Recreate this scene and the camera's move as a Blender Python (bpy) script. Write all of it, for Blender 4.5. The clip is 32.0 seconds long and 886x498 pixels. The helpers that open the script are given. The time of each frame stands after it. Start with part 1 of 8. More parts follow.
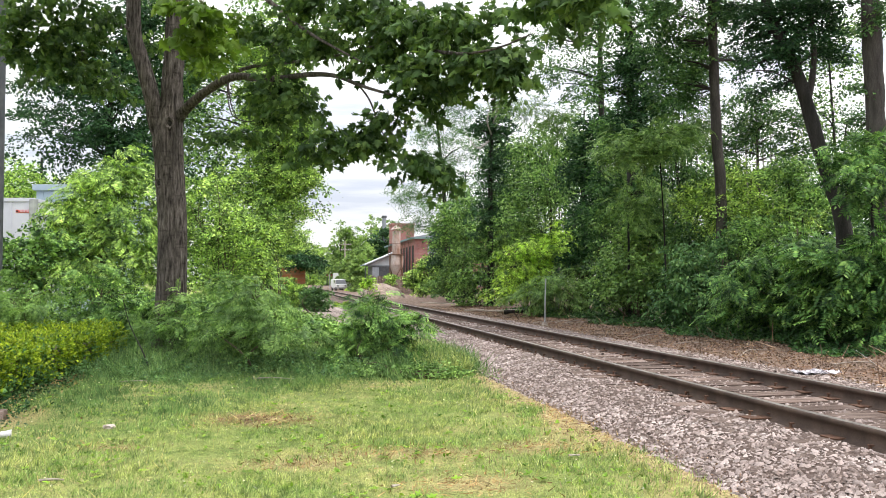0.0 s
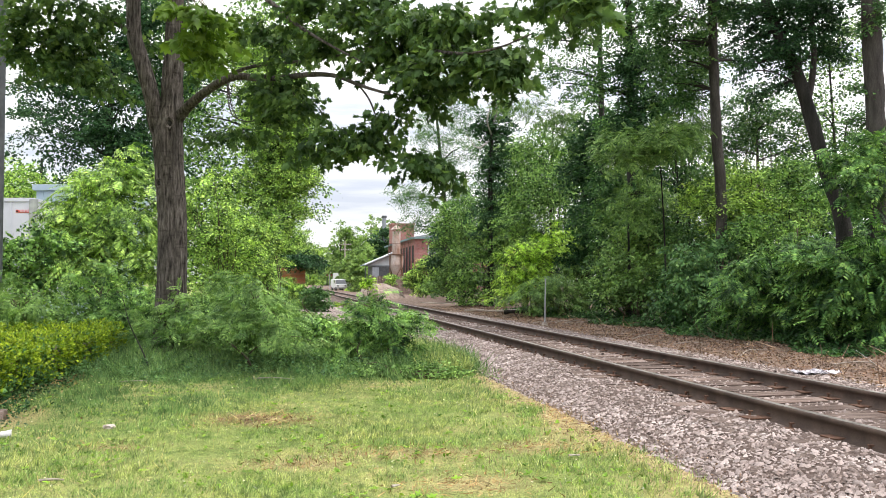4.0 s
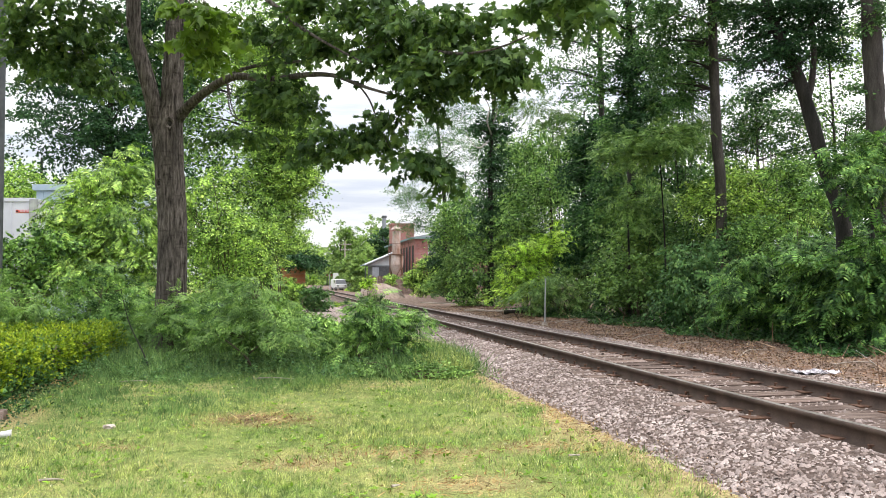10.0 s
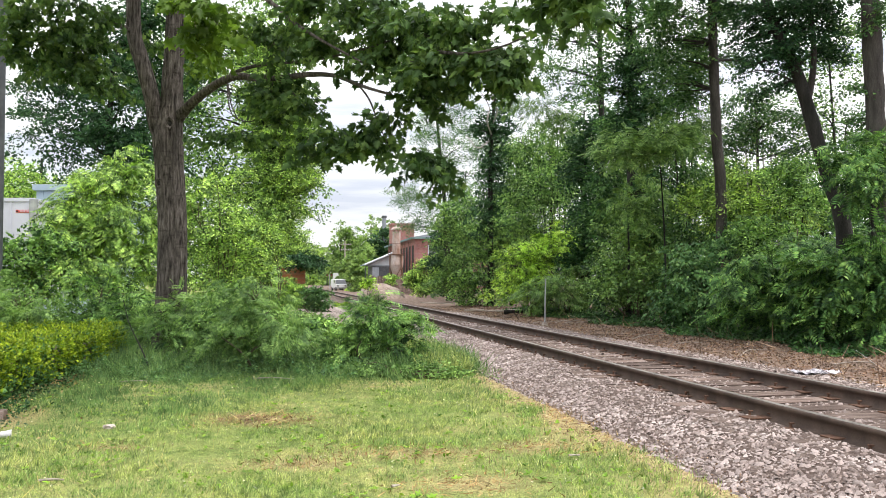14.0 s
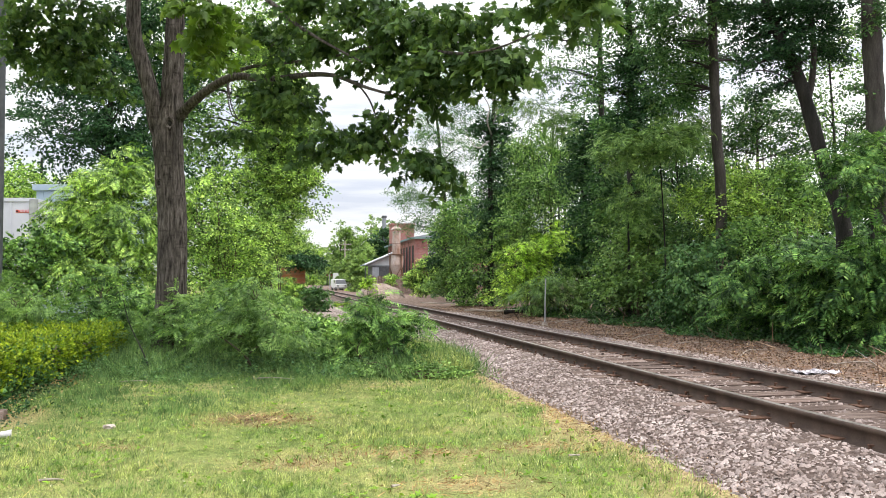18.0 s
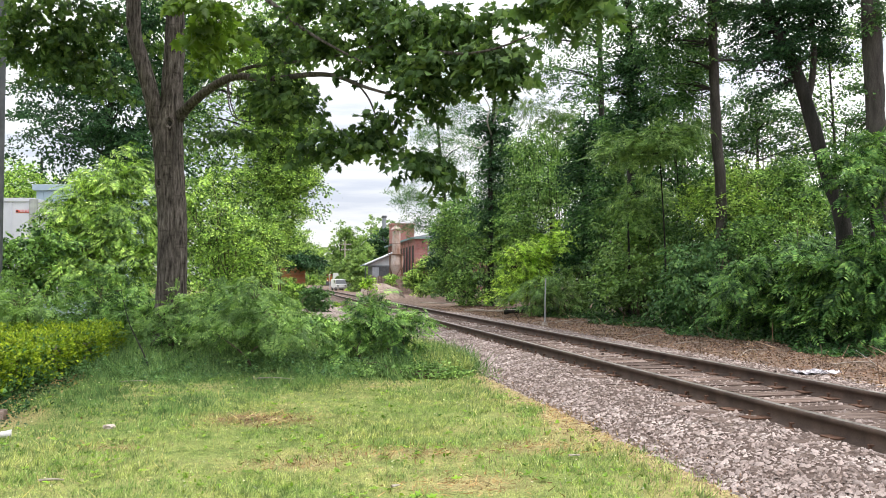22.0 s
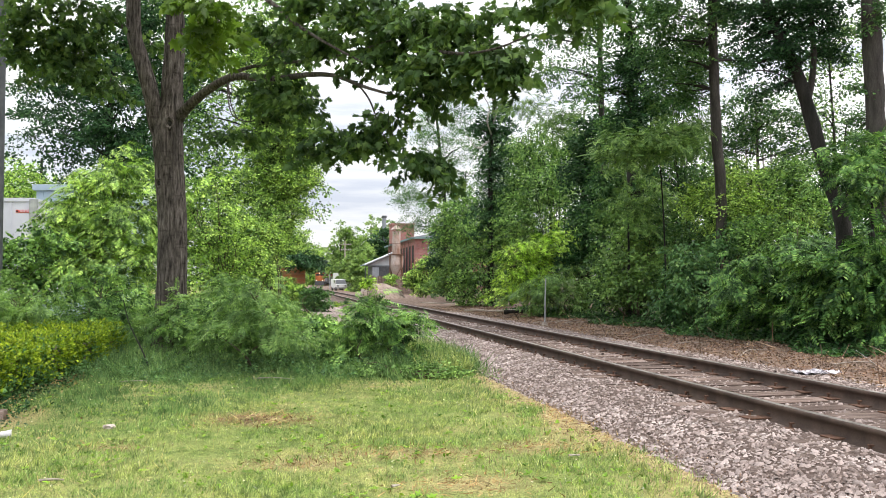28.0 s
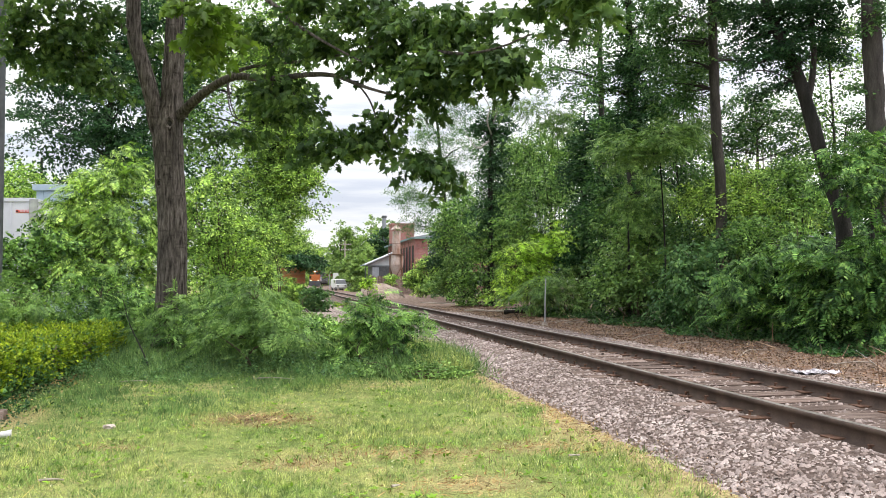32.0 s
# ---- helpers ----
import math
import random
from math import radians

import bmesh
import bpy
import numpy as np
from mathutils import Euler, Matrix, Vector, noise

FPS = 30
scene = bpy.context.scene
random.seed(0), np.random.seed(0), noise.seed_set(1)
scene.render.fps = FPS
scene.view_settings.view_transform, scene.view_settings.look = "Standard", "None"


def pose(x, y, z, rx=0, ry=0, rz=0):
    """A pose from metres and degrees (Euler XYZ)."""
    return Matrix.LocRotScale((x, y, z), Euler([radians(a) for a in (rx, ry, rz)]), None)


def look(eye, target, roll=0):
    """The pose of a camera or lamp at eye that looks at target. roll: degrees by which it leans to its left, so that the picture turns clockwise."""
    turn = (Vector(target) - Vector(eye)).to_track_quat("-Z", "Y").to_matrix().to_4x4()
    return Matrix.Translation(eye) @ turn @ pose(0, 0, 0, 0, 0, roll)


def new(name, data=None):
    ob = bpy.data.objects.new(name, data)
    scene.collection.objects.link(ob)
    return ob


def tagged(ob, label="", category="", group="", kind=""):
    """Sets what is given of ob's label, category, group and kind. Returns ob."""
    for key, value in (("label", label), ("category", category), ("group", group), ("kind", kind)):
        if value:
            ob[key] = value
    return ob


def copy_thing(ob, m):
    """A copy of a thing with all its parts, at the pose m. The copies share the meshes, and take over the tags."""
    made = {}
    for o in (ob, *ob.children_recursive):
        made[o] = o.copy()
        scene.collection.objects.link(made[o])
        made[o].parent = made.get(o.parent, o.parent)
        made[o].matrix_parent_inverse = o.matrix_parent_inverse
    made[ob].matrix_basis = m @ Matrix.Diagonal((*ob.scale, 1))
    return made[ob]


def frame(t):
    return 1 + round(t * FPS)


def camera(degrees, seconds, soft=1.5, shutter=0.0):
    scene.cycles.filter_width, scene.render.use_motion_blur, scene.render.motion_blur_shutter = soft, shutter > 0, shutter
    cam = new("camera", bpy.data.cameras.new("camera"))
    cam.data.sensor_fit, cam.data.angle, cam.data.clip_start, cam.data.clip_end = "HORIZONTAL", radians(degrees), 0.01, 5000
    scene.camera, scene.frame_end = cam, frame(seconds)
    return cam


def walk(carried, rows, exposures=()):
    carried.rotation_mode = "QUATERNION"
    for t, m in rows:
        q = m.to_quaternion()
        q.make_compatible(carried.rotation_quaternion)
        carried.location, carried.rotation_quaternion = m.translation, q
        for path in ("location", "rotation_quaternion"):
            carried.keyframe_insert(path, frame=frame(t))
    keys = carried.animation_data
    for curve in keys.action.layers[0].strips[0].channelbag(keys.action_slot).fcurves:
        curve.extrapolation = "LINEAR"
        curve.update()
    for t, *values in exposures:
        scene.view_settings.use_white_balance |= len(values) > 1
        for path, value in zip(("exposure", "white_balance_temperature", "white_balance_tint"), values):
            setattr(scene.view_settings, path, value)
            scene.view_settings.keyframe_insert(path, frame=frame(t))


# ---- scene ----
cam = camera(55.99, 32.0, soft=0.75, shutter=0.5)
EYE = pose(0, 0, 1.5, 92.29, 0, 0)
walk(cam, [(0, EYE), (32, EYE)], [(0, 0.27), (16, 0.25), (32, 0.2)])

# ---- world and light ----
SUN_ELEVATION, SUN_TURN = radians(58), radians(120)


def make_world():
    w = bpy.data.worlds.new("sky")
    w.use_nodes = True
    nt = w.node_tree
    nt.nodes.clear()
    N, L = nt.nodes.new, nt.links.new
    out = N("ShaderNodeOutputWorld")
    sky = N("ShaderNodeTexSky")
    sky.sky_type, sky.sun_disc = "NISHITA", False
    sky.sun_elevation, sky.sun_rotation = SUN_ELEVATION, SUN_TURN
    blue = N("ShaderNodeBackground")
    blue.inputs["Strength"].default_value = 0.12
    L(sky.outputs[0], blue.inputs["Color"])
    co = N("ShaderNodeTexCoord")
    xyz = N("ShaderNodeSeparateXYZ")
    L(co.outputs["Generated"], xyz.inputs[0])
    # overcast: the zenith is about three times as bright as the horizon
    rise = N("ShaderNodeMath")
    rise.operation = "MULTIPLY_ADD"
    rise.use_clamp = False
    top = N("ShaderNodeMath")
    top.operation = "MAXIMUM"
    L(xyz.outputs["Z"], top.inputs[0])
    top.inputs[1].default_value = 0.0
    L(top.outputs[0], rise.inputs[0])
    rise.inputs[1].default_value, rise.inputs[2].default_value = 1.9, 0.85
    # long flat cloud banks
    squash = N("ShaderNodeMapping")
    squash.inputs["Scale"].default_value = (1.6, 1.6, 13.0)
    squash.inputs["Location"].default_value = (0.3, 0.1, 0.55)
    L(co.outputs["Generated"], squash.inputs[0])
    cloud = N("ShaderNodeTexNoise")
    cloud.inputs["Scale"].default_value, cloud.inputs["Detail"].default_value = 1.5, 7.0
    cloud.inputs["Roughness"].default_value = 0.55
    L(squash.outputs[0], cloud.inputs["Vector"])
    ramp = N("ShaderNodeValToRGB")
    e = ramp.color_ramp.elements
    e[0].position, e[0].color = 0.36, (0.64, 0.68, 0.78, 1)
    e[1].position, e[1].color = 0.52, (1.0, 1.0, 1.0, 1)
    L(cloud.outputs["Fac"], ramp.inputs[0])
    white = N("ShaderNodeBackground")
    L(ramp.outputs[0], white.inputs["Color"])
    L(rise.outputs[0], white.inputs["Strength"])
    mix = N("ShaderNodeMixShader")
    mix.inputs[0].default_value = 0.93
    L(blue.outputs[0], mix.inputs[1])
    L(white.outputs[0], mix.inputs[2])
    L(mix.outputs[0], out.inputs["Surface"])
    scene.world = w


make_world()
sun = new("sun", bpy.data.lights.new("sun", "SUN"))
sun.data.energy, sun.data.angle, sun.data.color = 2.4, radians(14), (1.0, 0.95, 0.86)
sun.matrix_basis = look((0, 0, 0), (-math.sin(SUN_TURN) * math.cos(SUN_ELEVATION), -math.cos(SUN_TURN) * math.cos(SUN_ELEVATION), -math.sin(SUN_ELEVATION)))
sun.location = (0, 0, 60)


# ---- materials ----
def mat_nodes(name):
    m = bpy.data.materials.new(name)
    m.use_nodes = True
    nt = m.node_tree
    nt.nodes.clear()
    return m, nt, nt.nodes.new, nt.links.new


def ramp_of(nt, source, stops):
    r = nt.nodes.new("ShaderNodeValToRGB")
    els = r.color_ramp.elements
    while len(els) < len(stops):
        els.new(0.5)
    for el, (at, col) in zip(els, stops):
        el.position, el.color = at, (*col, 1)
    nt.links.new(source, r.inputs[0])
    return r.outputs[0]


def noise_of(nt, scale, detail=4, rough=0.55, vector=None, stretch=None):
    n = nt.nodes.new("ShaderNodeTexNoise")
    n.inputs["Scale"].default_value, n.inputs["Detail"].default_value, n.inputs["Roughness"].default_value = scale, detail, rough
    if vector is not None:
        if stretch:
            mp = nt.nodes.new("ShaderNodeMapping")
            mp.inputs["Scale"].default_value = stretch
            nt.links.new(vector, mp.inputs[0])
            vector = mp.outputs[0]
        nt.links.new(vector, n.inputs["Vector"])
    return n.outputs["Fac"]


def mixed(nt, fac, a, b, how="MIX"):
    m = nt.nodes.new("ShaderNodeMix")
    m.data_type, m.blend_type = "RGBA", how
    for sock, v in ((m.inputs["Factor"], fac), (m.inputs["A"], a), (m.inputs["B"], b)):
        if isinstance(v, (int, float)):
            sock.default_value = v
        elif isinstance(v, tuple):
            sock.default_value = (*v, 1)
        else:
            nt.links.new(v, sock)
    return m.outputs["Result"]


def leaf_mat(name, dark, mid, light, through_light=0.35, rough=0.45, patch=0.6, low=(0.72, 0.76, 0.66), high=(1.25, 1.18, 1.0), clump=0.4, clump_size=6.0):
    """Leaves: each its own tint, broad patches of lighter and darker growth, painted clump shading, light shining
    through.
    """
    m, nt, N, L = mat_nodes(name)
    geo = N("ShaderNodeNewGeometry")
    own = ramp_of(nt, geo.outputs["Random Per Island"], [(0.0, tuple(0.7 * a + 0.3 * b for a, b in zip(dark, mid))), (0.55, mid), (1.0, tuple(0.65 * a + 0.35 * b for a, b in zip(light, mid)))])
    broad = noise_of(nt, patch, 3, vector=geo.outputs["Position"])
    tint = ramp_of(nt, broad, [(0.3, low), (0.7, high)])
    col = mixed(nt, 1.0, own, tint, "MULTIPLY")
    # clump-sized noise paints in light spray tops and dark gaps
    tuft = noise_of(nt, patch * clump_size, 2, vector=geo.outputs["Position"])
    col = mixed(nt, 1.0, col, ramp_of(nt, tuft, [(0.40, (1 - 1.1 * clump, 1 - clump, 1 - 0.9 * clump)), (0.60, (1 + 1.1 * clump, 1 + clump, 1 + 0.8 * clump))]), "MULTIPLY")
    p = N("ShaderNodeBsdfPrincipled")
    p.inputs["Roughness"].default_value = rough
    p.inputs["Specular IOR Level"].default_value = 0.15
    L(col, p.inputs["Base Color"])
    t = N("ShaderNodeBsdfTranslucent")
    warm = mixed(nt, 1.0, col, (1.18, 1.22, 0.7), "MULTIPLY")
    L(warm, t.inputs["Color"])
    mx = N("ShaderNodeMixShader")
    mx.inputs[0].default_value = through_light
    L(p.outputs[0], mx.inputs[1])
    L(t.outputs[0], mx.inputs[2])
    out = N("ShaderNodeOutputMaterial")
    L(mx.outputs[0], out.inputs["Surface"])
    return m


def rough_mat(name, stops, scale=6.0, fine=60.0, rough=0.85, bump=0.4, metal=0.0, stretch=None, bump_dist=0.02, island=0.0, own=0.0, grain=0.32):
    """A surface with broad and fine variation and relief."""
    m, nt, N, L = mat_nodes(name)
    co = N("ShaderNodeTexCoord")
    geo = N("ShaderNodeNewGeometry")
    pos = geo.outputs["Position"]
    a = noise_of(nt, scale, 5, vector=pos, stretch=stretch)
    b = noise_of(nt, fine, 4, 0.65, vector=pos, stretch=stretch)
    c1 = ramp_of(nt, a, stops)
    shade = ramp_of(nt, b, [(0.25, (1 - grain,) * 3), (0.75, (1 + 0.75 * grain,) * 3)])
    col = mixed(nt, 1.0, c1, shade, "MULTIPLY")
    if island:
        k = ramp_of(nt, geo.outputs["Random Per Island"], [(0.0, (1 - island,) * 3), (1.0, (1 + island,) * 3)])
        col = mixed(nt, 1.0, col, k, "MULTIPLY")
    if own:
        info = N("ShaderNodeObjectInfo")
        k = ramp_of(nt, info.outputs["Random"], [(0.0, (1 - own,) * 3), (1.0, (1 + own,) * 3)])
        col = mixed(nt, 1.0, col, k, "MULTIPLY")
    p = N("ShaderNodeBsdfPrincipled")
    p.inputs["Roughness"].default_value, p.inputs["Metallic"].default_value = rough, metal
    p.inputs["Specular IOR Level"].default_value = 0.3
    L(col, p.inputs["Base Color"])
    bp = N("ShaderNodeBump")
    bp.inputs["Strength"].default_value, bp.inputs["Distance"].default_value = bump, bump_dist
    L(b, bp.inputs["Height"])
    L(bp.outputs[0], p.inputs["Normal"])
    out = N("ShaderNodeOutputMaterial")
    L(p.outputs[0], out.inputs["Surface"])
    return m


def glow_mat(name, colour, strength):
    m, nt, N, L = mat_nodes(name)
    e = N("ShaderNodeEmission")
    e.inputs[0].default_value, e.inputs[1].default_value = (*colour, 1), strength
    out = N("ShaderNodeOutputMaterial")
    L(e.outputs[0], out.inputs["Surface"])
    return m


def bark_mat(name):
    """Grey bark in upright plates, broken across by short dark cracks."""
    m, nt, N, L = mat_nodes(name)
    pos = N("ShaderNodeNewGeometry").outputs["Position"]
    broad = noise_of(nt, 1.6, 4, vector=pos)
    plate = noise_of(nt, 9.0, 5, 0.6, vector=pos, stretch=(2.6, 2.6, 0.4))
    crack = noise_of(nt, 5.0, 4, 0.6, vector=pos, stretch=(0.6, 0.6, 3.6))
    fine = noise_of(nt, 70.0, 3, 0.7, vector=pos)
    col = ramp_of(nt, plate, [(0.34, (0.03, 0.0255, 0.023)), (0.44, (0.084, 0.074, 0.068)), (0.58, (0.155, 0.14, 0.131)), (0.72, (0.27, 0.25, 0.236))])
    col = mixed(nt, 1.0, col, ramp_of(nt, broad, [(0.3, (0.55, 0.53, 0.51)), (0.7, (1.0, 0.97, 0.95))]), "MULTIPLY")
    col = mixed(nt, 1.0, col, ramp_of(nt, crack, [(0.34, (0.6, 0.58, 0.57)), (0.42, (1.0, 1.0, 1.0))]), "MULTIPLY")
    col = mixed(nt, 1.0, col, ramp_of(nt, fine, [(0.25, (0.7, 0.7, 0.7)), (0.75, (1.25, 1.25, 1.25))]), "MULTIPLY")
    p = N("ShaderNodeBsdfPrincipled")
    p.inputs["Roughness"].default_value, p.inputs["Specular IOR Level"].default_value = 0.92, 0.2
    L(col, p.inputs["Base Color"])
    high = N("ShaderNodeMath")
    high.operation = "MULTIPLY"
    L(plate, high.inputs[0])
    high.inputs[1].default_value = 1.0
    bp = N("ShaderNodeBump")
    bp.inputs["Strength"].default_value, bp.inputs["Distance"].default_value = 1.0, 0.09
    L(high.outputs[0], bp.inputs["Height"])
    L(bp.outputs[0], p.inputs["Normal"])
    out = N("ShaderNodeOutputMaterial")
    L(p.outputs[0], out.inputs["Surface"])
    return m


MAPLE = leaf_mat("maple_leaf", (0.03, 0.067, 0.028), (0.07, 0.132, 0.05), (0.165, 0.255, 0.085), 0.42)
# maple leaf again, with the light on it put into a brighter colour
MAPLE_LIT = leaf_mat("lit_maple_leaf", (0.055, 0.11, 0.018), (0.10, 0.175, 0.03), (0.17, 0.26, 0.05), 0.4)
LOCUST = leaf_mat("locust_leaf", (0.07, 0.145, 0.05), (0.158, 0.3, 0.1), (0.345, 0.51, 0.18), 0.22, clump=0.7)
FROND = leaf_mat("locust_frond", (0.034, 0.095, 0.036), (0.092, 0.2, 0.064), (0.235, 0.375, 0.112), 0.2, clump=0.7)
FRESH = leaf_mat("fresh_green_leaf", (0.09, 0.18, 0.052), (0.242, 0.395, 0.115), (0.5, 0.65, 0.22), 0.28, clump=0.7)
SUMAC = leaf_mat("sumac_leaf", (0.078, 0.16, 0.055), (0.165, 0.292, 0.1), (0.305, 0.45, 0.165), 0.22)
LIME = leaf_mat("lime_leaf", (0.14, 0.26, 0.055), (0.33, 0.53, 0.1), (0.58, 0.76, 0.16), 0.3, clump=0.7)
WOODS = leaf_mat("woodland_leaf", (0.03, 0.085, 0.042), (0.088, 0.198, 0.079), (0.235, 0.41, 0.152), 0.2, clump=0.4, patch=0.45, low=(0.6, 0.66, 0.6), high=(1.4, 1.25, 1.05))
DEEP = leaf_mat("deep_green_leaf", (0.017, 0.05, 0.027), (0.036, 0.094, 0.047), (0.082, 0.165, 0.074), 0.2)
PALE = leaf_mat("pale_leaf", (0.06, 0.11, 0.045), (0.11, 0.175, 0.075), (0.19, 0.25, 0.12), 0.28)
IVYGREEN = leaf_mat("vine_leaf", (0.04, 0.105, 0.05), (0.096, 0.205, 0.088), (0.225, 0.36, 0.145), 0.2)
IVY = leaf_mat("ivy_leaf", (0.020, 0.055, 0.025), (0.042, 0.10, 0.040), (0.085, 0.17, 0.06), 0.25, 0.35)
HEDGE = leaf_mat("hedge_leaf", (0.1, 0.19, 0.022), (0.23, 0.335, 0.036), (0.46, 0.53, 0.065), 0.34, 0.4, 1.6)
# paler than near leaves: the distance haze is put into this colour
HAZEDLEAF = leaf_mat("hazed_far_leaf", (0.14, 0.23, 0.09), (0.21, 0.33, 0.13), (0.30, 0.42, 0.18), 0.4, 0.6, 0.15)
GRASS = leaf_mat("grass_blade", (0.105, 0.175, 0.055), (0.335, 0.435, 0.162), (0.64, 0.67, 0.42), 0.36, 0.5, 1.5, (0.55, 0.74, 0.55), (1.36, 1.14, 1.2), 0.42, 8.0)
# green darkened to carry the shade of trees and shrubs
SHADEDGRASS = leaf_mat("shaded_grass_blade", (0.062, 0.135, 0.052), (0.135, 0.24, 0.10), (0.28, 0.38, 0.18), 0.28, 0.55, 0.8)
WEED = leaf_mat("weed_leaf", (0.12, 0.24, 0.035), (0.20, 0.35, 0.055), (0.32, 0.37, 0.11), 0.4)
THATCH = leaf_mat("dry_thatch", (0.16, 0.095, 0.05), (0.31, 0.21, 0.115), (0.50, 0.40, 0.25), 0.1, 0.8)
LITTER = leaf_mat("dead_leaf", (0.065, 0.040, 0.033), (0.20, 0.125, 0.102), (0.40, 0.315, 0.272), 0.1, 0.8)
BARK = bark_mat("bark")
DARKBARK = rough_mat("dark_bark", [(0.3, (0.013, 0.0122, 0.0115)), (0.7, (0.042, 0.039, 0.036))], 3.0, 22.0, 0.92, 0.8, stretch=(2.5, 2.5, 0.5), bump_dist=0.03)
WOODBARK = rough_mat("brown_grey_bark", [(0.3, (0.029, 0.026, 0.024)), (0.7, (0.088, 0.079, 0.073))], 3.0, 22.0, 0.92, 0.8, stretch=(2.5, 2.5, 0.5), bump_dist=0.03)
OLDWOODBARK = rough_mat("bleached_dead_wood", [(0.3, (0.22, 0.20, 0.18)), (0.7, (0.42, 0.39, 0.36))], 6.0, 40.0, 0.9, 0.5, stretch=(2.5, 2.5, 0.5), bump_dist=0.01)
TWIG = rough_mat("twig", [(0.3, (0.06, 0.045, 0.03)), (0.7, (0.14, 0.11, 0.08))], 8.0, 60.0)


# ---- mesh helpers ----
def link_mesh(name, verts, tris, material, parent=None, label="", smooth=False):
    """One mesh object from arrays of places and triangles (or quads)."""
    verts = np.asarray(verts, dtype=np.float32).reshape(-1, 3)
    tris = np.asarray(tris, dtype=np.int32)
    k = tris.shape[1]
    me = bpy.data.meshes.new(name)
    me.vertices.add(len(verts))
    me.vertices.foreach_set("co", verts.ravel())
    me.loops.add(tris.size)
    me.loops.foreach_set("vertex_index", tris.ravel())
    me.polygons.add(len(tris))
    me.polygons.foreach_set("loop_start", np.arange(0, tris.size, k, dtype=np.int32))
    if smooth:
        me.polygons.foreach_set("use_smooth", np.ones(len(tris), dtype=bool))
    me.update(calc_edges=True)
    me.materials.append(material)
    ob = new(name, me)
    ob.parent = parent
    if label:
        ob["label"] = label
    return ob


def part(name, bm, material, parent, label="", smooth=False):
    me = bpy.data.meshes.new(name)
    bm.to_mesh(me)
    bm.free()
    if smooth:
        for f in me.polygons:
            f.use_smooth = True
    me.materials.append(material)
    ob = new(name, me)
    ob.parent = parent
    if label:
        ob["label"] = label
    return ob


def empty(name, m, label, category, group="", kind=""):
    ob = new(name)
    ob.matrix_basis = m
    return tagged(ob, label, category, group, kind)


def join(pieces):
    """Arrays of several pieces as one."""
    vs, fs, n = [], [], 0
    for v, f in pieces:
        vs.append(v)
        fs.append(np.asarray(f) + n)
        n += len(v)
    return np.concatenate(vs), np.concatenate(fs)


def box(bm, x0, x1, y0, y1, z0, z1, bevel=0.0, m=None):
    r = bmesh.ops.create_cube(bm, size=1)
    vs = r["verts"]
    mat = Matrix.Translation(((x0 + x1) / 2, (y0 + y1) / 2, (z0 + z1) / 2)) @ Matrix.Diagonal((x1 - x0, y1 - y0, z1 - z0, 1))
    bmesh.ops.transform(bm, matrix=(m @ mat if m else mat), verts=vs)
    if bevel:
        es = list({e for v in vs for e in v.link_edges})
        bmesh.ops.bevel(bm, geom=es, offset=bevel, segments=2, affect="EDGES", profile=0.6)
    return bm


def drum(bm, r0, r1, z0, z1, sides=16, m=None, x=0.0, y=0.0):
    mat = Matrix.Translation((x, y, (z0 + z1) / 2))
    bmesh.ops.create_cone(bm, cap_ends=True, segments=sides, radius1=r0, radius2=r1, depth=z1 - z0, matrix=(m @ mat if m else mat))
    return bm


def fresh():
    return bmesh.new()


def tube(points, radii, sides=8, rng=None, knobbly=0.0, furrow=0.0):
    """A tapering tube along a line of places, as arrays with quads."""
    p = np.asarray(points, float)
    r = np.asarray(radii, float)
    d = np.gradient(p, axis=0)
    d /= np.linalg.norm(d, axis=1)[:, None] + 1e-9
    ref = np.where(np.abs(d[:, 2:3]) < 0.9, np.array([[0, 0, 1.0]]), np.array([[1.0, 0, 0]]))
    u = np.cross(d, ref)
    u /= np.linalg.norm(u, axis=1)[:, None]
    for i in range(1, len(u)):
        w = u[i - 1] - d[i] * np.dot(u[i - 1], d[i])
        u[i] = w / (np.linalg.norm(w) + 1e-9)
    v = np.cross(d, u)
    a = np.linspace(0, 2 * np.pi, sides, endpoint=False)
    rr = np.repeat(r[:, None], sides, 1)
    if rng is not None and knobbly:
        rr = rr * (1 + knobbly * rng.normal(size=rr.shape))
    if furrow:
        # ridges that wander up the stem and break off here and there
        h = np.linspace(0, 1, len(p))[:, None] * len(p) * 0.12
        ridge = np.sin(9 * a[None, :] + 1.5 * np.sin(h * 2.1)) + 0.7 * np.sin(17 * a[None, :] - 1.2 * np.sin(h * 3.3 + 1)) + 0.5 * np.sin(h * 9 + 3 * np.sin(5 * a[None, :]))
        rr = rr + furrow * ridge
    ring = p[:, None, :] + rr[:, :, None] * (np.cos(a)[None, :, None] * u[:, None, :] + np.sin(a)[None, :, None] * v[:, None, :])
    n = len(p)
    q = []
    for i in range(n - 1):
        for j in range(sides):
            k = (j + 1) % sides
            q.append((i * sides + j, i * sides + k, (i + 1) * sides + k, (i + 1) * sides + j))
    return ring.reshape(-1, 3), np.array(q)


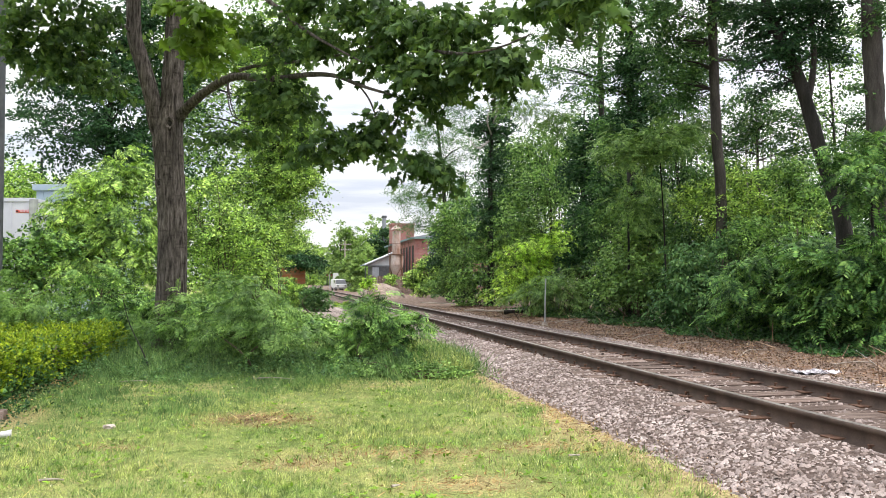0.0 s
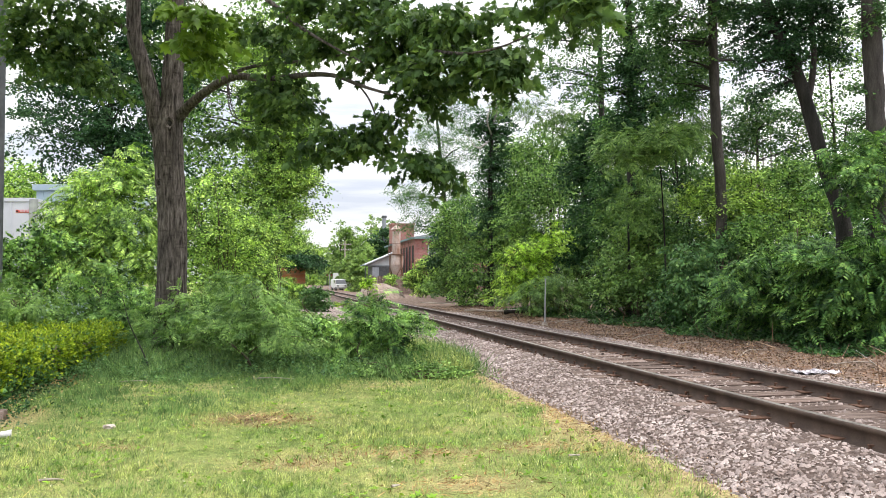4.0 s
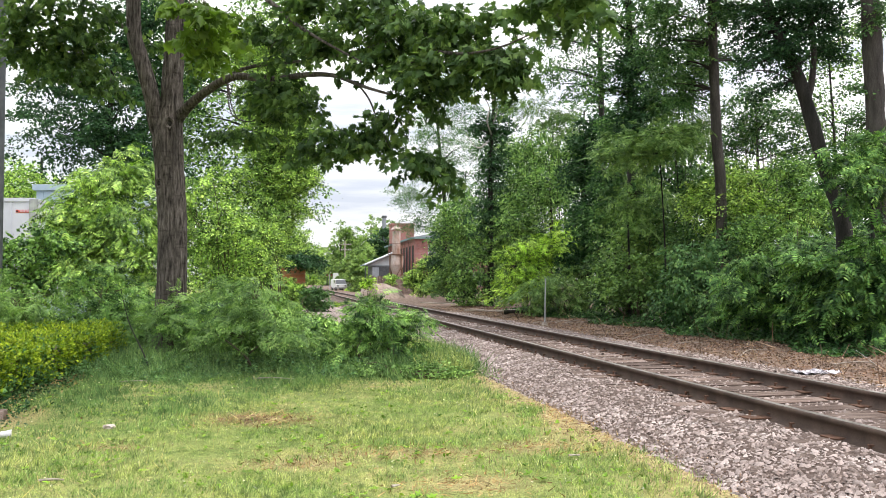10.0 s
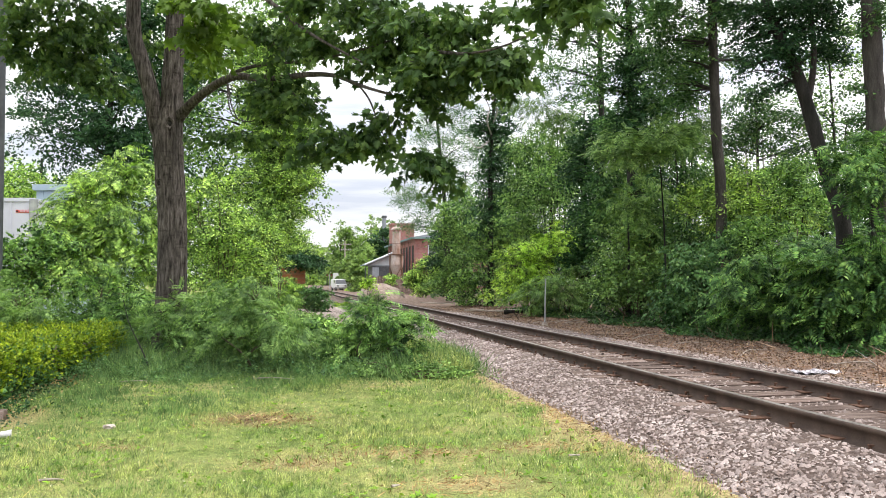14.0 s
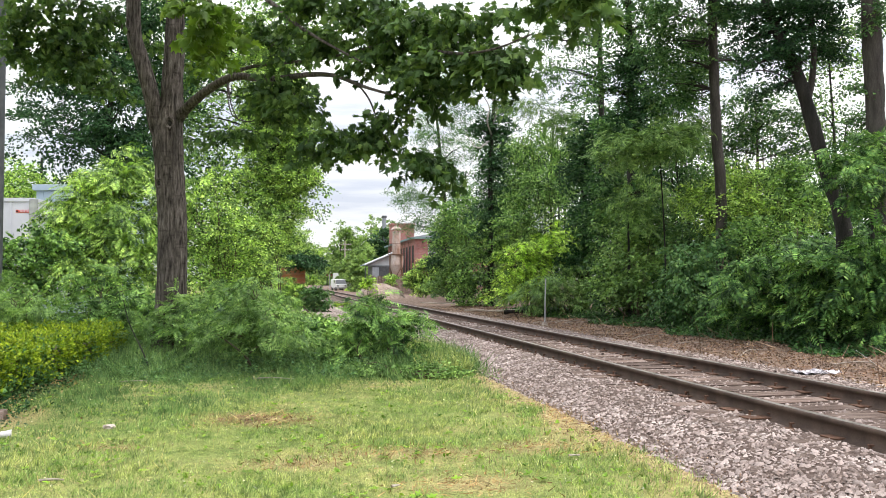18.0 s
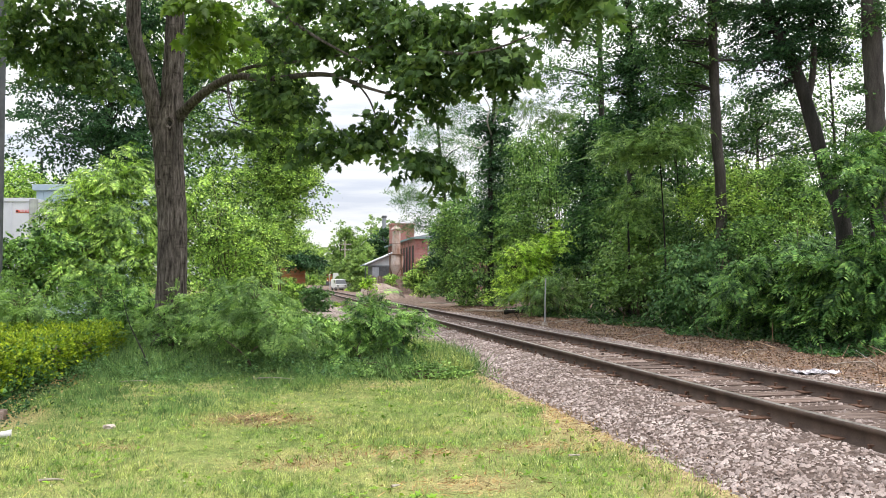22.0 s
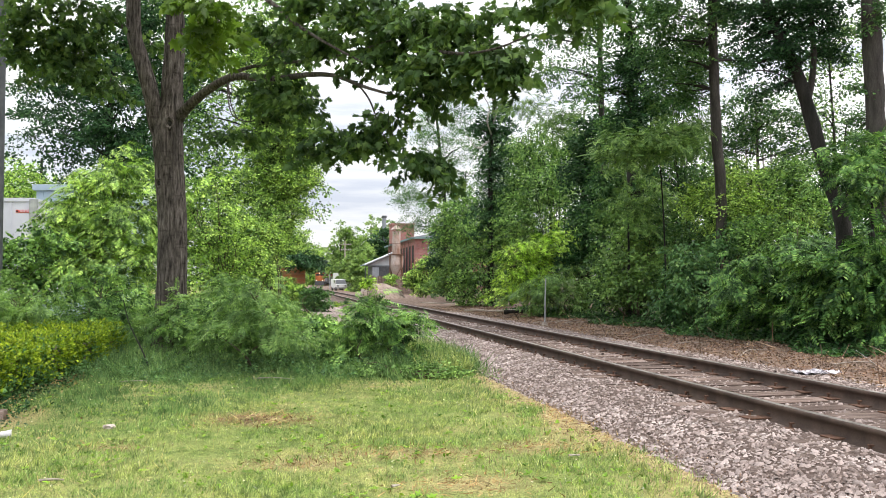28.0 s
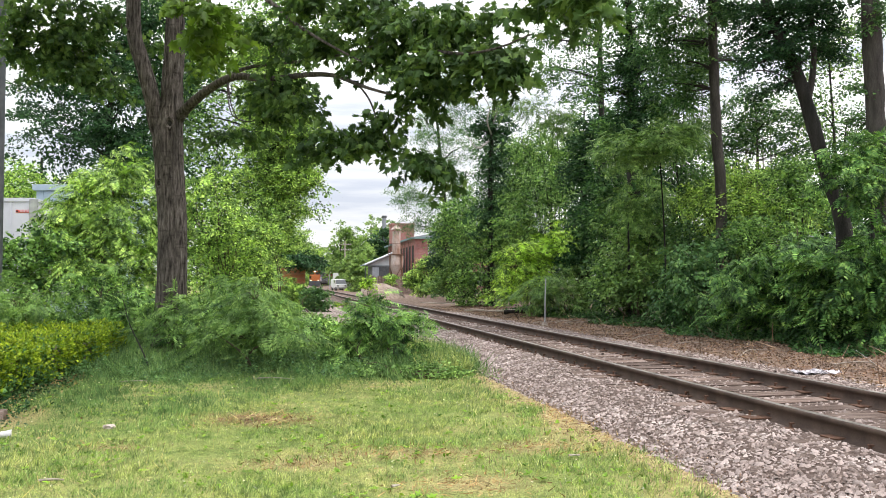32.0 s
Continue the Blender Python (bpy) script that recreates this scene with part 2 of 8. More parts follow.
def curve_line(points, n):
    """n places on a smooth line through the points."""
    p = [Vector(q) for q in points]
    if len(p) < 3:
        return np.array([list(p[0].lerp(p[-1], i / (n - 1))) for i in range(n)])
    out = []
    ext = [p[0] * 2 - p[1], *p, p[-1] * 2 - p[-2]]
    for i in range(n):
        f = i / (n - 1) * (len(p) - 1)
        k = min(int(f), len(p) - 2)
        t = f - k
        a, b, c, d = ext[k:k + 4]
        out.append(list(0.5 * ((2 * b) + (c - a) * t + (2 * a - 5 * b + 4 * c - d) * t * t + (3 * b - a - 3 * c + d) * t ** 3)))
    return np.array(out)


# leaf shapes: length along +x from the stalk, normal +z
def leaf_shape(kind):
    if kind == "oval":
        v = [(0, 0, 0), (0.35, 0.23, 0.04), (0.72, 0.19, 0.03), (1, 0, -0.06), (0.72, -0.19, 0.03), (0.35, -0.23, 0.04)]
        f = [(0, 5, 1), (1, 5, 4), (1, 4, 2), (2, 4, 3)]
    elif kind == "diamond":
        v = [(0, 0, 0), (0.45, 0.31, 0.06), (1, 0, -0.05), (0.45, -0.31, 0.06)]
        f = [(0, 3, 1), (1, 3, 2)]
    elif kind == "maple":
        rim = [(0, 0.02), (-0.06, 0.28), (0.12, 0.20), (0.26, 0.54), (0.40, 0.22), (0.62, 0.38), (0.68, 0.15), (1.0, 0.0)]
        v = [(0.3, 0, 0.05)] + [(x, y, -0.3 * abs(y) - 0.16 * x * x) for x, y in rim] + [(x, -y, -0.3 * abs(y) - 0.16 * x * x) for x, y in reversed(rim[:-1])]
        f = [(0, i + 1, i) for i in range(1, len(v) - 1)] + [(0, 1, len(v) - 1)]
    elif kind == "sedge":
        v = [(0, -0.014, 0), (0, 0.014, 0), (0.55, 0.012, 0.02), (0.55, -0.012, 0.02), (1, 0, -0.12)]
        f = [(0, 1, 2), (0, 2, 3), (3, 2, 4)]
    elif kind == "blade":
        v = [(0, -0.05, 0), (0, 0.05, 0), (1, 0, 0)]
        f = [(0, 1, 2)]
    else:
        # a feathered leaf: leaflets in pairs along a drooping stalk
        v, f = [], []
        n = 6
        for i in range(n + 1):
            x = 0.12 + 0.8 * i / n
            z = -0.22 * x * x
            for side in ((1, -1) if i < n else (0,)):
                ln = 0.34 * (1 - 0.45 * abs(i / n - 0.35))
                ax, ay = (0.45, 0.9 * side) if side else (1.0, 0.0)
                k = len(v)
                px, py = -ay, ax
                w = 0.055
                v += [(x, 0, z), (x + ax * ln * 0.45 + px * w, ay * ln * 0.45 + py * w, z - 0.01), (x + ax * ln, ay * ln, z - 0.09), (x + ax * ln * 0.45 - px * w, ay * ln * 0.45 - py * w, z - 0.01)]
                f += [(k, k + 3, k + 1), (k + 1, k + 3, k + 2)]
    return np.array(v, float), np.array(f, int)


def scatter(rng, places, size, kind="diamond", out=None, droop=0.3, flat=0.8, spread=0.35, lie=None):
    """Leaves at the places: arrays of corners and triangles. out: the way each leaf points, flat: how much it lies level."""
    n = len(places)
    bv, bf = leaf_shape(kind)
    a = rng.normal(size=(n, 3))
    if out is not None:
        a = a * 0.55 + out
    a[:, 2] = a[:, 2] * 0.6 - droop
    a /= np.linalg.norm(a, axis=1)[:, None] + 1e-9
    nn = rng.normal(size=(n, 3)) * (1 - flat) + (np.array([0, 0, flat]) if lie is None else lie * flat)
    nn -= a * np.sum(a * nn, axis=1)[:, None]
    nn /= np.linalg.norm(nn, axis=1)[:, None] + 1e-9
    b = np.cross(nn, a)
    s = size * (1 + spread * rng.uniform(-1, 1, n))
    v = places[:, None, :] + s[:, None, None] * (bv[None, :, 0:1] * a[:, None, :] + bv[None, :, 1:2] * b[:, None, :] + bv[None, :, 2:3] * nn[:, None, :])
    f = bf[None, :, :] + (np.arange(n) * len(bv))[:, None, None]
    return v.reshape(-1, 3), f.reshape(-1, 3)


def cluster_places(rng, centre, radii, clusters, leaves, tight, shell=0.55):
    """Places of leaves in clumps through an ellipsoid, thicker towards its skin, and the ways outward."""
    d = rng.normal(size=(clusters, 3))
    d /= np.linalg.norm(d, axis=1)[:, None]
    r = rng.uniform(0, 1, clusters) ** (shell / 2)
    wob = 1 + 0.22 * rng.normal(size=clusters)
    c = d * (r * wob)[:, None] * np.asarray(radii)[None, :]
    # each clump is a spray: leaves along a short drooping twig, all lying much the same way
    way = d + rng.normal(size=(clusters, 3)) * 0.6
    way[:, 2] = way[:, 2] * 0.5 - 0.12
    way /= np.linalg.norm(way, axis=1)[:, None]
    lie = d * 0.4 + rng.normal(size=(clusters, 3)) * 0.25 + np.array([0, 0, 0.95])
    lie -= way * np.sum(way * lie, axis=1)[:, None] * 0.8
    lie /= np.linalg.norm(lie, axis=1)[:, None]
    cross = np.cross(lie, way)
    along = rng.uniform(-1.1, 1.6, (clusters, leaves, 1)) * tight
    fan = rng.normal(size=(clusters, leaves, 1)) * tight * 0.62 * (1.25 - 0.4 * along / tight)
    off = along * way[:, None, :] + fan * cross[:, None, :] + rng.normal(size=(clusters, leaves, 3)) * tight * 0.2
    off[:, :, 2] -= 0.18 * (along[:, :, 0] ** 2) / tight
    p = (c[:, None, :] + off + np.asarray(centre)[None, None, :]).reshape(-1, 3)
    o = (way[:, None, :] * 0.7 + np.sign(fan) * cross[:, None, :] * 0.55 + 0 * off).reshape(-1, 3)
    return p, o, c + np.asarray(centre), np.repeat(lie, leaves, axis=0)


SWAY = []


def bough(parent, rng, root, centre, radii, clusters, leaves, size, material, kind="diamond", tight=0.28, droop=0.25, flat=0.55, name="bough", sway=0.0, twigs=10, shell=0.55, wood=None, core=5.0):
    """Foliage on twigs that spring from root; a part that can sway about root. Places are in the parent's space."""
    root = np.asarray(root, float)
    if kind != "maple":
        # few thick level sprays with gaps between them
        clusters, leaves, tight = int(clusters * 0.36) + 1, int(leaves * 2.7), tight * 1.28
    p, o, cs, lie = cluster_places(rng, np.asarray(centre, float) - root, radii, clusters, leaves, tight, shell)
    lv, lf = scatter(rng, p, size, kind, o, droop, flat, 0.35, lie)
    if core:
        # broader leaves added to close the inside of the bough and block light
        n = int(clusters * core * (3.6 if kind == "feather" else 4.6))
        d = rng.normal(size=(n, 3))
        d *= (rng.uniform(0, 1, n) ** 0.33 * 0.82 / np.linalg.norm(d, axis=1))[:, None]
        inner = d * np.asarray(radii)[None, :] + np.asarray(centre, float) - root
        iv, jf = scatter(rng, inner, (0.3 if kind == "feather" else 1.4) * size, "diamond", None, 0.3, 0.3)
        lv, lf = join([(lv, lf), (iv, jf)])
    ob = link_mesh(name, lv, lf, material, parent)
    ob["kind"] = "stuff"
    ob.location = root
    if twigs:
        tw = []
        pick = cs[rng.permutation(len(cs))[:twigs]]
        reach = float(np.max(np.abs(np.asarray(radii))))
        for q in pick:
            mid = q * 0.5 + rng.normal(size=3) * 0.08 * reach + np.array([0, 0, 0.06 * reach])
            r0 = 0.006 + 0.009 * reach
            tw.append(tube(curve_line([(0, 0, 0), mid, q], 6), np.linspace(r0, r0 * 0.25, 6), 5))
        v, f = join(tw)
        link_mesh("branchwork", v, f, wood or TWIG, ob)
    if sway:
        SWAY.append((ob, sway, rng.uniform(1.5, 2.4), rng.uniform(0, 6.28)))
    return ob


def gust(t):
    return 0.75 + 0.3 * math.sin(0.55 * t + 0.6) + 0.2 * math.sin(1.27 * t + 2.0)


def sway_rows(ob, amp, period, phase):
    base = ob.matrix_basis.copy()
    rows = []
    t = 0.0
    while t <= 32.01:
        g = gust(t) * amp
        a = 1.35 * g * (0.45 + math.sin(6.283 * t / period + phase))
        b = 0.5 * g * math.sin(6.283 * t / (period * 0.73) + phase * 1.7)
        rows.append((t, base @ pose(0, 0, 0, b, a, 0.4 * b)))
        t += 0.4
    walk(ob, rows)


# ---- plan: the track runs away from the eye, bearing left, then bends right ----
def track_x(y):
    if y < 140:
        return 5.41 - 0.1895 * y
    k = y - 140
    return 5.41 - 0.1895 * 140 - 0.1895 * k + 0.12 * k * k / 380


def track_slope(y):
    return -0.1895 if y < 140 else -0.1895 + 0.12 * (y - 140) / 190


def by_track(y, d, z=0.0):
    """The place d metres to the right of the track's centre line at depth y."""
    s = track_slope(y)
    c = 1 / math.hypot(1, s)
    return (track_x(y) + d * c, y - d * c * s, z)


RAIL_TOP, BED = 0.355, 0.197


def smooth(x, a, b):
    t = np.clip((x - a) / (b - a), 0, 1)
    return t * t * (3 - 2 * t)


def off_track(x, y):
    return (x - (5.41 - 0.1895 * y)) * 0.9825


def ground_z(x, y):
    x, y = np.asarray(x, float), np.asarray(y, float)
    d = off_track(x, y)
    z = 0.09 * smooth(d, -2.1, 0.5) + 0.10 * smooth(d, 3.0, 7.0)
    z = z + 0.02 * np.sin(0.9 * x + 0.4 * y) * np.sin(0.7 * y - 0.3 * x) * smooth(-d, 2.2, 4.0)
    z = z + 0.03 * np.sin(1.3 * x - 0.8 * y) * np.sin(1.1 * y) * smooth(d, 3.0, 5.0)
    return z


BARE_SPOTS = ((-2.0, 9.1, 0.5, 0.4), (-0.3, 7.4, 0.8, 0.3), (1.5, 9.4, 0.4, 1.5), (0.2, 6.3, 0.5, 0.3), (-1.2, 7.0, 0.45, 0.22), (0.9, 7.6, 0.5, 0.35), (-3.0, 7.6, 0.3, 0.15), (-4.75, 9.0, 0.4, 0.8))

# ---- ground ----
def ground_mat():
    m, nt, N, L = mat_nodes("ground_soil")
    geo = N("ShaderNodeNewGeometry")
    pos = geo.outputs["Position"]
    xyz = N("ShaderNodeSeparateXYZ")
    L(pos, xyz.inputs[0])
    slant = N("ShaderNodeMath")
    slant.operation = "MULTIPLY_ADD"
    L(xyz.outputs["Y"], slant.inputs[0])
    slant.inputs[1].default_value = 0.1895
    L(xyz.outputs["X"], slant.inputs[2])
    ragged = noise_of(nt, 1.4, 5, vector=pos)
    edge = N("ShaderNodeMath")
    edge.operation = "MULTIPLY_ADD"
    L(ragged, edge.inputs[0])
    edge.inputs[1].default_value = 1.6
    L(slant.outputs[0], edge.inputs[2])
    rng_ = N("ShaderNodeMapRange")
    # further on the worn strip widens into trodden gravel
    wide = N("ShaderNodeMapRange")
    L(xyz.outputs["Y"], wide.inputs["Value"])
    wide.inputs["From Min"].default_value, wide.inputs["From Max"].default_value = 23.0, 36.0
    shifted = N("ShaderNodeMath")
    shifted.operation = "MULTIPLY_ADD"
    L(wide.outputs[0], shifted.inputs[0])
    shifted.inputs[1].default_value = 2.3
    L(edge.outputs[0], shifted.inputs[2])
    L(shifted.outputs[0], rng_.inputs["Value"])
    rng_.inputs["From Min"].default_value, rng_.inputs["From Max"].default_value = 3.15, 3.9
    a = noise_of(nt, 0.55, 6, 0.6, vector=pos)
    b = noise_of(nt, 9.0, 5, 0.6, vector=pos)
    c = noise_of(nt, 55.0, 3, 0.6, vector=pos)
    a2 = noise_of(nt, 4.5, 4, 0.6, vector=pos)
    lawn = ramp_of(nt, a, [(0.25, (0.13, 0.19, 0.05)), (0.48, (0.21, 0.26, 0.085)), (0.6, (0.30, 0.30, 0.125)), (0.72, (0.37, 0.30, 0.16))])
    lawn = mixed(nt, 1.0, lawn, ramp_of(nt, a2, [(0.35, (0.66, 0.74, 0.62)), (0.65, (1.3, 1.16, 1.15))]), "MULTIPLY")
    worn = ramp_of(nt, b, [(0.3, (0.10, 0.065, 0.045)), (0.5, (0.20, 0.14, 0.11)), (0.7, (0.32, 0.255, 0.22))])
    moss = ramp_of(nt, b, [(0.3, (0.19, 0.145, 0.075)), (0.5, (0.37, 0.295, 0.145)), (0.7, (0.46, 0.39, 0.20))])
    far_side = N("ShaderNodeMapRange")
    L(slant.outputs[0], far_side.inputs["Value"])
    far_side.inputs["From Min"].default_value, far_side.inputs["From Max"].default_value = 4.5, 6.0
    grit = ramp_of(nt, b, [(0.3, (0.24, 0.19, 0.17)), (0.5, (0.38, 0.32, 0.29)), (0.7, (0.50, 0.45, 0.42))])
    worn = mixed(nt, far_side.outputs[0], mixed(nt, wide.outputs[0], moss, grit), worn)
    # bare spots where the soil shows
    soil = ramp_of(nt, b, [(0.3, (0.22, 0.14, 0.07)), (0.5, (0.38, 0.28, 0.15)), (0.7, (0.50, 0.40, 0.24))])
    for at, (cx, cy, rx, ry) in enumerate(BARE_SPOTS):
        mp = N("ShaderNodeMapping")
        mp.vector_type = "TEXTURE"
        mp.inputs["Location"].default_value = (cx, cy, 0)
        mp.inputs["Scale"].default_value = (rx, ry, 1000)
        L(pos, mp.inputs[0])
        far = N("ShaderNodeVectorMath")
        far.operation = "LENGTH"
        L(mp.outputs[0], far.inputs[0])
        wob = N("ShaderNodeMath")
        wob.operation = "ADD"
        L(far.outputs["Value"], wob.inputs[0])
        L(b, wob.inputs[1])
        spot = N("ShaderNodeMapRange")
        L(wob.outputs[0], spot.inputs["Value"])
        spot.inputs["From Min"].default_value, spot.inputs["From Max"].default_value = 0.9, 1.8
        spot.inputs["To Min"].default_value, spot.inputs["To Max"].default_value = (0.55 if at else 0.9), 0.0
        lawn = mixed(nt, spot.outputs[0], lawn, soil)
    base = mixed(nt, rng_.outputs[0], lawn, worn)
    shade = ramp_of(nt, c, [(0.3, (0.42, 0.42, 0.42)), (0.7, (1.45, 1.45, 1.45))])
    col = mixed(nt, 1.0, base, shade, "MULTIPLY")
    p = N("ShaderNodeBsdfPrincipled")
    p.inputs["Roughness"].default_value = 0.95
    p.inputs["Specular IOR Level"].default_value = 0.15
    L(col, p.inputs["Base Color"])
    bp = N("ShaderNodeBump")
    bp.inputs["Strength"].default_value, bp.inputs["Distance"].default_value = 0.7, 0.03
    L(c, bp.inputs["Height"])
    L(bp.outputs[0], p.inputs["Normal"])
    out = N("ShaderNodeOutputMaterial")
    L(p.outputs[0], out.inputs["Surface"])
    return m


def make_ground():
    def line(lo, hi, step, far):
        mid = np.arange(lo, hi + 0.01, step)
        g = step * 1.6 ** np.arange(1, 40)
        s = np.cumsum(g)
        s = s[s < far]
        return np.concatenate([(lo - s)[::-1], mid, hi + s])
    xs, ys = line(-14, 14, 0.25, 2500), line(-3, 45, 0.25, 2500)
    gx, gy = np.meshgrid(xs, ys)
    near = np.clip(1 - np.hypot(gx, gy) / 400, 0, 1)
    v = np.stack([gx, gy, ground_z(gx, gy) * (near > 0)], -1).reshape(-1, 3)
    nx, ny = len(xs), len(ys)
    i = (np.arange(ny - 1)[:, None] * nx + np.arange(nx - 1)[None, :]).ravel()
    q = np.stack([i, i + 1, i + nx + 1, i + nx], -1)
    g = link_mesh("ground", v, q, ground_mat(), smooth=True)
    tagged(g, "mown lawn giving way to brown leaf litter beyond the track", "ground", kind="structure")


make_ground()


# ---- ballast bed, rails and ties ----
# rusty dirt tint, darkened further to put shade between the stones
BALLAST = rough_mat("ballast_bed", [(0.3, (0.075, 0.052, 0.042)), (0.5, (0.13, 0.093, 0.08)), (0.7, (0.24, 0.185, 0.16))], 14.0, 34.0, 0.95, 1.0, bump_dist=0.05)
STONE = rough_mat("crushed_stone", [(0.3, (0.195, 0.15, 0.135)), (0.5, (0.315, 0.258, 0.24)), (0.72, (0.45, 0.388, 0.366))], 4.0, 70.0, 0.9, 0.4, island=0.34, bump_dist=0.006)
STEEL = rough_mat("rusty_rail_side", [(0.3, (0.045, 0.030, 0.024)), (0.7, (0.105, 0.072, 0.056))], 4.0, 70.0, 0.75, 0.3, stretch=(1, 1, 1), bump_dist=0.004)
POLISHED = rough_mat("worn_rail_head", [(0.3, (0.22, 0.19, 0.175)), (0.7, (0.42, 0.38, 0.35))], 3.0, 60.0, 0.38, 0.1, metal=0.75, bump_dist=0.002)
TIEWOOD = rough_mat("weathered_tie", [(0.25, (0.055, 0.038, 0.031)), (0.5, (0.145, 0.103, 0.086)), (0.75, (0.27, 0.215, 0.19))], 7.0, 45.0, 0.95, 0.9, stretch=(0.35, 2.5, 1.0), bump_dist=0.012, own=0.3)
RUST = rough_mat("rusty_iron", [(0.3, (0.055, 0.030, 0.02)), (0.7, (0.16, 0.085, 0.055))], 20.0, 90.0, 0.85, 0.4, bump_dist=0.004)


def strip(profile, y0, y1, step, close=False):
    """A profile of (across, height) swept along the track."""
    ys = np.concatenate([np.arange(y0, min(y1, 60), step), np.arange(60, y1, step * 4)]) if y1 > 60 else np.arange(y0, y1, step)
    k = len(profile)
    v = np.array([by_track(y, d, z) for y in ys for d, z in profile])
    q = []
    for i in range(len(ys) - 1):
        for j in range(k if close else k - 1):
            n = (j + 1) % k
            q.append((i * k + j, i * k + n, (i + 1) * k + n, (i + 1) * k + j))
    return v, np.array(q)


def make_track():
    v, q = strip([(-2.35, -0.06), (-2.1, 0.02), (-1.7, 0.11), (-1.4, 0.19), (-0.85, 0.197), (-0.6, 0.188), (0, 0.184), (0.6, 0.188), (0.85, 0.192), (1.3, 0.182), (1.7, 0.155), (2.5, 0.13), (2.95, 0.04)], -60.0, 760, 0.5)
    bed = link_mesh("ballast_bed", v, q, BALLAST, smooth=True)
    tagged(bed, "pinkish-grey crushed stone bed under the rails", "ballast", kind="structure")
    track = empty("railway_track", pose(0, 0, 0), "single railway track of rusty steel rails on weathered wooden ties", "railway track")
    half = 1.435 / 2
    for side in (-1, 1):
        c = side * (half + 0.035)
        prof = [(-0.07, 0), (-0.07, 0.012), (-0.012, 0.03), (-0.009, 0.12), (-0.034, 0.13), (-0.036, 0.158), (-0.026, 0.17), (0.026, 0.17), (0.036, 0.158), (0.034, 0.13), (0.009, 0.12), (0.012, 0.03), (0.07, 0.012), (0.07, 0)]
        v, q = strip([(c + a, RAIL_TOP - 0.17 + z) for a, z in prof], -60.0, 760, 1.0, True)
        rail = link_mesh("rail", v, q, STEEL, track)
        v, q = strip([(c - 0.027, RAIL_TOP + 0.0), (c - 0.02, RAIL_TOP + 0.004), (c + 0.02, RAIL_TOP + 0.004), (c + 0.027, RAIL_TOP)], -60.0, 760, 1.0)
        link_mesh("rail_head", v, q, POLISHED, rail, "worn shiny running surface")
    # ties, each slightly skewed
    rng = np.random.default_rng(5)
    protos = []
    for k in range(4):
        bm = box(fresh(), -1.29, 1.29, -0.115, 0.115, -0.16, 0.0, 0.012)
        for vv in bm.verts:
            vv.co += Vector(rng.normal(size=3) * 0.006)
        me = bpy.data.meshes.new("tie")
        bm.to_mesh(me)
        bm.free()
        me.materials.append(TIEWOOD)
        protos.append(me)
    bm = box(fresh(), -0.17, 0.17, -0.095, 0.095, 0, 0.014, 0.004)
    plate_me = bpy.data.meshes.new("tie_plate")
    bm.to_mesh(plate_me)
    bm.free()
    plate_me.materials.append(RUST)
    bm = box(fresh(), -0.009, 0.009, -0.009, 0.009, 0, 0.03)
    box(bm, -0.028, 0.012, -0.017, 0.017, 0.03, 0.045, 0.004)
    spike_me = bpy.data.meshes.new("spike")
    bm.to_mesh(spike_me)
    bm.free()
    spike_me.materials.append(RUST)
    y = -8.64
    turn0 = math.degrees(math.atan(0.1895))
    while y < 95:
        tie = new("tie", protos[int(rng.integers(4))])
        tie.parent = track
        x, yy, _ = by_track(y, rng.normal() * 0.03)
        tie.matrix_basis = pose(x, yy, BED + rng.normal() * 0.006, rng.normal() * 0.6, rng.normal() * 0.4, turn0 + rng.normal() * 0.9)
        if 3.0 < y < 34:
            for side in (-1, 1):
                pl = new("tie_plate", plate_me)
                pl.parent = tie
                pl.matrix_basis = pose(side * (half + 0.035), 0, 0.001)
                if y < 24:
                    for off, dy in ((-0.085, 0.04), (0.085, -0.04)):
                        if rng.uniform() < 0.88:
                            sp = new("spike", spike_me)
                            sp.parent = tie
                            sp.matrix_basis = pose(side * (half + 0.035) + off, dy, 0.008 + abs(rng.normal()) * 0.012, 0, 0, 180 if off < 0 else 0)
        y += 0.51
    # loose crushed stone
    n = 112000
    u = rng.uniform(0, 1, n)
    yy = 4.0 + 34.0 * u ** 2.0
    d = rng.uniform(-2.25, 2.7, n)
    keep = (d < 1.6) | (rng.uniform(0, 1, n) < 0.4)
    keep &= (np.abs(np.abs(d) - 0.7525) > 0.09)
    keep &= (np.abs(d) > 0.75) | (rng.uniform(0, 1, n) < 0.2)
    keep &= (d < -1.45) | (d > -0.8) | (rng.uniform(0, 1, n) < 0.5)
    yy, d = yy[keep], d[keep]
    yy = np.concatenate([yy, rng.uniform(24, 62, 6000)])
    d = np.concatenate([d, -2.0 - 2.8 * rng.uniform(0, 1, 6000) ** 1.3])
    x_at = 5.41 - 0.1895 * yy + d / 0.9825
    seen = x_at < 0.56 * yy + 0.5
    yy, d = yy[seen], d[seen]
    edge = np.interp(d, [-2.5, -2.35, -2.1, -1.7, -1.4, -0.85, -0.6, 0.6, 0.9, 1.3, 1.7, 2.5, 2.95], [0.0, -0.06, 0.02, 0.11, 0.19, 0.197, 0.186, 0.186, 0.192, 0.182, 0.155, 0.13, 0.04])
    x = 5.41 - 0.1895 * yy + d / 0.9825 * 1.0
    n = len(x)
    # each an angular chip: a rough four-sided foot and a slanting ridge
    chip = np.array([(1, 0.1, 0), (0.1, 1, 0), (-1, -0.1, 0), (-0.1, -1, 0), (0.55, 0.25, 0.85), (-0.5, -0.2, 0.75)], float)
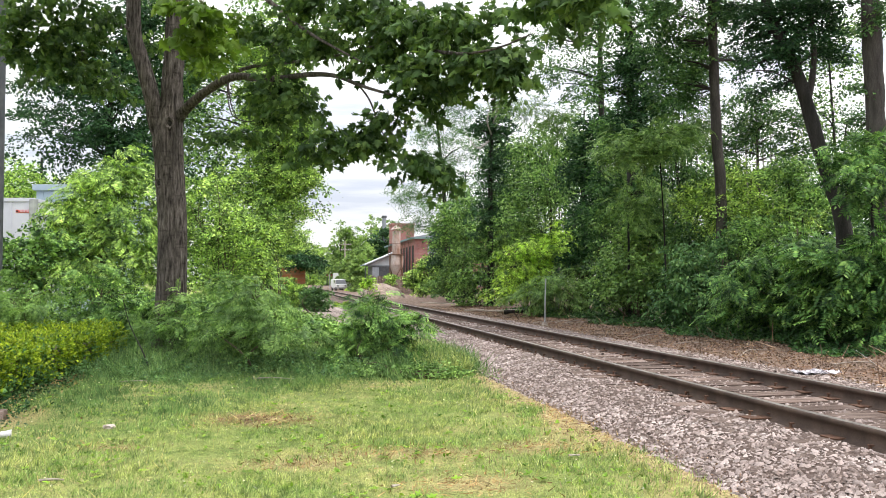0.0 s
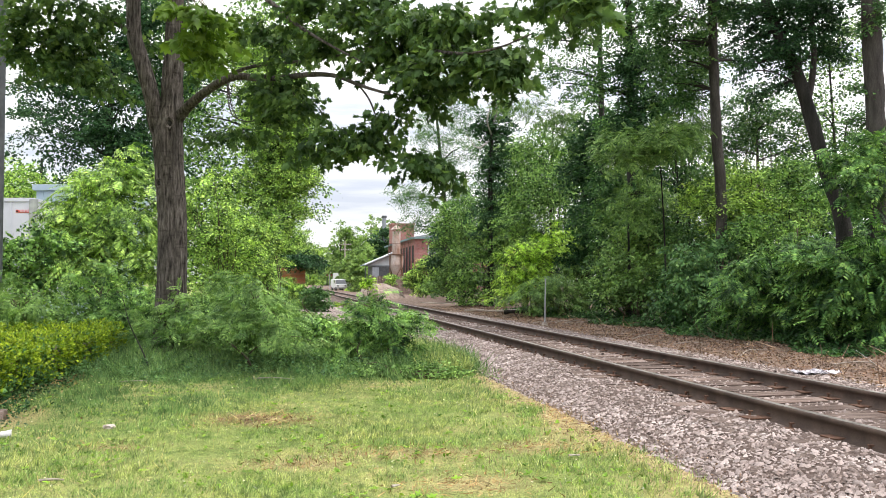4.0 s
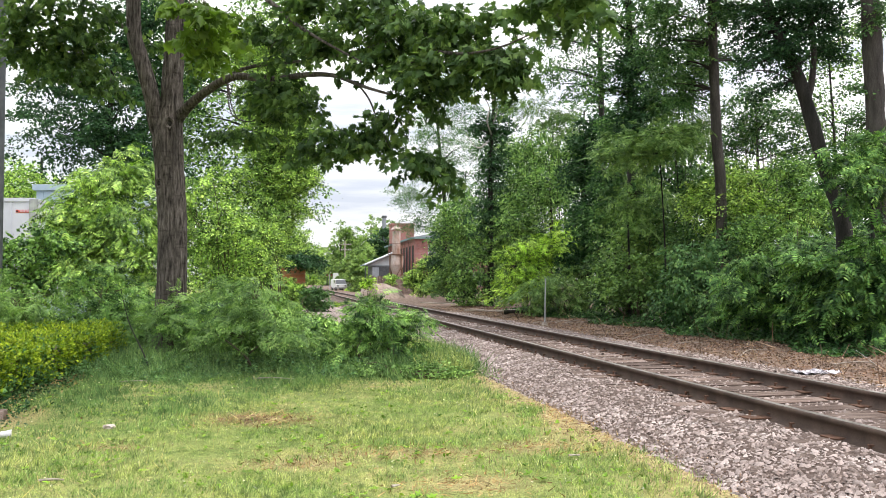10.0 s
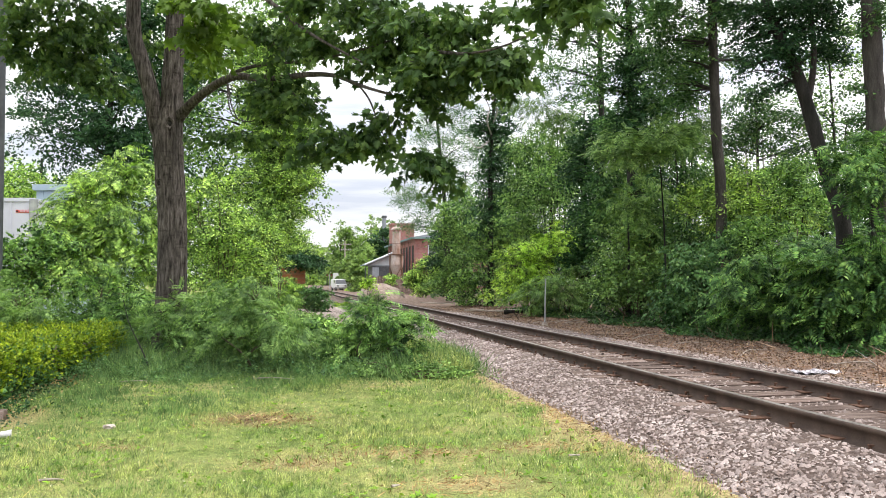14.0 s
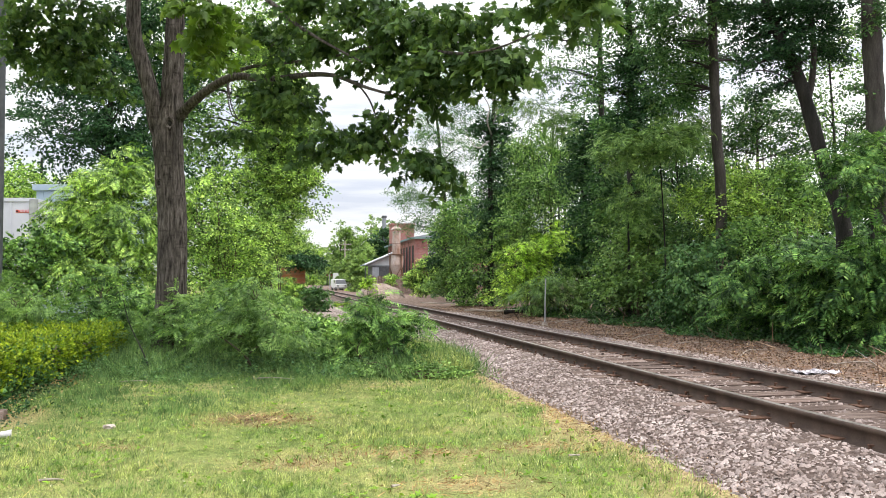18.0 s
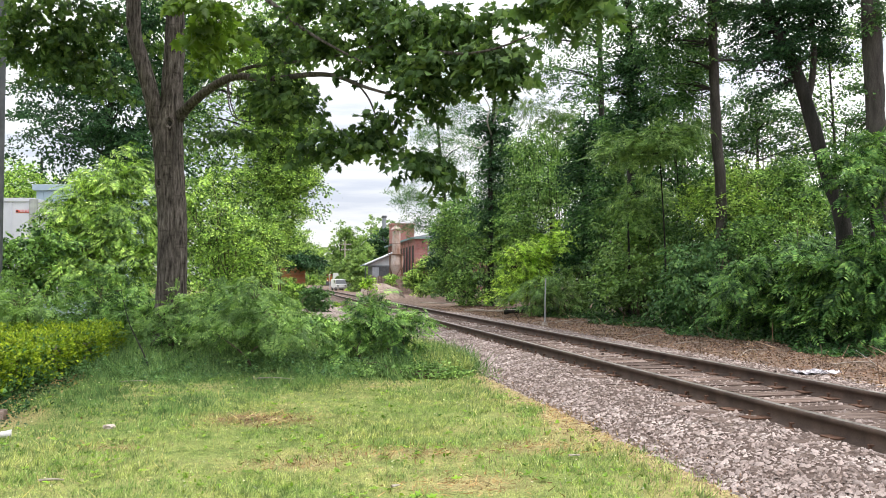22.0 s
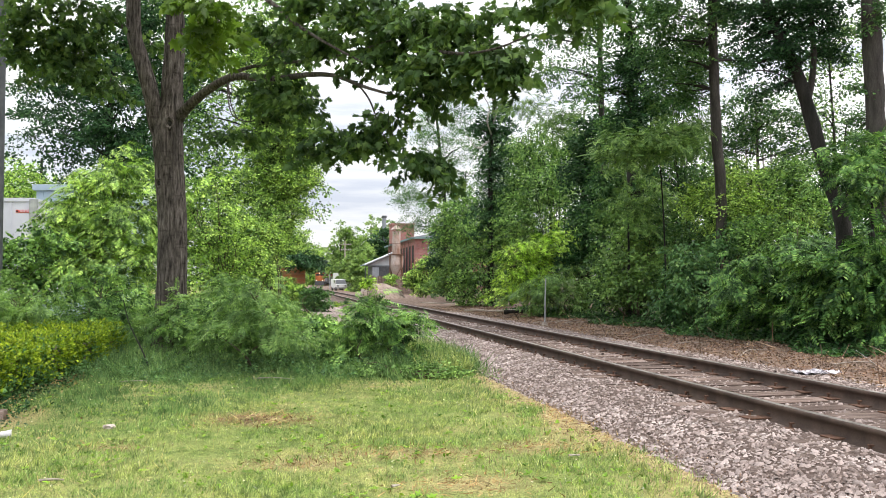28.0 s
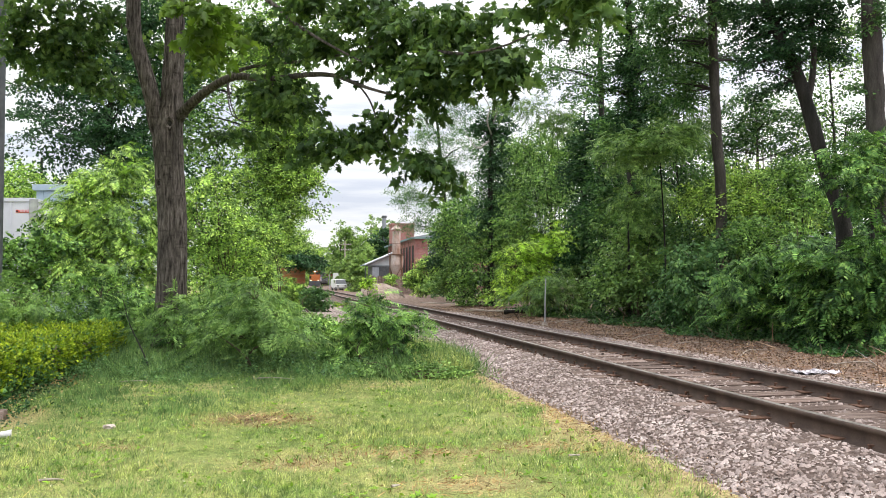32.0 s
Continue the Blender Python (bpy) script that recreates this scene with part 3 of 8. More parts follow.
    tri = np.array([(0, 1, 4), (1, 5, 4), (1, 2, 5), (2, 3, 5), (3, 4, 5), (3, 0, 4)])
    s = np.clip(np.exp(rng.normal(size=n) * 0.36 + math.log(0.0153)), 0.008, 0.034) * (1 + 0.25 * (yy > 14) + 0.4 * (yy > 24))
    turn = rng.uniform(0, 6.283, n)
    ct, sn = np.cos(turn), np.sin(turn)
    jit = chip[None] + rng.normal(size=(n, 6, 3)) * np.array([0.2, 0.2, 0.15])
    jit = jit * np.stack([np.full(n, 1.1), rng.uniform(0.6, 0.95, n), rng.uniform(0.6, 1.1, n)], -1)[:, None, :]
    lean = rng.normal(size=(n, 2)) * 0.3
    jit[:, :, 2] += jit[:, :, 0] * lean[:, 0:1] + jit[:, :, 1] * lean[:, 1:2]
    co = np.stack([jit[:, :, 0] * ct[:, None] - jit[:, :, 1] * sn[:, None], jit[:, :, 0] * sn[:, None] + jit[:, :, 1] * ct[:, None], jit[:, :, 2]], -1) * s[:, None, None]
    co += np.stack([x, yy, edge - s * 0.1], -1)[:, None, :]
    f = tri[None] + (np.arange(n) * 6)[:, None, None]
    st = link_mesh("ballast_stones", co.reshape(-1, 3), f.reshape(-1, 3), STONE)
    tagged(st, "loose pinkish-grey crushed stones along the rails", "gravel", kind="stuff")


make_track()


# ---- trees ----
def rng_for(k):
    return np.random.default_rng(1000 + k)


def wood(parent, name, points, r0, r1, n=14, sides=10, material=None, rng=None, knobbly=0.03, flare=0.0, furrow=0.0):
    line = curve_line(points, n)
    rad = np.interp(np.linspace(0, 1, n), np.linspace(0, 1, len(r0)), r0) if isinstance(r0, list) else np.linspace(r0, r1, n)
    if flare:
        rad[0] *= 1 + flare
        rad[1] *= 1 + flare * 0.35
    v, q = tube(line, rad, sides, rng or rng_for(1), knobbly, furrow)
    return link_mesh(name, v, q, material or BARK, parent, smooth=True)


def maple_tree():
    rng = rng_for(11)
    t = empty("maple_tree", pose(-5.6, 17, 0), "mature maple with forked ridged grey trunk and overhanging leafy limbs", "tree")
    trunk = wood(t, "trunk", [(0.0, 0, -0.1), (0.07, 0, 1.5), (0.07, 0, 2.65), (-0, 0, 3.7), (-0.04, 0, 4.45), (0.02, 0, 5.21), (0.03, 0, 5.68), (0.06, 0, 6.15), (0.07, 0, 6.86), (0.07, 0, 7.69), (0.04, 0.2, 9.81)], [0.34, 0.29, 0.285, 0.282, 0.3, 0.222, 0.21, 0.2, 0.185, 0.165, 0.12], 0.12, 110, 44, BARK, rng, 0.012, 0.2, 0.006)
    wood(t, "limb", [(-0.1, 0, 4.26), (-0.27, -0.05, 4.71), (-0.33, -0.1, 5.19), (-0.44, -0.15, 5.65), (-0.57, -0.2, 6.1), (-0.67, -0.25, 6.49), (-0.68, -0.3, 7), (-0.71, -0.3, 7.93), (-0.85, -0.2, 9.38)], [0.12, 0.155, 0.16, 0.155, 0.15, 0.145, 0.14, 0.13, 0.11], 0.11, 60, 32, BARK, rng, 0.012, 0, 0.004)
    wood(t, "limb", [(-0.7, -0.3, 6.59), (-0.87, -0.7, 6.62), (-1.08, -1.1, 6.69), (-1.3, -1.4, 6.74)], 0.055, 0.02, 12, 8, BARK, rng)
    wood(t, "limb", [(0.12, 0, 4.81), (0.36, -0.2, 4.99), (0.66, -0.5, 5.14), (1, -0.8, 5.27), (1.43, -1.2, 5.37), (1.83, -1.6, 5.34), (2.23, -2, 5.2), (2.8, -2.6, 5.06), (3.38, -3.4, 4.92), (3.92, -4.2, 4.7), (4.42, -5, 4.35), (4.87, -5.6, 4.09)], [0.13, 0.105, 0.095, 0.085, 0.075, 0.068, 0.06, 0.052, 0.042, 0.034, 0.026, 0.016], 0.016, 40, 12, BARK, rng)
    wood(t, "limb", [(1.34, -1.1, 5.36), (1.69, -1.4, 5.47), (2.18, -1.8, 5.49), (2.9, -2.6, 5.33), (3.64, -3.6, 5.13), (4.38, -4.6, 5), (4.92, -5.2, 4.98)], 0.042, 0.012, 24, 9, BARK, rng)
    wood(t, "limb", [(1.47, -1.2, 5.38), (1.57, -1.4, 5.04), (1.65, -1.5, 4.76), (1.81, -1.6, 4.5)], 0.018, 0.006, 12, 7, BARK, rng)
    wood(t, "limb", [(0.06, 0, 7.81), (1.29, -1.5, 7.47), (2.68, -3, 6.25), (3.21, -3.8, 5.66), (3.82, -4.6, 5.11), (4.44, -5.2, 4.65)], 0.06, 0.012, 20, 9, BARK, rng)
    wood(t, "limb", [(3.45, -3, 5.04), (4.1, -4, 4.7), (4.48, -4.8, 4.25), (4.7, -5.2, 3.71), (4.86, -5.4, 3.38)], 0.022, 0.006, 20, 9, BARK, rng)
    wood(t, "limb", [(2.25, -1.4, 5.4), (2.78, -2.2, 5.04), (3.14, -2.8, 4.6), (3.34, -3, 4.32)], 0.018, 0.005, 20, 9, BARK, rng)
    wood(t, "limb", [(1.37, -0.8, 5.49), (1.44, -1, 5.05), (1.59, -1.2, 4.68), (1.98, -1.6, 4.49), (2.29, -1.8, 4.56)], 0.016, 0.005, 20, 9, BARK, rng)
    wood(t, "limb", [(5.42, -6, 4.59), (5.86, -6.6, 4.38), (6.26, -7, 4.34), (6.63, -7.4, 4.39)], 0.025, 0.008, 20, 9, BARK, rng)
    for x, y, z, s in ((0.06, -0.27, 4.72, 0.085), (-0.12, -0.27, 3.5, 0.07), (0.16, -0.24, 2.75, 0.05), (0.13, -0.17, 5.9, 0.06)):
        ring = [(x + s * math.cos(a), y + 0.02 * math.cos(a) ** 2, z + 1.25 * s * math.sin(a)) for a in np.linspace(0, 6.283, 13)]
        v, q = tube(ring, np.full(13, 0.34 * s), 7, rng, 0.12)
        knot = link_mesh("knot", v, q, BARK, trunk, smooth=True)
        v, q = tube([(x, y + 0.05, z), (x, y + 0.01, z), (x, y, z)], [0.7 * s, 0.66 * s, 0.05 * s], 9)
        link_mesh("knot_hollow", v, q, DARKBARK, t)

    def spray(root, c, r, k, sway=2.3, leaf=MAPLE):
        bough(t, rng, root, c, r, int(k * 0.66) + 1, 21, 0.12, leaf, "maple", 0.165, 0.75, 0.3, sway=sway, twigs=8, wood=BARK, core=0)

    spray((3.58, -3.6, 5.54), (3.83, -4, 5.33), (0.35, 0.32, 0.26), 22)
    spray((4.12, -4.1, 5.67), (4.37, -4.5, 5.44), (0.37, 0.34, 0.29), 26)
    spray((4.66, -4.6, 5.31), (4.91, -5, 5.12), (0.36, 0.32, 0.24), 24)
    spray((5.12, -5.1, 5.29), (5.37, -5.5, 5.13), (0.31, 0.28, 0.2), 20)
    spray((5.55, -5.6, 5.09), (5.8, -6, 4.93), (0.27, 0.24, 0.19), 16)
    spray((5.4, -5.6, 4.56), (5.65, -6, 4.4), (0.33, 0.3, 0.21), 24)
    spray((5.83, -6, 4.5), (6.08, -6.4, 4.33), (0.29, 0.26, 0.22), 24)
    spray((6.14, -6.2, 4.28), (6.39, -6.6, 4.13), (0.21, 0.19, 0.18), 18)
    spray((4.96, -5.1, 4.57), (5.21, -5.5, 4.41), (0.31, 0.28, 0.2), 22)
    spray((4.31, -4.4, 4.97), (4.56, -4.8, 4.8), (0.36, 0.33, 0.22), 24)
    spray((3.12, -3, 5.78), (3.37, -3.4, 5.6), (0.37, 0.33, 0.22), 18)
    spray((5.09, -5.4, 4.08), (5.34, -5.8, 3.99), (0.26, 0.23, 0.12), 12)
    spray((2.59, -2.4, 5.08), (2.84, -2.8, 4.9), (0.39, 0.35, 0.23), 16)
    spray((2.31, -2, 6.11), (2.56, -2.4, 5.9), (0.4, 0.36, 0.26), 16)
    spray((3.71, -4.2, 3.86), (3.96, -4.6, 3.7), (0.34, 0.3, 0.2), 20)
    spray((4.35, -4.8, 3.65), (4.6, -5.2, 3.51), (0.32, 0.29, 0.18), 20)
    spray((3.43, -4, 3.57), (3.68, -4.4, 3.47), (0.26, 0.23, 0.12), 10)
    spray((4.61, -5, 3.88), (4.86, -5.4, 3.76), (0.2, 0.18, 0.16), 10)
    spray((5.06, -5.8, 3.2), (5.31, -6.2, 3.08), (0.22, 0.2, 0.15), 12)
    spray((5.29, -6, 2.97), (5.54, -6.4, 2.87), (0.14, 0.13, 0.13), 8)
    spray((2.56, -2.2, 4.54), (2.81, -2.6, 4.4), (0.33, 0.3, 0.18), 12)
    spray((-1.38, -1.6, 6.3), (-1.13, -2, 6.02), (0.61, 0.55, 0.35), 30)
    spray((-2.1, -1.6, 6.51), (-1.85, -2, 6.23), (0.51, 0.46, 0.35), 26)
    spray((-1.66, -1.4, 5.68), (-1.41, -1.8, 5.45), (0.52, 0.46, 0.29), 22)
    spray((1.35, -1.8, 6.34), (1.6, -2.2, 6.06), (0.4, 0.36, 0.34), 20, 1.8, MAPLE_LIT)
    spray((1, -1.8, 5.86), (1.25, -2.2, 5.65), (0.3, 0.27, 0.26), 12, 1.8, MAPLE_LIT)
    spray((-2.11, -2, 6.65), (-1.86, -2.4, 6.46), (0.49, 0.45, 0.24), 14, 1.4)
    spray((-1.31, -2, 6.7), (-1.06, -2.4, 6.51), (0.59, 0.53, 0.24), 14, 1.4)
    spray((-2.3, -1.8, 6), (-2.05, -2.2, 5.76), (0.34, 0.31, 0.3), 18, 1.4)
    spray((-1.88, -1.6, 5.92), (-1.63, -2, 5.71), (0.45, 0.4, 0.26), 24, 1.4)
    spray((-1.33, -1.2, 5.35), (-1.08, -1.6, 5.18), (0.42, 0.38, 0.21), 12, 1.4)
    spray((3.35, -3.6, 6.01), (3.6, -4, 5.87), (0.44, 0.4, 0.18), 20, 1.4)
    spray((4.12, -4.2, 5.86), (4.37, -4.6, 5.75), (0.34, 0.3, 0.13), 14, 1.4)
    spray((6.21, -6.2, 4.53), (6.46, -6.6, 4.38), (0.21, 0.19, 0.18), 16, 2.0)
    # three masses above the view, added for overhead shade
    spray((-0.9, 0.0, 8.6), (-1.2, -0.6, 9.2), (1.8, 1.6, 0.9), 30, 1.4)
    spray((0.3, 0.2, 9.0), (0.8, -0.6, 9.6), (2.0, 2.0, 1.0), 34, 1.4)
    spray((2.0, -2.6, 6.6), (3.0, -4.5, 8.2), (1.8, 1.8, 0.7), 28, 1.4)
    spray((2.31, -2.2, 4.88), (2.56, -2.6, 4.7), (0.35, 0.32, 0.23), 16, 2.0)
    spray((3.04, -3, 4.59), (3.29, -3.4, 4.42), (0.31, 0.28, 0.2), 14, 2.0)
    spray((2.55, -2.2, 5.78), (2.8, -2.6, 5.59), (0.39, 0.35, 0.23), 14, 2.0)
    spray((-1.34, -1.2, 5.93), (-1.09, -1.6, 5.72), (0.42, 0.38, 0.27), 16, 1.4)
    spray((-1, -1.4, 6.6), (-0.75, -1.8, 6.4), (0.31, 0.28, 0.25), 12, 1.4)
    spray((-0.98, 1.2, 6.82), (-0.73, 0.8, 6.5), (0.29, 0.26, 0.41), 14, 1.4)
    spray((-0, 1.2, 6.58), (0.25, 0.8, 6.25), (0.29, 0.26, 0.41), 14, 1.4)
    spray((-1.84, 1.4, 6.1), (-1.59, 1, 5.81), (0.37, 0.33, 0.37), 14, 1.4)
    spray((4.10, -4.00, 5.79), (4.35, -4.40, 5.63), (0.34, 0.31, 0.21), 10, 2.0)
    spray((4.78, -4.60, 5.54), (5.03, -5.00, 5.37), (0.33, 0.29, 0.21), 13, 2.0)
    spray((5.24, -5.20, 5.07), (5.49, -5.60, 4.86), (0.23, 0.21, 0.26), 18, 2.0)
    spray((5.06, -5.60, 4.48), (5.31, -6.00, 4.36), (0.19, 0.17, 0.15), 10, 2.0)
    spray((1.78, -1.6, 4.29), (2.03, -2, 4.16), (0.35, 0.31, 0.16), 9, 2.0)
    spray((1.32, -1.2, 4.32), (1.57, -1.6, 4.12), (0.36, 0.32, 0.25), 8, 2.0)
    spray((5.80, -5.80, 5.05), (6.05, -6.20, 4.91), (0.25, 0.22, 0.18), 9, 2.0)
    spray((6.11, -6.20, 5.03), (6.36, -6.60, 4.92), (0.21, 0.19, 0.13), 7, 2.0)
    # the spreading crown, out of view, added to shade the lawn
    for c, r, k in (((-1.0, -4.2, 10.4), (2.6, 2.4, 1.2), 34), ((2.2, -5.2, 10.2), (2.4, 2.2, 1.1), 30), ((-3.2, -3.4, 10.6), (2.2, 2.2, 1.1), 28), ((0.4, -7.4, 9.6), (2.2, 2.0, 1.0), 26)):
        bough(t, rng, (0.1, -0.3, 8.6), c, r, k, 20, 0.3, MAPLE, "maple", 0.4, 0.75, 0.4, sway=0.5, twigs=8, wood=BARK, core=0)
    # sprays of leaves that hang nearest the eye
    bough(t, rng, (6.55, -8.90, 4.73), (6.9, -9.4, 4.08), (0.26, 0.35, 0.18), 11, 17, 0.13, MAPLE, "maple", 0.12, 0.55, 0.45, sway=3.2, twigs=5, core=0)
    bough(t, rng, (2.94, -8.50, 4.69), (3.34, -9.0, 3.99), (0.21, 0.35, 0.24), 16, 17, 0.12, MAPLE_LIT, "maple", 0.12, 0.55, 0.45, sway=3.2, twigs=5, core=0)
    bough(t, rng, (6.35, -8.70, 4.93), (6.72, -9.2, 4.22), (0.22, 0.35, 0.14), 8, 17, 0.13, MAPLE, "maple", 0.12, 0.55, 0.45, sway=3.2, twigs=5, core=0)


def shrub(name, label, x, y, lobes, size, material, kind="diamond", leaves=24, tight=0.28, sway=1.2, stems=5, seed=0, category="shrub", group="", droop=0.25, flat=0.5, stem_r=0.03, core=5.0):
    """A shrub: stems from the ground and a bough of leaves for each lobe (dx, dy, z, rx, ry, rz, clusters)."""
    rng = rng_for(seed)
    z = float(ground_z(x, y))
    t = empty(name, pose(x, y, z), label, category, group)
    for i in range(stems):
        dx, dy, cz, rx, ry, rz, k = lobes[i % len(lobes)]
        b = rng.normal(size=2) * 0.12
        tip = np.array([dx, dy, cz]) + rng.normal(size=3) * np.array([rx, ry, rz]) * 0.3
        v, q = tube(curve_line([(b[0], b[1], -0.05), (b[0] * 2 + tip[0] * 0.3, b[1] * 2 + tip[1] * 0.3, tip[2] * 0.5), tuple(tip)], 8), np.linspace(stem_r, stem_r * 0.35, 8), 6)
        link_mesh("stem", v, q, TWIG, t)
    for dx, dy, cz, rx, ry, rz, k in lobes:
        bough(t, rng, (dx * 0.4, dy * 0.4, max(0.05, cz - rz * 0.9)), (dx, dy, cz), (rx, ry, rz), k, leaves, size, material, kind, tight, droop, flat, sway=sway, twigs=6, core=core)
    return t


def tree(name, label, x, y, trunk, r0, lobes, size, material, kind="diamond", leaves=28, tight=0.4, sway=0.6, seed=0, bark=None, limbs=True, group="", flat=0.5, r1=None, shell=0.55, core=5.0, upper=None, crown=(), twigs=6):
    rng = rng_for(seed)
    z = float(ground_z(x, y))
    t = empty(name, pose(x, y, z), label, "tree", group)
    bark = bark or DARKBARK
    near = r0 > 0.25
    wood(t, "trunk", trunk, r0, r1 or r0 * 0.35, 70 if near else 18, 36 if near else 12, bark, rng, 0.012 if near else 0.04, 0.25, 0.006 if near else 0.0)
    line = curve_line(trunk, 40)
    for at, (dx, dy, cz, rx, ry, rz, k) in enumerate(lobes):
        leaf, inner = (upper[1], upper[2]) if upper and at >= upper[0] else (material, core)
        c = np.array([dx, dy, cz])
        dist = np.linalg.norm(line - (c - np.array([0, 0, 0.5 * rz])), axis=1)
        root = line[int(np.argmin(dist))]
        if limbs and np.linalg.norm(c - root) > 0.5:
            mid = (root + c) / 2 + np.array([0, 0, 0.12 * rz])
            wood(t, "limb", [tuple(root), tuple(mid), tuple(c)], r0 * 0.32, 0.015, 8, 7, bark, rng)
        bough(t, rng, root, c, (rx, ry, rz), k, leaves, size, leaf, kind, tight, 0.25, flat, sway=sway, twigs=twigs, wood=bark, shell=shell, core=inner)
    # the spreading top, in broader leaves, added above the view to shade the wood
    for dx, dy, cz, rx, ry, rz, k in crown:
        root = line[-1]
        wood(t, "limb", [tuple(root), tuple((root + np.array([dx, dy, cz])) / 2), (dx, dy, cz)], r0 * 0.4, 0.03, 8, 7, bark, rng)
        bough(t, rng, root, (dx, dy, cz), (rx, ry, rz), k, 30, 0.26, material, "diamond", 0.5, 0.25, flat, twigs=6, wood=bark, core=3.0)
    return t


maple_tree()

# ---- left of the track: thickets, hedge, far trees ----
def left_side():
    shrub("locust_thicket", "tall bright green locust thicket beside the parked trailer", -9.6, 24, [(-0.7, 0, 2.8, 1.0, 1.0, 1.3, 60), (0.6, -0.3, 3.6, 1.2, 1.0, 1.4, 70), (0.0, 0.2, 4.6, 0.8, 0.8, 0.7, 34), (0.2, -0.6, 1.9, 1.6, 1.0, 1.1, 60), (-1.4, 0.3, 2.9, 0.45, 0.6, 0.7, 28), (-0.95, 0.3, 3.9, 0.4, 0.5, 0.45, 16)], 0.42, FRESH, "feather", 10, 0.34, 1.2, 7, 21, droop=0.4, flat=0.75, core=2.0)
    shrub("locust_thicket", "bright green sapling growth crowding the maple trunk", -6.4, 24, [(-0.4, 0, 3.6, 0.9, 0.9, 1.5, 60), (0.4, 0.2, 2.7, 0.9, 0.9, 1.2, 50), (-0.6, -0.3, 1.7, 1.2, 0.9, 1.2, 50), (0.35, 0, 1.5, 0.8, 0.9, 0.9, 40)], 0.085, FRESH, "diamond", 70, 0.26, 1.2, 7, 22, core=3.0)
    shrub("locust_thicket", "leafy bush hiding the foot of the trailer", -11.4, 22.5, [(-0.3, 0, 1.9, 1.0, 0.8, 0.8, 44), (0.7, 0, 1.5, 1.0, 0.8, 0.9, 44), (-1.4, 0, 1.4, 1.0, 0.8, 0.9, 40), (-0.2, -0.3, 2.45, 0.7, 0.6, 0.4, 24), (0.75, -0.2, 2.5, 0.6, 0.6, 0.45, 24)], 0.11, LOCUST, "diamond", 34, 0.26, 1.0, 5, 26)
    tree("vine_draped_tree", "bright green tree draped with vines beside the track", -7.6, 36, [(0, 0, 0), (0.1, 0, 3.5), (-0.2, 0, 8.0)], 0.18, [(0.5, 0, 7.2, 1.5, 1.4, 1.6, 80), (0.7, -0.2, 5.5, 1.0, 1.2, 1.1, 60), (-0.6, 0, 5.5, 1.6, 1.3, 1.5, 66), (-0.5, -0.2, 3.2, 1.0, 1.2, 1.3, 66), (-1.0, -0.4, 2.6, 1.4, 1.2, 1.5, 66), (0.45, -0.3, 4.4, 1.0, 1.0, 1.0, 56), (0.2, 0, 9.2, 1.2, 1.2, 1.0, 46), (0.55, 0, 7.5, 1.1, 1.1, 1.2, 44), (-0.6, 0, 10.6, 1.4, 1.2, 1.1, 44), (0.0, 0, 12.0, 1.2, 1.0, 1.0, 40), (1.12, 0, 7.88, 0.73, 0.73, 0.88, 60), (0.73, 0, 9.86, 0.88, 0.88, 0.83, 50), (1.52, 0, 6.15, 0.44, 0.44, 0.59, 36), (-0.12, 0, 9.12, 0.98, 0.98, 0.98, 50)], 0.1, FRESH, "diamond", 96, 0.3, 0.6, 23, core=5.0)
    tree("vine_draped_tree", "fresh green tree sloping down behind the brick pier", -10.67, 62, [(0, 0, 0), (0, 0, 2.5), (-0.2, 0, 4.6)], 0.14, [(-0.02, 0, 4.36, 1.14, 1.14, 1.09, 60), (-0.78, 0, 5.37, 1.09, 1.09, 1.26, 60), (-1.28, 0, 3.60, 1.09, 1.09, 1.18, 50), (0.66, 0, 3.52, 0.71, 0.71, 0.50, 34), (-0.10, 0, 3.35, 0.92, 0.92, 0.59, 40)], 0.13, FRESH, "diamond", 60, 0.36, 0.5, 27, core=2.5)
    tree("dark_leaved_tree", "dense dark green tree behind the thicket", -12.8, 31, [(0, 0, 0), (0.2, 0, 4), (0.4, 0, 10.0)], 0.22, [(-1.3, 0, 7.0, 1.7, 1.5, 1.3, 60), (0.8, 0, 8.0, 1.8, 1.5, 1.6, 70), (1.5, -0.3, 6.2, 1.3, 1.2, 1.2, 60), (0.2, 0, 9.9, 1.8, 1.5, 1.3, 60), (1.9, 0, 11.2, 1.6, 1.4, 1.2, 50), (2.3, 0.2, 9.0, 1.3, 1.3, 1.4, 50), (-2.2, 0.2, 9.2, 1.3, 1.3, 1.2, 36)], 0.125, DEEP, "diamond", 76, 0.35, 0.5, 24)
    tree("dark_leaved_tree", "dark tree standing behind the maple", -8.6, 40, [(0, 0, 0), (0, 0, 5), (0.2, 0, 11.0)], 0.2, [(0, 0, 9.0, 2.2, 1.8, 2.0, 80), (1.0, 0, 6.6, 1.6, 1.5, 1.8, 60), (-1.5, 0, 6.5, 1.8, 1.5, 1.9, 60), (0.2, 0, 12, 2.2, 1.8, 1.7, 60), (-3.0, 0, 6.3, 1.8, 1.5, 2.2, 70), (-3.2, 0, 9.6, 1.8, 1.5, 1.8, 60), (-2.6, 0, 12.8, 2.0, 1.6, 1.7, 56), (0.8, 0, 14.4, 2.0, 1.6, 1.5, 50), (-4.8, 0, 14.6, 2.0, 1.6, 1.6, 56), (-5.0, 0, 11.2, 1.8, 1.5, 1.8, 56)], 0.15, LOCUST, "diamond", 46, 0.36, 0.4, 25)
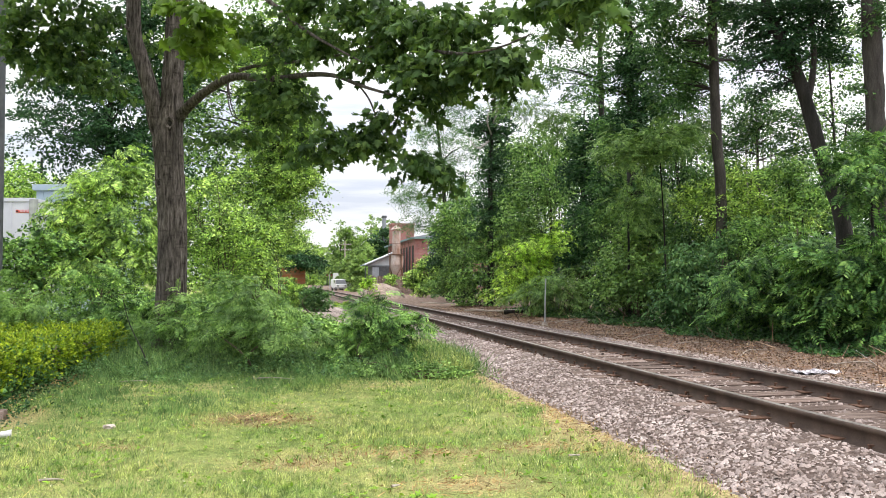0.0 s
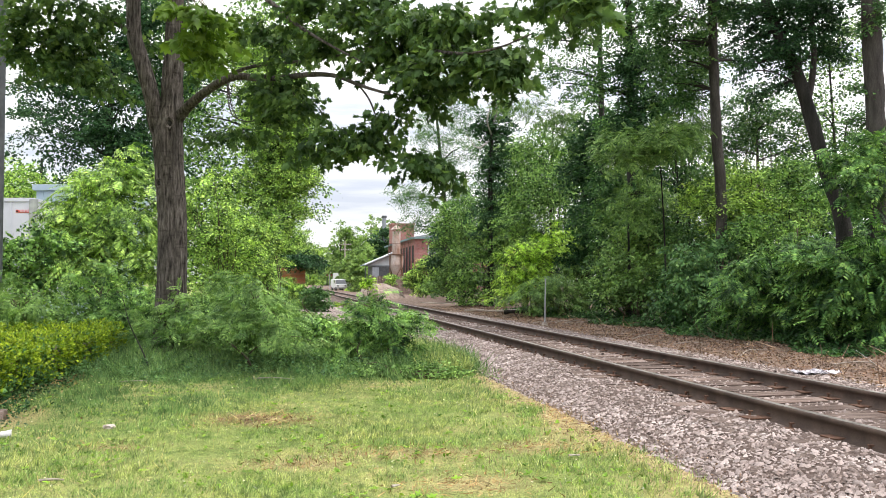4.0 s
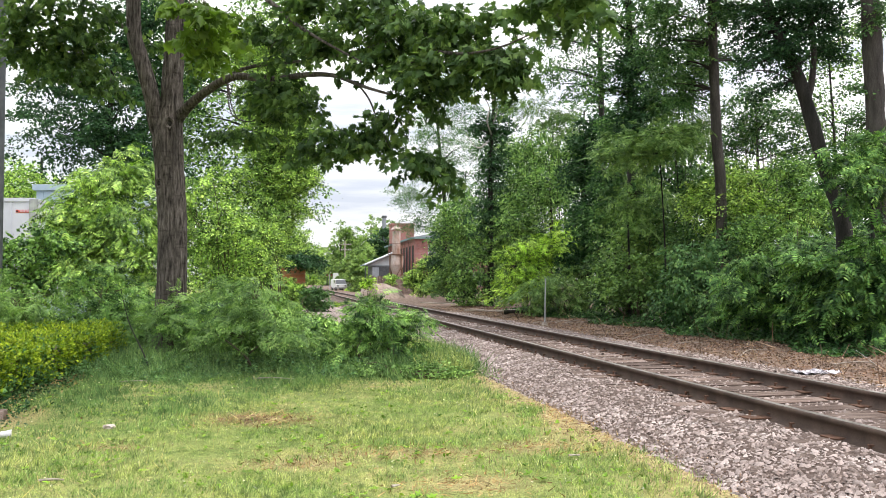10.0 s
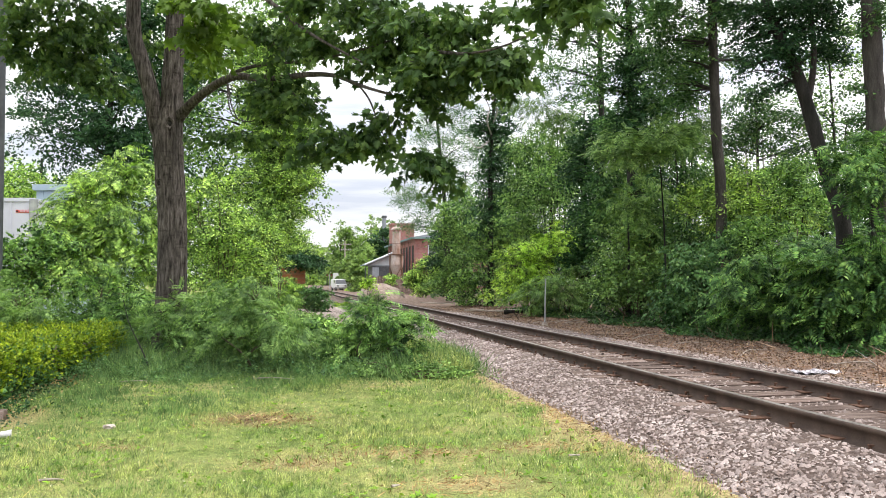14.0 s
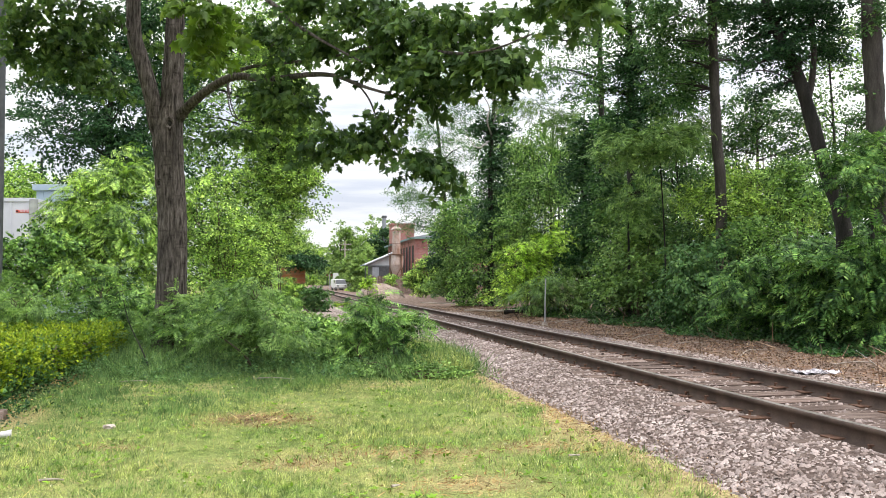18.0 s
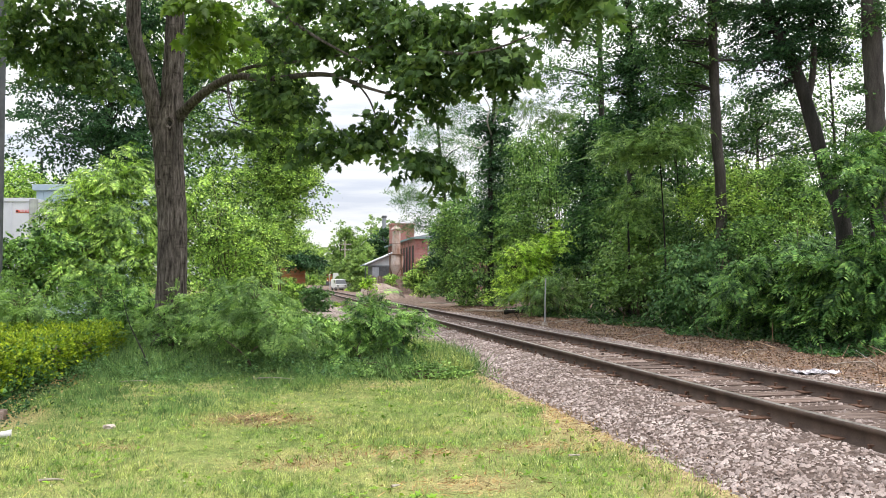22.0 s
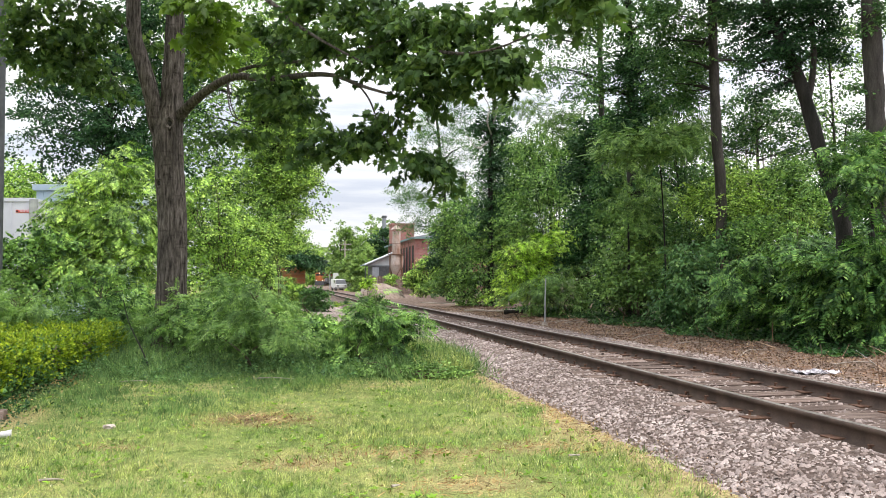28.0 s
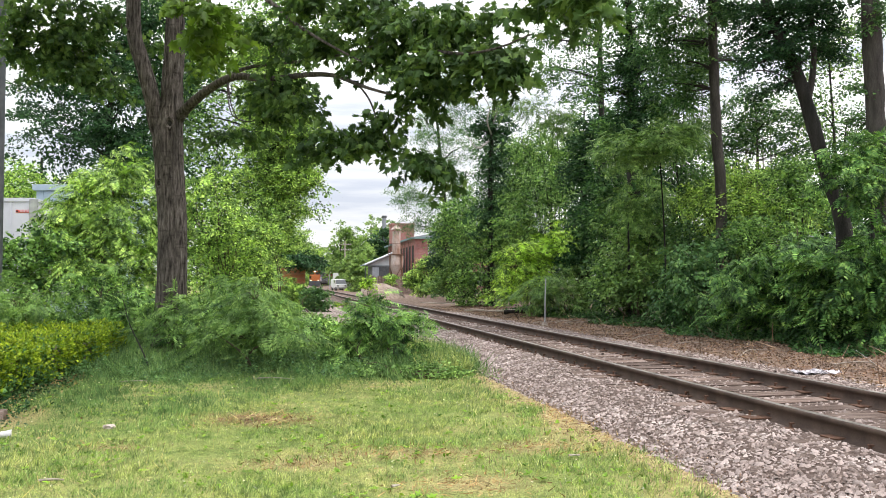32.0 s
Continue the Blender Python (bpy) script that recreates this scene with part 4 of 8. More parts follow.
    for i, (x, y, s) in enumerate(((-30, 62, 1.35), (-36, 66, 1.5), (-24.5, 72, 1.15))):
        tree("far_tree", "pale green tree beyond the trailer lot", x, y, [(0, 0, 0), (0, 0, 4), (0, 0, 8 * s)], 0.25, [(0, 0, 6.0 * s, 3.4, 3, 2.4, 90), (2.5, 0, 4.5 * s, 2.6, 2, 2.4, 70), (-2.5, 0, 4.6 * s, 2.6, 2, 2.4, 70)], 0.3, PALE if i == 2 else FRESH, "diamond", 34, 0.6, 0, 30 + i, group="trees beyond the lot", core=2.0)
    for i, (x, y, w, h) in enumerate(((-5.6, 33, 0.9, 0.3), (-7.2, 37, 1.1, 0.4), (-4.7, 29, 0.8, 0.3), (-6.4, 51, 0.8, 0.3), (-2.6, 24.5, 0.5, 0.25))):
        shrub("weed_clump", "low green weeds straggling over the gravel shoulder", x, y, [(0, 0, h * 0.5, w, 0.5, h * 0.5, 40), (w * 0.6, 0.2, h * 0.35, w * 0.7, 0.4, h * 0.35, 26)], 0.09, WEED if i % 2 else SUMAC, "oval", 14, 0.13, 0.8, 3, 65 + i, "weeds", "weeds on the shoulder", stem_r=0.008, core=0)
    # low feathery growth along the lawn's edge
    spec = ((-8.9, 17.5, 1.5, 1.0), (-7.4, 18.2, 1.3, 1.15), (-10.4, 19.0, 1.4, 1.2), (-4.95, 16.4, 0.95, 0.85), (-4.0, 16.0, 0.8, 0.9), (-4.1, 17.8, 0.85, 0.9), (-5.2, 19.5, 1.2, 0.9), (-6.45, 17.8, 0.8, 0.75))
    for i, (x, y, w, h) in enumerate(spec):
        shrub("sumac_shrub", "feathery green sumac shrub bending in the wind", x, y, [(-w * 0.45, 0, h * 0.8, w * 0.6, 0.6, h * 0.32, 26), (w * 0.45, -0.1, h * 0.75, w * 0.6, 0.6, h * 0.34, 26), (0, 0.1, h * 1.2, w * 0.55, 0.5, h * 0.28, 22), *([] if i in (3, 4, 5) else [(-0.1, 0.2, h * 0.45, w * 0.6, 0.5, h * 0.25, 14)])], 0.24, (SUMAC, LOCUST, SUMAC)[i % 3], "feather", 9, 0.22, 6.0, 3, 40 + i, group="sumac at the lawn's edge", stem_r=0.018)
    shrub("sumac_sapling", "little sumac tree with a bare stem and level fronds", -3.15, 14.3, [(-0.5, 0, 0.66, 0.55, 0.45, 0.13, 18), (0.45, 0, 0.70, 0.5, 0.45, 0.14, 18), (0, 0.1, 1.0, 0.6, 0.5, 0.2, 22), (-0.2, 0.2, 1.4, 0.5, 0.45, 0.22, 18)], 0.22, SUMAC, "feather", 11, 0.2, 8.0, 2, 57, "sapling", stem_r=0.022, core=0)
    t = empty("bare_stem", pose(-4.75, 13.7, 0.0), "leaning bare sapling stem at the lawn's edge", "stem")
    v, q = tube(curve_line([(0, 0, -0.05), (-0.2, 0.1, 0.35), (-0.5, 0.3, 0.8), (-0.65, 0.4, 1.2)], 12), np.linspace(0.014, 0.006, 12), 7)
    link_mesh("stem_wood", v, q, DARKBARK, t)
    shrub("broad_leaved_sapling", "young broad-leaved sapling with dark green leaves at the ballast edge", -1.05, 14.4, [(-0.27, 0, 1.08, 0.22, 0.22, 0.13, 14), (-0.05, 0, 0.82, 0.32, 0.3, 0.18, 20), (0.4, 0, 0.75, 0.28, 0.25, 0.13, 15), (-0.4, 0.1, 0.55, 0.28, 0.3, 0.17, 16), (0.2, 0, 0.48, 0.36, 0.3, 0.18, 18), (-0.1, 0, 0.25, 0.42, 0.3, 0.2, 16), (0.5, 0, 0.9, 0.16, 0.2, 0.1, 8), (-0.6, 0, 0.35, 0.25, 0.25, 0.2, 12)], 0.24, LOCUST, "feather", 7, 0.15, 3.0, 6, 60, "sapling", stem_r=0.015, core=0)
    shrub("weed_clump", "low pale green leafy weeds at the foot of the sapling", -0.7, 13.15, [(0, 0, 0.12, 0.8, 0.22, 0.1, 40), (0.8, -0.05, 0.1, 0.5, 0.25, 0.09, 30)], 0.05, SUMAC, "oval", 20, 0.09, 0, 3, 61, "weeds")
    shrub("low_bush", "leafy bush beside the gravel shoulder", -3.3, 21, [(0, 0, 0.35, 0.7, 0.6, 0.3, 50), (0.8, 0, 0.25, 0.5, 0.5, 0.25, 34)], 0.11, LOCUST, "oval", 16, 0.18, 1.5, 4, 62)
    shrub("low_bush", "leafy bush beside the gravel shoulder", -1.75, 18.5, [(0, 0, 0.3, 0.5, 0.4, 0.28, 36)], 0.09, SUMAC, "oval", 16, 0.13, 1.5, 4, 63)
    shrub("vine_bush", "fresh green bush beside the far track", -46.95, 300, [(-0.82, 0, 2.51, 1.83, 1.20, 1.42, 30), (1.22, 0, 2.10, 1.42, 1.20, 1.02, 24)], 0.45, FRESH, "diamond", 26, 0.5, 0.3, 4, 69, core=2)
    shrub("vine_bush", "leafy bush hiding the foot of the brick pier", -8.41, 47, [(-0.12, 0, 1.12, 0.57, 0.57, 0.48, 70), (-0.70, 0, 0.93, 0.64, 0.64, 0.57, 60), (0.48, 0, 0.74, 0.32, 0.40, 0.38, 30), (-1.40, 0, 1.12, 0.64, 0.64, 0.64, 60), (-0.25, 0, 0.35, 0.89, 0.89, 0.45, 50)], 0.1, FRESH, "diamond", 40, 0.2, 1.0, 5, 68, core=3)
    shrub("vine_bush", "dark vine-covered bush beside the gravel shoulder", -6.37, 42, [(-0.23, 0, 1.02, 0.40, 0.40, 0.23, 40), (0.31, 0, 0.87, 0.34, 0.40, 0.14, 22), (-0.28, 0, 0.53, 0.48, 0.48, 0.34, 40), (0.23, 0, 0.36, 0.43, 0.43, 0.28, 30)], 0.12, IVYGREEN, "diamond", 24, 0.16, 0.8, 5, 64, core=1.5)
    shrub("locust_thicket", "bright green thicket at the foot of the vine-draped tree", -7.00, 34, [(-0.20, 0, 3.46, 0.51, 0.51, 0.60, 50), (-0.82, 0, 2.88, 0.65, 0.65, 0.69, 60), (-0.42, 0, 2.10, 0.51, 0.51, 0.41, 44), (-1.08, 0, 3.81, 0.65, 0.65, 0.69, 50)], 0.1, FRESH, "diamond", 60, 0.26, 0.9, 6, 74, core=3.0)


left_side()


def make_hedge():
    rng = rng_for(70)
    h = empty("clipped_hedge", pose(0, 0, 0), "low clipped hedge with bright yellow-green new growth", "hedge")
    p0, p1 = np.array([-5.3, 8.6]), np.array([-6.25, 16.3])
    back = np.array([-2.2, -0.3])
    # tufts of shoots over the top and the faces, each a spray of small leaves
    n = 4200
    u, w, k = rng.uniform(0, 1, n), rng.uniform(0, 1, n), rng.uniform(0, 1, n)
    top = k < 0.56
    side = (k >= 0.56) & (k < 0.9)
    a = np.where(side, np.abs(rng.normal(size=n)) * 0.02, w)
    u = np.where(~top & ~side, 1.0 - np.abs(rng.normal(size=n)) * 0.01, u)
    wave = 0.06 * np.sin(27 * u + 4 * a) + 0.07 * np.sin(61 * u + 3 * np.sin(11 * a)) * np.sin(17 * a + 1)
    z = np.where(top, 0.54 + wave + rng.normal(size=n) * 0.03, rng.uniform(0.03, 0.56, n))
    xy = p0[None] + (p1 - p0)[None] * u[:, None] + back[None] * a[:, None] + wave[:, None] * np.array([[1, 0.2]])
    base = np.column_stack([xy, z])
    way = np.where(top[:, None], np.array([[0.1, -0.1, 1.0]]), np.array([[0.75, -0.45, 0.55]])) + rng.normal(size=(n, 3)) * 0.3
    way /= np.linalg.norm(way, axis=1)[:, None]
    m = 12
    t = rng.uniform(0, 0.11, (n, m, 1))
    p = (base[:, None] + way[:, None] * t + rng.normal(size=(n, m, 3)) * 0.016).reshape(-1, 3)
    o = np.repeat(way, m, axis=0) + rng.normal(size=(n * m, 3)) * 0.5
    # leaves turn darker towards the foot and in pockets of the face
    fresh_top = (t.ravel() > 0.025) & (p[:, 2] > 0.24 + 0.12 * rng.normal(size=n * m) + 0.16 * np.sin(9 * p[:, 1]) * np.sin(7 * p[:, 2] + 3 * p[:, 1]))
    for pick, nm, mat in ((fresh_top, "new_growth", HEDGE), (~fresh_top, "darker_growth", WOODS)):
        v, f = scatter(rng, p[pick], 0.05, "diamond", o[pick], -0.1, 0.2)
        link_mesh(nm, v, f, mat, h)["kind"] = "stuff"
    bm = fresh()
    q = [p0 + back * 0.06, p1 + back * 0.06 + (p0 - p1) * 0.015, p1 + back + (p0 - p1) * 0.015, p0 + back]
    lo = [bm.verts.new((a[0], a[1], 0.02)) for a in q]
    hi = [bm.verts.new((a[0], a[1], 0.44)) for a in q]
    bm.faces.new(hi)
    for i in range(4):
        bm.faces.new((lo[i], lo[(i + 1) % 4], hi[(i + 1) % 4], hi[i]))
    part("inner_growth", bm, TWIG, h)
    # weeds and dead leaves at the hedge's foot
    n = 4400
    u = rng.uniform(-0.4, 1, n)
    xy = p0[None] + (p1 - p0)[None] * u[:, None] + np.column_stack([np.abs(rng.normal(size=n)) * (0.18 + 0.2 * (u < 0.2)) + 0.02, rng.normal(size=n) * 0.1])
    p = np.column_stack([xy, ground_z(xy[:, 0], xy[:, 1]) + 0.015 + 0.05 * rng.uniform(0, 1, n)])
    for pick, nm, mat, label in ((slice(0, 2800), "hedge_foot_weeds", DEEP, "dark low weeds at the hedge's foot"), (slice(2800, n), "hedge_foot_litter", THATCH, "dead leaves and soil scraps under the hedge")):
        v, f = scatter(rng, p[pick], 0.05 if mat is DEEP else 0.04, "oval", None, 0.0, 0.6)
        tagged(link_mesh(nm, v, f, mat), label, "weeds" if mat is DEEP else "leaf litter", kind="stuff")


make_hedge()


# ---- right of the track: the wood ----
def right_side():
    # undergrowth along the litter, near end first
    shrub("locust_shrub", "feathery locust shrub leaning out over the leaf litter", 9.04, 17.2, [(-0.48, -0.6, 1.63, 0.68, 0.54, 0.43, 50), (-1.04, 0, 1.7, 0.64, 0.51, 0.37, 44), (-0.22, -0.4, 0.9, 0.51, 0.5, 0.46, 30), (-0.75, 0.4, 0.81, 0.6, 0.5, 0.5, 34), (0.55, 1, 2.34, 0.32, 0.5, 0.3, 10)], 0.38, FROND, "feather", 11, 0.3, 1.2, 6, 101, "shrub", "undergrowth along the track", 0.4, 0.75, 0.03, 0.8)
    shrub("locust_shrub", "feathery locust shrub leaning out over the leaf litter", 8.51, 20.4, [(-1.06, -0.8, 1.48, 0.77, 0.62, 0.37, 44), (0.19, -0.2, 1.62, 0.68, 0.55, 0.47, 40), (-0.07, 0.2, 0.72, 0.84, 0.67, 0.47, 34), (-0.82, 0.8, 0.7, 0.65, 0.52, 0.49, 28), (0.81, 1.2, 2.45, 0.5, 0.5, 0.38, 22)], 0.38, FROND, "feather", 11, 0.3, 1.2, 6, 102, "shrub", "undergrowth along the track", 0.4, 0.75, 0.03, 0.8)
    shrub("undergrowth_shrub", "dense dark undergrowth at the edge of the wood", 7.61, 23.6, [(-0.62, -0.2, 1.67, 0.71, 0.57, 0.95, 60), (0.17, -0.2, 1.03, 0.79, 0.63, 0.71, 54), (-0.74, 0.8, 0.61, 0.74, 0.6, 0.58, 40), (1, 1, 2.35, 0.75, 0.6, 0.75, 44)], 0.12, IVYGREEN, "oval", 30, 0.24, 1.0, 6, 103, "shrub", "undergrowth along the track", 0.7, 0.35, 0.03, 3.0)
    shrub("undergrowth_shrub", "dense dark undergrowth at the edge of the wood", 6.56, 28, [(0.28, -0.4, 1.35, 0.84, 0.67, 1.03, 60), (-0.64, 0.6, 1.16, 0.81, 0.65, 0.87, 54), (-0.1, 1.2, 2.54, 0.89, 0.71, 0.99, 50), (1.09, 1.6, 2.96, 0.7, 0.56, 1.1, 40)], 0.12, SUMAC, "diamond", 46, 0.28, 1.0, 6, 104, "shrub", "undergrowth along the track", 0.25, 0.55, 0.03, 4.0)
    shrub("locust_shrub", "feathery locust shrub leaning out over the leaf litter", 5.13, 33.5, [(-0.08, -0.5, 1.01, 1.23, 0.98, 0.63, 40), (0.77, 0.5, 1.81, 1.04, 0.83, 0.81, 36), (-1.13, 0.1, 0.89, 1.03, 0.82, 0.68, 34)], 0.32, SUMAC, "feather", 13, 0.34, 1.0, 5, 105, "shrub", "undergrowth along the track", 0.35, 0.75, 0.03, 2.5)
    shrub("lime_shrub", "bright yellow-green feathery shrub at the wood's edge", 3.98, 36.5, [(-0.5, -1.3, 2.42, 0.81, 0.65, 0.57, 40), (0.66, -0.7, 2.68, 0.87, 0.7, 0.63, 40), (-0.38, -1.3, 1.59, 1, 0.8, 0.53, 40), (1.5, 0.9, 3.38, 0.66, 0.53, 0.56, 18), (-0.72, 0.3, 0.85, 0.85, 0.68, 0.45, 20)], 0.34, LIME, "feather", 12, 0.32, 1.4, 5, 106, "shrub", "undergrowth along the track", 0.3, 0.75, 0.03, 1.5)
    shrub("undergrowth_shrub", "dense green undergrowth at the edge of the wood", 2.42, 47, [(-0.18, -0.5, 2.29, 1.26, 1.01, 1.42, 60), (0.88, -1, 1.04, 1.06, 0.85, 0.87, 40), (-0.96, 0, 0.87, 1.08, 0.87, 0.96, 40)], 0.15, LOCUST, "diamond", 40, 0.32, 0.8, 5, 110, "shrub", "undergrowth along the track", 0.25, 0.55, 0.03, 3.0)
    shrub("undergrowth_shrub", "dense green undergrowth at the edge of the wood", 1.18, 56, [(-0.01, -0.5, 3.04, 1.35, 1.08, 1.51, 50), (-0.95, 0, 1.35, 1.29, 1.03, 1.14, 40), (0.8, 1, 4.44, 1.24, 0.99, 1.39, 40)], 0.15, SUMAC, "diamond", 40, 0.32, 0.8, 5, 111, "shrub", "undergrowth along the track", 0.25, 0.55, 0.03, 3.0)
    shrub("undergrowth_shrub", "dense green undergrowth at the edge of the wood", 0.72, 66, [(-0.14, -0.5, 2.68, 0.98, 0.78, 1.51, 40), (-0.45, 0, 1.13, 0.72, 0.57, 0.9, 26), (0.56, 1, 4.53, 1.09, 0.87, 1.54, 40)], 0.15, WOODS, "diamond", 40, 0.32, 0.8, 5, 112, "shrub", "undergrowth along the track", 0.25, 0.55, 0.03, 3.0)
    shrub("undergrowth_shrub", "dense green undergrowth at the edge of the wood", 0.1, 73, [(-0.2, 0, 1.35, 0.69, 0.55, 1.19, 30), (0.3, 1, 3.1, 0.8, 0.64, 1.51, 34)], 0.15, DEEP, "diamond", 40, 0.32, 0.8, 5, 113, "shrub", "undergrowth along the track", 0.25, 0.55, 0.03, 3.0)
    # dark ivy behind the fronds, extended along the edge to stand for gap shade
    shrub("ivy_mound", "heap of dark ivy behind the fronds, added as shade in their gaps", 9.4, 18.6, [(-0.02, 0, 0.6, 0.76, 0.61, 0.5, 50), (-0.18, 0.4, 1.48, 0.77, 0.62, 0.52, 44), (0.49, 0.2, 1.6, 0.51, 0.5, 0.51, 30)], 0.11, IVY, "diamond", 40, 0.26, 0.3, 4, 160, "shrub", "ivy at the wood's edge", 0.25, 0.55, 0.03, 4.0)
    shrub("ivy_mound", "heap of dark ivy behind the fronds, added as shade in their gaps", 9.18, 22, [(-0.1, -0.2, 0.47, 0.96, 0.77, 0.53, 50), (-0.67, 0.2, 1.2, 0.9, 0.72, 0.6, 44), (0.45, 0, 1.35, 0.75, 0.6, 0.6, 40)], 0.11, IVY, "diamond", 40, 0.26, 0.3, 4, 161, "shrub", "ivy at the wood's edge", 0.25, 0.55, 0.03, 4.0)
    shrub("ivy_mound", "heap of dark ivy behind the fronds, added as shade in their gaps", 8.14, 25.5, [(-0.04, -0.1, 0.58, 1.03, 0.83, 0.52, 44), (0.71, 0.3, 1.52, 0.87, 0.7, 0.7, 40), (-0.55, 0.5, 1.17, 0.79, 0.63, 0.71, 40)], 0.11, IVY, "diamond", 40, 0.26, 0.3, 4, 162, "shrub", "ivy at the wood's edge", 0.25, 0.55, 0.03, 4.0)
    shrub("ivy_mound", "heap of dark ivy behind the fronds, added as shade in their gaps", 6.83, 30, [(0.1, -0.4, 0.75, 1, 0.8, 0.48, 40), (0.92, 0, 1.76, 0.81, 0.65, 0.9, 40), (-0.63, 0.4, 1.35, 0.82, 0.66, 0.82, 40)], 0.11, IVY, "diamond", 40, 0.26, 0.3, 4, 163, "shrub", "ivy at the wood's edge", 0.25, 0.55, 0.03, 4.0)
    # understorey behind it
    tree("locust_sapling", "feathery locust sapling reaching out of the wood", 7.11, 26.5, [(0, 0, 0), (-0.07, 0, 3.15), (-0.35, -0.5, 5.96)], 0.035, [(-0.72, -0.9, 5.8, 1.04, 0.83, 0.35, 38), (0.54, -0.5, 6.23, 0.79, 0.63, 0.32, 26), (-1.51, -0.5, 5.33, 0.6, 0.5, 0.28, 20)], 0.36, SUMAC, "feather", 11, 0.32, 1.4, 120, core=1.0, flat=0.8)
    tree("locust_sapling", "feathery locust sapling reaching out of the wood", 6.37, 28.4, [(0, 0, 0), (-0.04, 0, 2.89), (-0.16, -0.4, 4.4)], 0.05, [(-0.25, -0.8, 3.88, 0.64, 0.51, 0.34, 20), (0.8, -0.4, 4.49, 0.57, 0.5, 0.3, 14)], 0.36, SUMAC, "feather", 11, 0.3, 1.4, 121, core=1.0, flat=0.8)
    tree("understorey_tree", "open small-leaved tree in the light of the wood", 9.27, 26, [(0, 0, 0), (3.96, 11, 4.36), (3.76, 11, 7.65)], 0.07, [(-0.46, -0.4, 3.44, 1.04, 0.83, 0.59, 81), (0.85, -0.6, 3.51, 0.95, 0.76, 0.62, 72), (0.62, 0.6, 4.61, 0.9, 0.72, 0.47, 40), (-1.11, 0, 4.09, 0.71, 0.56, 0.53, 43)], 0.095, FRESH, "diamond", 46, 0.26, 1.0, 122, core=2.0, flat=0.5, group="understorey of the wood")
    tree("understorey_tree", "open small-leaved tree in the light of the wood", 10.02, 24, [(0, 0, 0), (4.21, 10, 3.66), (4.13, 10, 5.98)], 0.06, [(-0.03, 0, 4.62, 0.65, 0.52, 0.33, 37), (-1.1, -0.8, 2.53, 0.87, 0.69, 0.63, 72), (0.27, -0.4, 3.76, 0.64, 0.51, 0.54, 52)], 0.095, LOCUST, "diamond", 46, 0.26, 1.0, 123, core=2.0, flat=0.5, group="understorey of the wood")
    tree("locust_sapling", "feathery locust sapling before the stout trunk", 9.07, 17.6, [(0, 0, 0), (0.02, 0, 2.54), (-0.01, 0, 3.75)], 0.05, [(-0.68, -0.4, 3.81, 0.58, 0.5, 0.19, 24), (0.01, -0.2, 4.05, 0.42, 0.5, 0.24, 22), (-0.16, -0.4, 3.4, 0.4, 0.5, 0.19, 10)], 0.33, FROND, "feather", 11, 0.28, 1.6, 124, core=1.0, flat=0.75)
    tree("understorey_tree", "slender understorey tree in the shade of the wood", 8.76, 30, [(0, 0, 0), (3.83, 13, 4.27), (3.75, 13, 10.15)], 0.08, [(-0.52, -0.6, 6.26, 0.68, 0.54, 0.48, 30), (-0.57, -1, 2.92, 0.88, 0.71, 1.08, 72), (0.24, 0, 4.72, 0.81, 0.65, 0.81, 49), (-0.4, 0.5, 8.22, 0.83, 0.66, 0.7, 43), (0.71, 1, 9.62, 0.71, 0.57, 0.84, 43)], 0.11, WOODS, "diamond", 46, 0.3, 0.8, 125, core=2.0, flat=0.5, group="understorey of the wood")
    tree("understorey_tree", "sunlit soft-leaved tree at the bend of the wood", 5.27, 43, [(0, 0, 0), (2.35, 19, 5.56), (2.17, 19, 12.34)], 0.1, [(-0.53, -1, 5.63, 1.42, 1.14, 1.25, 81), (1.05, 0, 7.2, 1.17, 0.93, 1.46, 72), (-1.25, -1, 3.91, 1.28, 1.03, 1.03, 63), (-0.05, 0.5, 8.31, 1.18, 0.94, 1, 49), (1.75, -1, 4.2, 0.97, 0.77, 1.28, 58)], 0.13, LOCUST, "diamond", 46, 0.34, 0.8, 126, core=2.5, flat=0.5, group="understorey of the wood", twigs=2, limbs=False)
    tree("understorey_tree", "soft-leaved tree with level boughs over the track", 5.45, 40, [(0, 0, 0), (2.67, 18, 6.08), (2.51, 18, 12.63)], 0.09, [(-1.42, -1, 9.6, 1.06, 0.85, 0.34, 26), (-0.04, -0.6, 9.28, 1.07, 0.85, 0.43, 31), (0.72, 0, 8.44, 0.81, 0.65, 0.65, 34), (-2.26, -1.4, 9.78, 0.52, 0.5, 0.26, 11)], 0.32, SUMAC, "feather", 9, 0.4, 1.2, 127, core=0, flat=0.8, group="understorey of the wood", twigs=2, limbs=False)
    tree("understorey_tree", "slender understorey tree in the shade of the wood", 1.97, 57, [(0, 0, 0), (0.87, 25, 6.91), (0.6, 25, 10.83)], 0.12, [(-0.41, -1, 6.29, 1.52, 1.22, 1.67, 81), (1.55, -3, 5.57, 1.32, 1.05, 1.46, 63), (-1.34, 1, 4.89, 1.34, 1.07, 1.34, 58)], 0.15, LOCUST, "diamond", 46, 0.4, 0.8, 128, core=3.0, flat=0.5, group="understorey of the wood")
